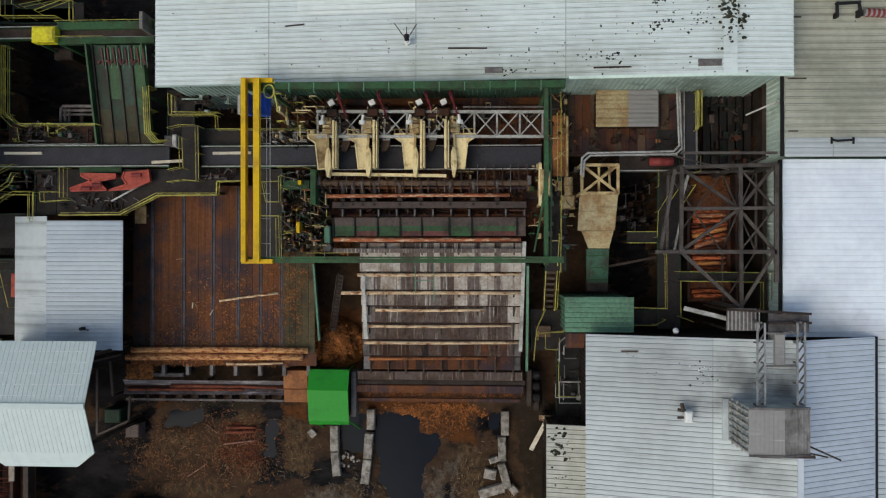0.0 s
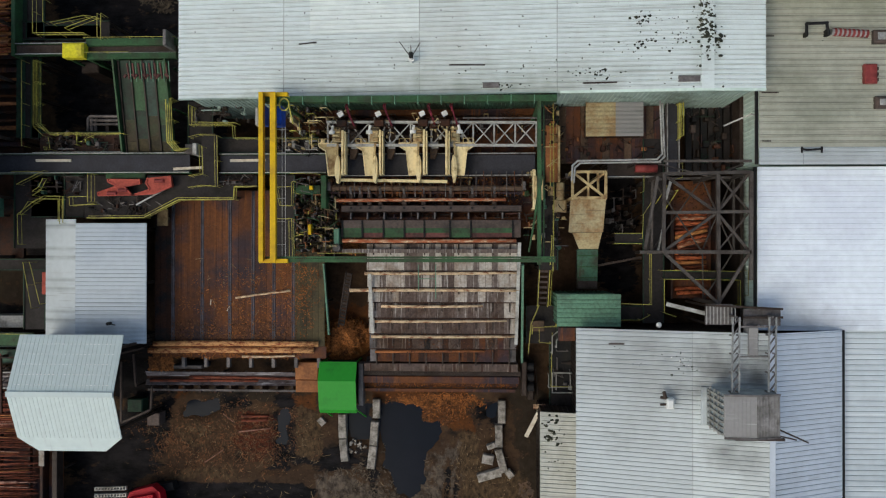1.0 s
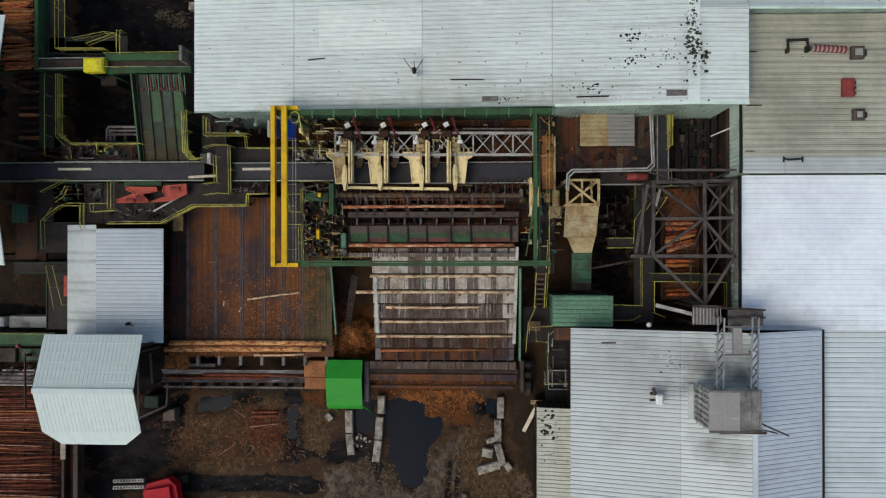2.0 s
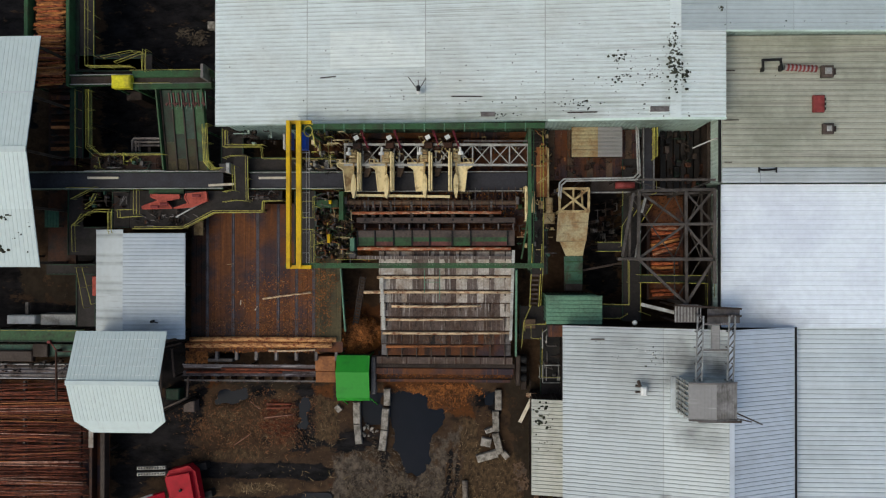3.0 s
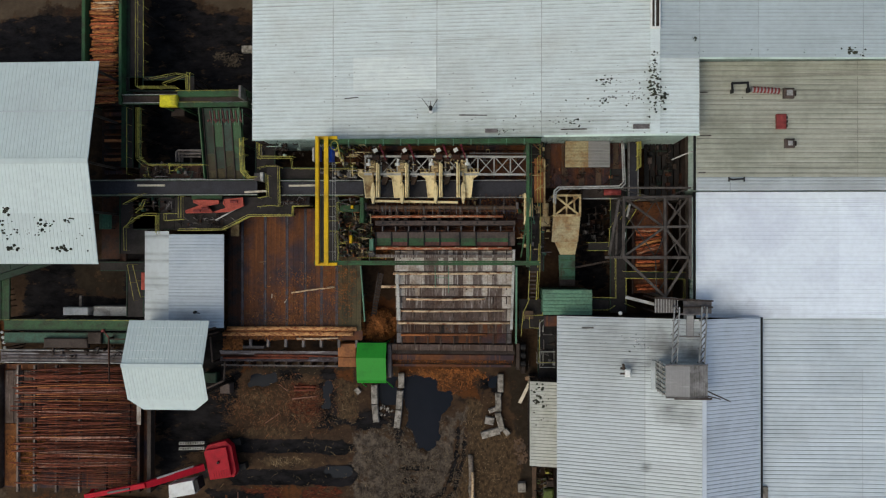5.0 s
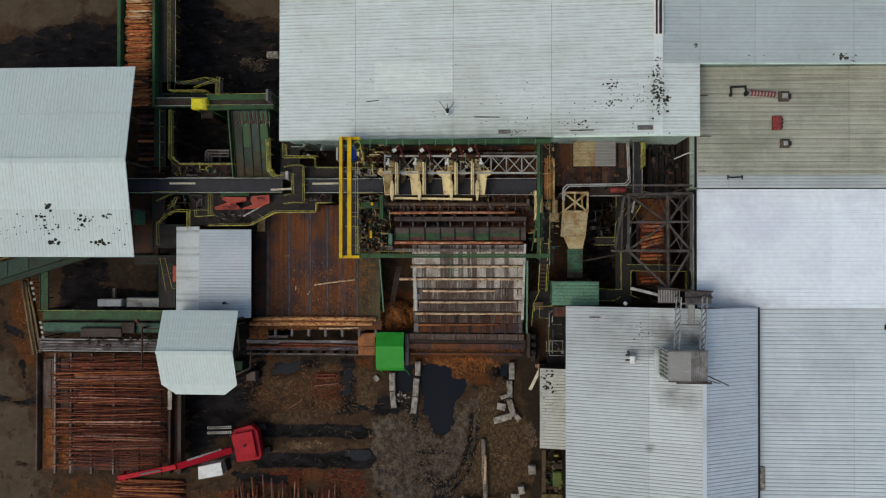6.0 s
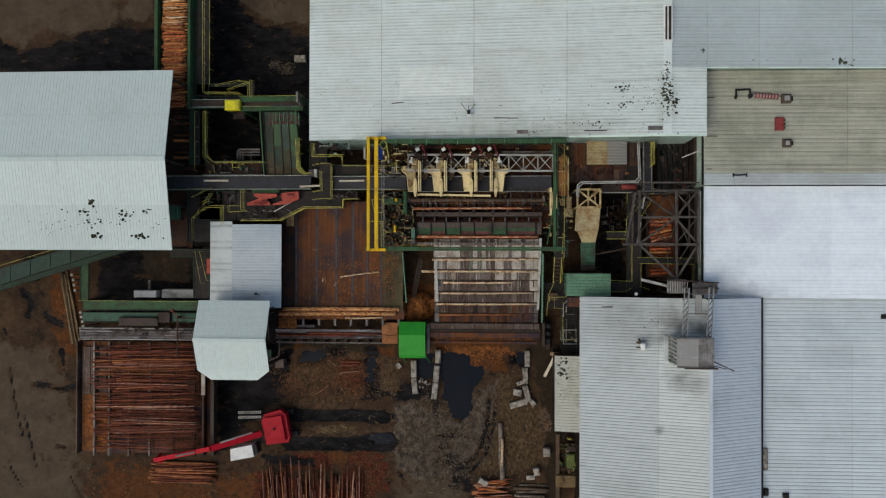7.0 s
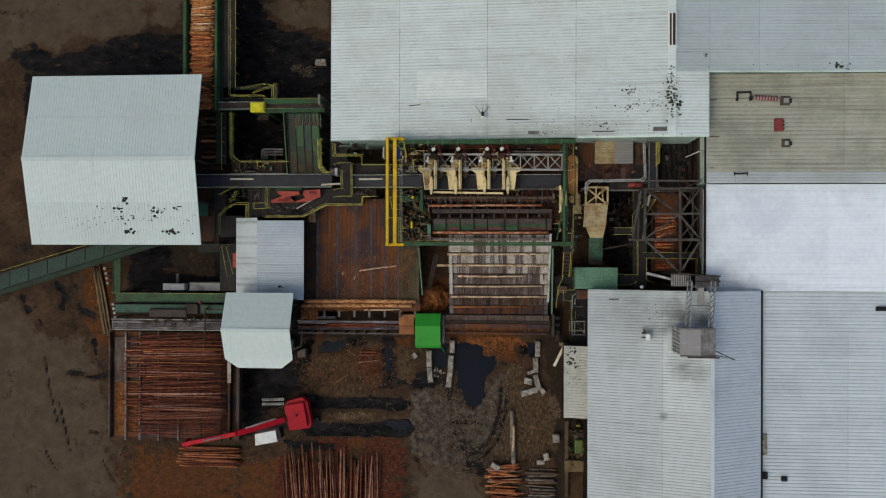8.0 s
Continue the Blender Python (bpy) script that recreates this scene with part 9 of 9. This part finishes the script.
clutter(gm, 26, 5.14, -25.67, 7.03, -20.07, -0.1, 1.6, (RAIL_Y, OLIVE, TAN_R, PLANK, STEEL_D, GREEN_D, OLIVE), 63, 0.45)
clutter(gm, 26, 5.14, -25.67, 7.03, -20.07, -0.1, 1.2, (OLIVE, STEEL_D, PLANK, GREEN_D), 64, 0.3)
chips("twig_litter", 130, 2.46, -20.66, 4.51, -17.68, gz, "grey sticks and splinters beside the lean-to", 0.11, PLANK, seed=64)
chips("rubble", 260, -27.32, 19.15, -24.29, 21.17, gz, "grey rubble on the black soil beside the hall", 0.09, CLOD, seed=65)
m = Mesh()
m.box(-24.36, 20.62, -23.11, 21.32, -0.2, 0.5, 0.05)
solo("concrete_block", m, CONC, (0, 0, 0), "pale concrete block on the soil beside the hall", "block")
rail([(4.98, -8.96, 3.05), (4.98, -9.89, 3.05), (6.60, -9.87, 3.05), (6.60, -8.94, 3.05)], material=STEEL_P, mid=False, down=0.0)
stairwell = thing("stairwell", (6.38, -8.14, 0), "dark stairwell with pale pipe frames beside the workshop", "stairwell")
# black sheet stands for the dark depth of the stairwell
m = Mesh()
m.box(5.34, -10.53, 7.15, -6.42, 2.0, 2.04)
part("pit_mat", m, BLACK, stairwell)
for pts in ([(7.03, -5.75, 3.00), (5.64, -5.76, 3.00), (5.25, -6.08, 3.00), (5.25, -7.40, 3.00)], [(7.03, -6.07, 3.00), (5.87, -6.07, 3.00), (5.56, -6.39, 3.00), (5.56, -6.93, 3.00)], [(7.01, -8.86, 2.60), (5.44, -8.87, 2.60)], [(7.00, -10.34, 2.60), (5.29, -10.36, 2.60), (5.29, -8.87, 2.60)]):
    m = Mesh()
    m.sweep([pts[0][:2] + (2.0,)] + list(pts) + [pts[-1][:2] + (2.0,)], 0.05, 6)
    part("pipe_frame", m, STEEL_P, stairwell)
clutter(stairwell, 12, 5.50, -10.38, 7.00, -6.74, 2.02, 2.8, (STEEL, STEEL_D, STEEL_P), 66, 0.3)
m = Mesh()
m.box(3.58, -5.67, 4.62, -4.90, 3.3, 3.6, 0.04)
m.box(4.01, -5.54, 4.16, -5.15, -0.1, 3.3)
solo("work_table", m, PLANK, (0, 0, 0), "small brown timber table beside the feeder's stairs", "table")
# red log loader
ex = thing("log_loader", (-26.28, -20.19, 0), "red tracked log loader with white cab", "loader")
bx, by = -25.81, -19.86
ang = radians(12)
ca_, sa_ = math.cos(ang), math.sin(ang)
def rot(pts):
    return [(bx + ca_ * x - sa_ * y, by + sa_ * x + ca_ * y) for x, y in pts]
for sgn in (-1, 1):
    m = Mesh()
    m.prism(rot([(-1.9, sgn * 1.25 - 0.3), (1.9, sgn * 1.25 - 0.3), (1.9, sgn * 1.25 + 0.3), (-1.9, sgn * 1.25 + 0.3)]), -0.05, 0.95)
    part("track", m, BLACK, ex)
m = Mesh()
m.prism(rot([(-0.9, -0.9), (0.9, -0.9), (0.9, 0.9), (-0.9, 0.9)]), 0.6, 1.3)
part("undercarriage", m, STEEL_D, ex)
m = Mesh()
m.prism(rot([(-1.35, -1.6), (1.05, -1.75), (1.35, -1.3), (1.4, 1.2), (0.9, 1.85), (-0.9, 1.75), (-1.4, 1.1)]), 1.3, 2.3)
part("body", m, RED_X, ex)
m = Mesh()
m.prism(rot([(-1.1, -1.4), (0.95, -1.45), (1.0, 1.3), (-1.05, 1.35)]), 2.3, 2.75)
part("hood", m, RED_X, ex)
for k in range(7):
    m = Mesh()
    m.prism(rot([(-0.75 + 0.25 * k, -1.55), (-0.66 + 0.25 * k, -1.55), (-0.66 + 0.25 * k, -0.85), (-0.75 + 0.25 * k, -0.85)]), 2.754, 2.8)
    part("slat", m, RED_X, ex)
m = Mesh()
m.tube((bx, by, 2.7), (bx, by, 3.0), 0.12)
part("exhaust", m, BLACK, ex)
m = Mesh()
m.prism([(-30.35, -23.19), (-27.81, -22.69), (-28.08, -21.42), (-30.42, -21.91)], 2.0, 3.6)
cab = part("cab", m, WHITE, ex, "white cab")
m = Mesh()
m.prism([(-27.84, -22.65), (-27.38, -22.32), (-27.65, -21.31), (-28.10, -21.51)], 2.0, 3.5)
part("windscreen", m, BLACK, cab, "dark glazed end")
m = Mesh()
m.bar((-29.33, -22.45, 1.9), (bx, by - 0.3, 1.8), 0.7, 0.3)
part("cab_arm", m, STEEL_D, ex)
b0, b1, b2 = Vector((-27.34, -20.41, 2.4)), Vector((-32.25, -21.66, 4.4)), Vector((-39.31, -23.55, 2.2))
m = Mesh()
m.bar(b0, b1, 0.62, 0.7)
boom = part("boom", m, RED_X, ex)
m = Mesh()
m.bar(b1, b2, 0.46, 0.5)
stick = part("stick", m, RED_X, ex)
m = Mesh()
m.bar(b0.lerp(b1, 0.2) + Vector((0.1, 0.4, 0.1)), b0.lerp(b1, 0.8) + Vector((0, 0.35, 0.35)), 0.16)
part("ram", m, STEEL_P, boom)
m = Mesh()
m.bar(b1.lerp(b2, 0.25) + Vector((0, 0, 0.35)), b1.lerp(b2, 0.6) + Vector((0, 0, 0.4)), 0.16)
part("ram", m, STEEL, stick)
gr = b2 + Vector((0.2, 0, -0.3))
for sgn in (-1, 1):
    m = Mesh()
    m.bar(gr, gr + Vector((0.1, sgn * 0.5, -0.6)), 0.3, 0.2)
    m.bar(gr + Vector((0.1, sgn * 0.5, -0.6)), gr + Vector((0.1, sgn * 0.25, -1.2)), 0.28, 0.12)
    part("grab_jaw", m, RED_X, ex)
for yr in (-18.37, -18.90):
    m = Mesh()
    for dy in (-0.11, 0.11):
        m.bar((-30.19, yr + dy, 1.5), (-27.66, yr + dy + 0.1, 1.5), 0.05, 0.2)
    for k in range(11):
        xk = -30.15 + k * 0.245
        m.bar((xk, yr - 0.11 + 0.01 * k, 1.52), (xk, yr + 0.11 + 0.01 * k, 1.52), 0.1, 0.2)
    part("support_track", m, STEEL_P, ex, "pale steel ladder track")

# ---------------------------------------------------------------- west: log feeder and green conveyors
x0, y0, x1, y1 = -37.54, 14.51, -34.50, 32.61
feed = thing("log_feeder", ((x0 + x1) / 2, (y0 + y1) / 2, 0), "green-sided feeder full of short orange logs", "feeder")
m = Mesh()
m.box(x0, y0, x1, y1, 5.0, 5.15)
part("bed", m, RUST_D, feed)
for a, c in ((x0 - 0.45, x0 - 0.1), (x1 + 0.1, x1 + 0.4)):
    m = Mesh()
    m.box(a, y0, c, y1, 4.6, 6.0, 0.04)
    part("side_wall", m, GREEN, feed)
legs_under(feed, x0, y0, x1, y1, 5.0, GREEN, 6)
yy, k = y0 + 0.3, 0
deep = Mesh()
while yy < y1:
    r = rnd.uniform(0.07, 0.12)
    for lay in (0, 1):
        if lay == 1 and rnd.random() < 0.35:
            continue
        yellow = yy > y0 + 9.0 and rnd.random() < 0.85
        log((x0 + 0.05 + rnd.uniform(0, 0.45), yy + rnd.uniform(-0.15, 0.15), 5.15 + r + lay * 0.2), (x1 - 0.05 - rnd.uniform(0, 0.6), yy + rnd.uniform(-0.15, 0.15), 5.15 + r + lay * 0.2 + rnd.uniform(0, 0.1)), r,
            (LOG_Y, LOG_M, LOG_F)[k % 3] if yellow else (LOG_O, LOG_B, LOG_R)[k % 3] if yy < y0 + 4 else (LOG_F, LOG_B, LOG_O)[k % 3], "short orange log in the green feeder", "logs in the feeder", 0.95, 0.03, 400 + k, deep if lay == 0 else None)
        k += 1
    yy += 2 * r * 0.9
tagged(mesh_object("feeder_logs", deep, LOG_F, smooth=True), "short orange logs lying at the feeder's bottom", "logs", kind="stuff")
m = Mesh()
m.box(-34.59, 8.65, -33.65, 32.77, 4.6, 4.95)
solo("side_floor", m, GREEN_K, (0, 0, 0), "dark green steel floor beside the feeder", "floor")
for i in range(12):
    yq = 8.06 + i * 0.62
    xq = -36.42
    m = Mesh()
    m.box(xq, yq, xq + 2.2, yq + rnd.uniform(0.12, 0.35), 4.3, 4.6)
    solo("cross_bar", m, (RUST, RUST_D, LOG_O)[i % 3], (xq, yq, 4.3), "rusty cross bar of the feeder's lower end", "bar", "cross bars of the feeder")
m = Mesh()
m.box(-36.81, -0.34, -34.39, 14.82, 3.9, 4.25)
solo("lower_bed", m, RUST_D, (0, 0, 0), "dark rusty bed at the feeder's lower end", "bed")
# inclined green conveyor crossing the west
inc = thing("inclined_conveyor", (-53.74, -3.48, 0), "long green covered conveyor on trestles", "conveyor")
m = Mesh()
m.slab([(-69.89, -8.88, 6.0), (-69.90, -7.01, 6.0), (-38.0, 2.44, 6.0), (-38.0, 0.94, 6.0)][::-1], 0.5)
part("cover", m, GREEN_T, inc)
m = Mesh()
m.slab([(-69.88, -9.46, 5.7), (-69.89, -8.88, 5.7), (-38.0, 0.88, 5.7), (-38.0, 0.30, 5.7)][::-1], 0.3)
part("side_walk", m, GREEN_K, inc)
for k in range(14):
    xa_ = -69 + k * 2.2
    m = Mesh()
    m.bar((xa_, -8.88 + (xa_ + 69.89) * 0.308 + 0.05, 6.03), (xa_ + 0.02, -7.01 + (xa_ + 69.9) * 0.296 - 0.05, 6.03), 0.07, 0.06)
    part("cover_rib", m, GREEN_K, inc)
for px_, py_ in ((-62.0, -6.2), (-54.0, -3.8), (-47.0, -1.5)):
    m = Mesh()
    m.bar((px_, py_, -0.2), (px_, py_, 5.45), 0.3)
    part("trestle", m, GREEN, inc)
rail([(p[0], p[1], 6.9) for p in [(-69.20, -6.57, 6.90), (-44.53, 0.68, 6.90)]], height=0.9, mid=False)
# green platforms north of the log table
x0, y0, x1, y1 = -46.39, -6.96, -33.54, -5.90
walkway(x0, y0, x1, y1, 4.4, GREEN, "green steel walkway north of the log table")
rail([(x0, y1, 5.45), (x1, y1, 5.45)], mid=False)
x0, y0, x1, y1 = -46.75, -8.28, -33.75, -7.23
walkway(x0, y0, x1, y1, 3.8, GREEN_D, "mossy green steel platform above the log table")
m = Mesh()
m.box(-42.51, -8.67, -38.15, -7.74, 3.8, 4.3, 0.08)
m.box(-38.20, -8.28, -36.88, -7.14, 3.8, 4.2, 0.05)
solo("chain_drive", m, STEEL_D, (0, 0, 3.8), "dark chain drive on the green platform", "motor")
x0, y0, x1, y1 = -47.34, -10.12, -33.88, -9.08
belt_conveyor(x0, x1, y0, y1, 3.4, "steel log conveyor with pale worn trough beside the log table", side=STEEL, belt=TROUGH)
lrig = thing("conveyor_machinery", (x0 + 2, y0 + 0.5, 3.4), "chains, rails and fittings on the log conveyor", "machinery")
for k in range(3):
    m = Mesh()
    m.bar((x0 + 0.2, y0 + 0.25 + 0.33 * k, 3.5), (x1 - 0.2, y0 + 0.25 + 0.33 * k, 3.5), 0.08, 0.2)
    part("chain_rail", m, (STEEL, TROUGH, STEEL_D)[k], lrig)
clutter(lrig, 30, x0 + 4.5, y0 + 0.5, x1 - 0.2, y1 + 0.6, 3.4, 4.0, (STEEL_D, STEEL_M, RUST_D, STEEL_D), 61, 0.3)
x0, y0, x1, y1 = -46.64, -6.02, -45.69, -0.88
walkway(x0, y0, x1, y1, 4.6, GREEN, "narrow green walkway beside the sunken pit")
rail([(x1, y0, 5.65), (x1, y1, 5.65)], mid=False, material=GREEN)
walkway(-36.76, -1.23, -32.20, -0.35, 4.6)
rail([(-33.64, -0.60, 5.65), (-32.99, -3.99, 5.65)], mid=False, height=1.0)
rail([(-33.13, -0.60, 5.65), (-32.35, -3.67, 5.65)], mid=False, height=1.0)
walkway(-34.15, -5.61, -32.44, -1.23, 4.6)
trailer = thing("white_trailer", (-41.14, -5.37, 0), "small white trailer with drawbar in the pit", "trailer")
m = Mesh()
m.box(-42.20, -5.74, -39.61, -4.97, 0.3, 1.4, 0.08)
part("body", m, WHITE, trailer)
m = Mesh()
m.box(-40.79, -4.96, -40.51, -3.84, 0.6, 0.9)
part("drawbar", m, STEEL, trailer)
for p in ([(-42.26, -5.55, 0.30), (-40.47, -5.53, 0.30)]):
    m = Mesh()
    m.tube((p[0], p[1] - 0.5, 0.3), (p[0], p[1] + 0.5, 0.3), 0.32, n=12)
    part("wheel", m, BLACK, trailer)
m = Mesh()
m.box(-38.76, -5.75, -35.06, -4.79, -0.1, 2.0, 0.05)
solo("grey_tank", m, STEEL_P, (0, 0, 0), "grey-green sheet tank in the pit", "tank")
m = Mesh()
m.box(-32.64, -3.00, -32.05, -1.35, 3.6, 4.9, 0.06)
m.box(-32.58, -2.43, -32.32, -1.80, -0.1, 3.6)
solo("red_cabinet", m, RED, (0, 0, 0), "red steel cabinet beside the low shed", "cabinet")
for i in range(6):
    p = Vector((-50.88, -2.90, 0.15 + 0.1 * (i % 2)))
    q = Vector((-49.45, -10.98, 0.15 + 0.1 * (i % 2)))
    o = Vector((0.2 * i - 0.5 + rnd.uniform(-0.1, 0.1), rnd.uniform(-1, 1), 0))
    log(p + o, q + o, 0.12, STRAW if i % 2 else PLANK, "rusty brown pole lying beside the log table", "poles beside the log table", 0.9, 0.2, 480 + i)
chips("bark_litter", 260, -52.44, -11.68, -48.90, -2.23, gz, "rusty bark along the log table's end", 0.055, CHIP, seed=33)
# rusty L-shaped gantry over the log table, with a red lamp at its end
gantry = thing("gantry", (-35.9, -7.7, 0), "rusty steel gantry with a red lamp over the log table", "gantry")
m = Mesh()
m.bar((-35.9, -7.7, 4.6), (-35.85, -11.9, 4.6), 0.11, 0.18)
part("boom", m, RUST_D, gantry)
m = Mesh()
m.bar((-35.9, -7.75, 4.6), (-33.9, -7.75, 4.6), 0.10, 0.16)
part("cross_arm", m, RUST_D, gantry)
m = Mesh()
m.bar((-35.9, -7.7, -0.2), (-35.9, -7.7, 4.55), 0.2)
part("post", m, RUST_D, gantry)
m = Mesh()
m.tube((-36.5, -6.95, 4.4), (-36.5, -6.95, 4.7), 0.14, n=12)
m.bar((-36.5, -6.95, 4.5), (-35.9, -7.7, 4.5), 0.08)
part("lamp", m, RED_D, gantry, "red signal lamp")
# pale chain wheels along the west end of the green walkway
stand = thing("roller_stand", (-47.6, -6.0, 0), "row of pale steel rollers on dark posts", "roller stand")
for wx, wy in ((-48.2, -3.2), (-48.05, -3.75), (-47.95, -4.3), (-47.85, -4.9), (-47.2, -7.3), (-47.1, -7.8), (-46.98, -8.3), (-46.9, -8.8)):
    m = Mesh()
    m.tube((wx, wy, 3.42), (wx, wy, 3.5), 0.15, n=12)
    m.tube((wx, wy, 3.5), (wx, wy, 3.6), 0.07, n=8)
    part("roller", m, STEEL_P, stand)
    m = Mesh()
    m.bar((wx, wy, -0.2), (wx, wy, 3.42), 0.1)
    part("post", m, STEEL_D, stand)
# small ribbed green cover between barn and walkway
cover2 = thing("green_cover", (-36.0, 3.5, 0), "small grey-green ribbed cover beside the barn", "cover")
part("sheet", corrugated(-36.6, -35.4, 2.75, 4.3, lambda x, y: 5.2, "y", 0.26, 0.06), GREEN_D, cover2)
legs_under(cover2, -36.6, 2.75, -35.4, 4.3, 5.1, STEEL_D, 3)
# khaki panel below the cranked walkway
m = Mesh()
m.box(-24.15, 2.1, -23.35, 3.3, 4.2, 4.3, 0.02)
m.box(-23.9, 2.6, -23.7, 2.8, -0.2, 4.2)
solo("panel", m, STRAW, (0, 0, 0), "khaki sheet panel beside the walkway", "panel")
# clutter between the gabled shed and the log conveyor
junk = thing("drive_frame", (-26.35, -9.90, 0), "dark drive frame between shed and conveyor", "frame")
for p, q in (([(-28.02, -7.74, 2.40), (-25.95, -7.23, 2.40)]), ([(-27.83, -8.37, 2.20), (-27.81, -13.05, 2.20)]), ([(-27.81, -13.05, 2.20), (-25.48, -12.01, 2.20)]), ([(-25.48, -12.01, 2.20), (-25.40, -10.26, 2.20)]), ([(-26.77, -7.73, 2.40), (-26.56, -10.16, 2.40)])):
    m = Mesh()
    m.bar(p, q, 0.14)
    part("beam", m, STEEL_M, junk)
    m = Mesh()
    m.bar((q[0], q[1], -0.2), q, 0.14)
    part("leg", m, STEEL_D, junk)
m = Mesh()
m.box(-27.79, -12.40, -26.59, -11.37, -0.1, 1.2, 0.08)
part("motor", m, GREEN_K, junk)
m = Mesh()
m.box(-26.19, -13.45, -25.21, -12.47, -0.1, 1.2, 0.06)
solo("grey_crate", m, STEEL_M, (0, 0, 0), "grey-green metal crate in the yard", "crate")
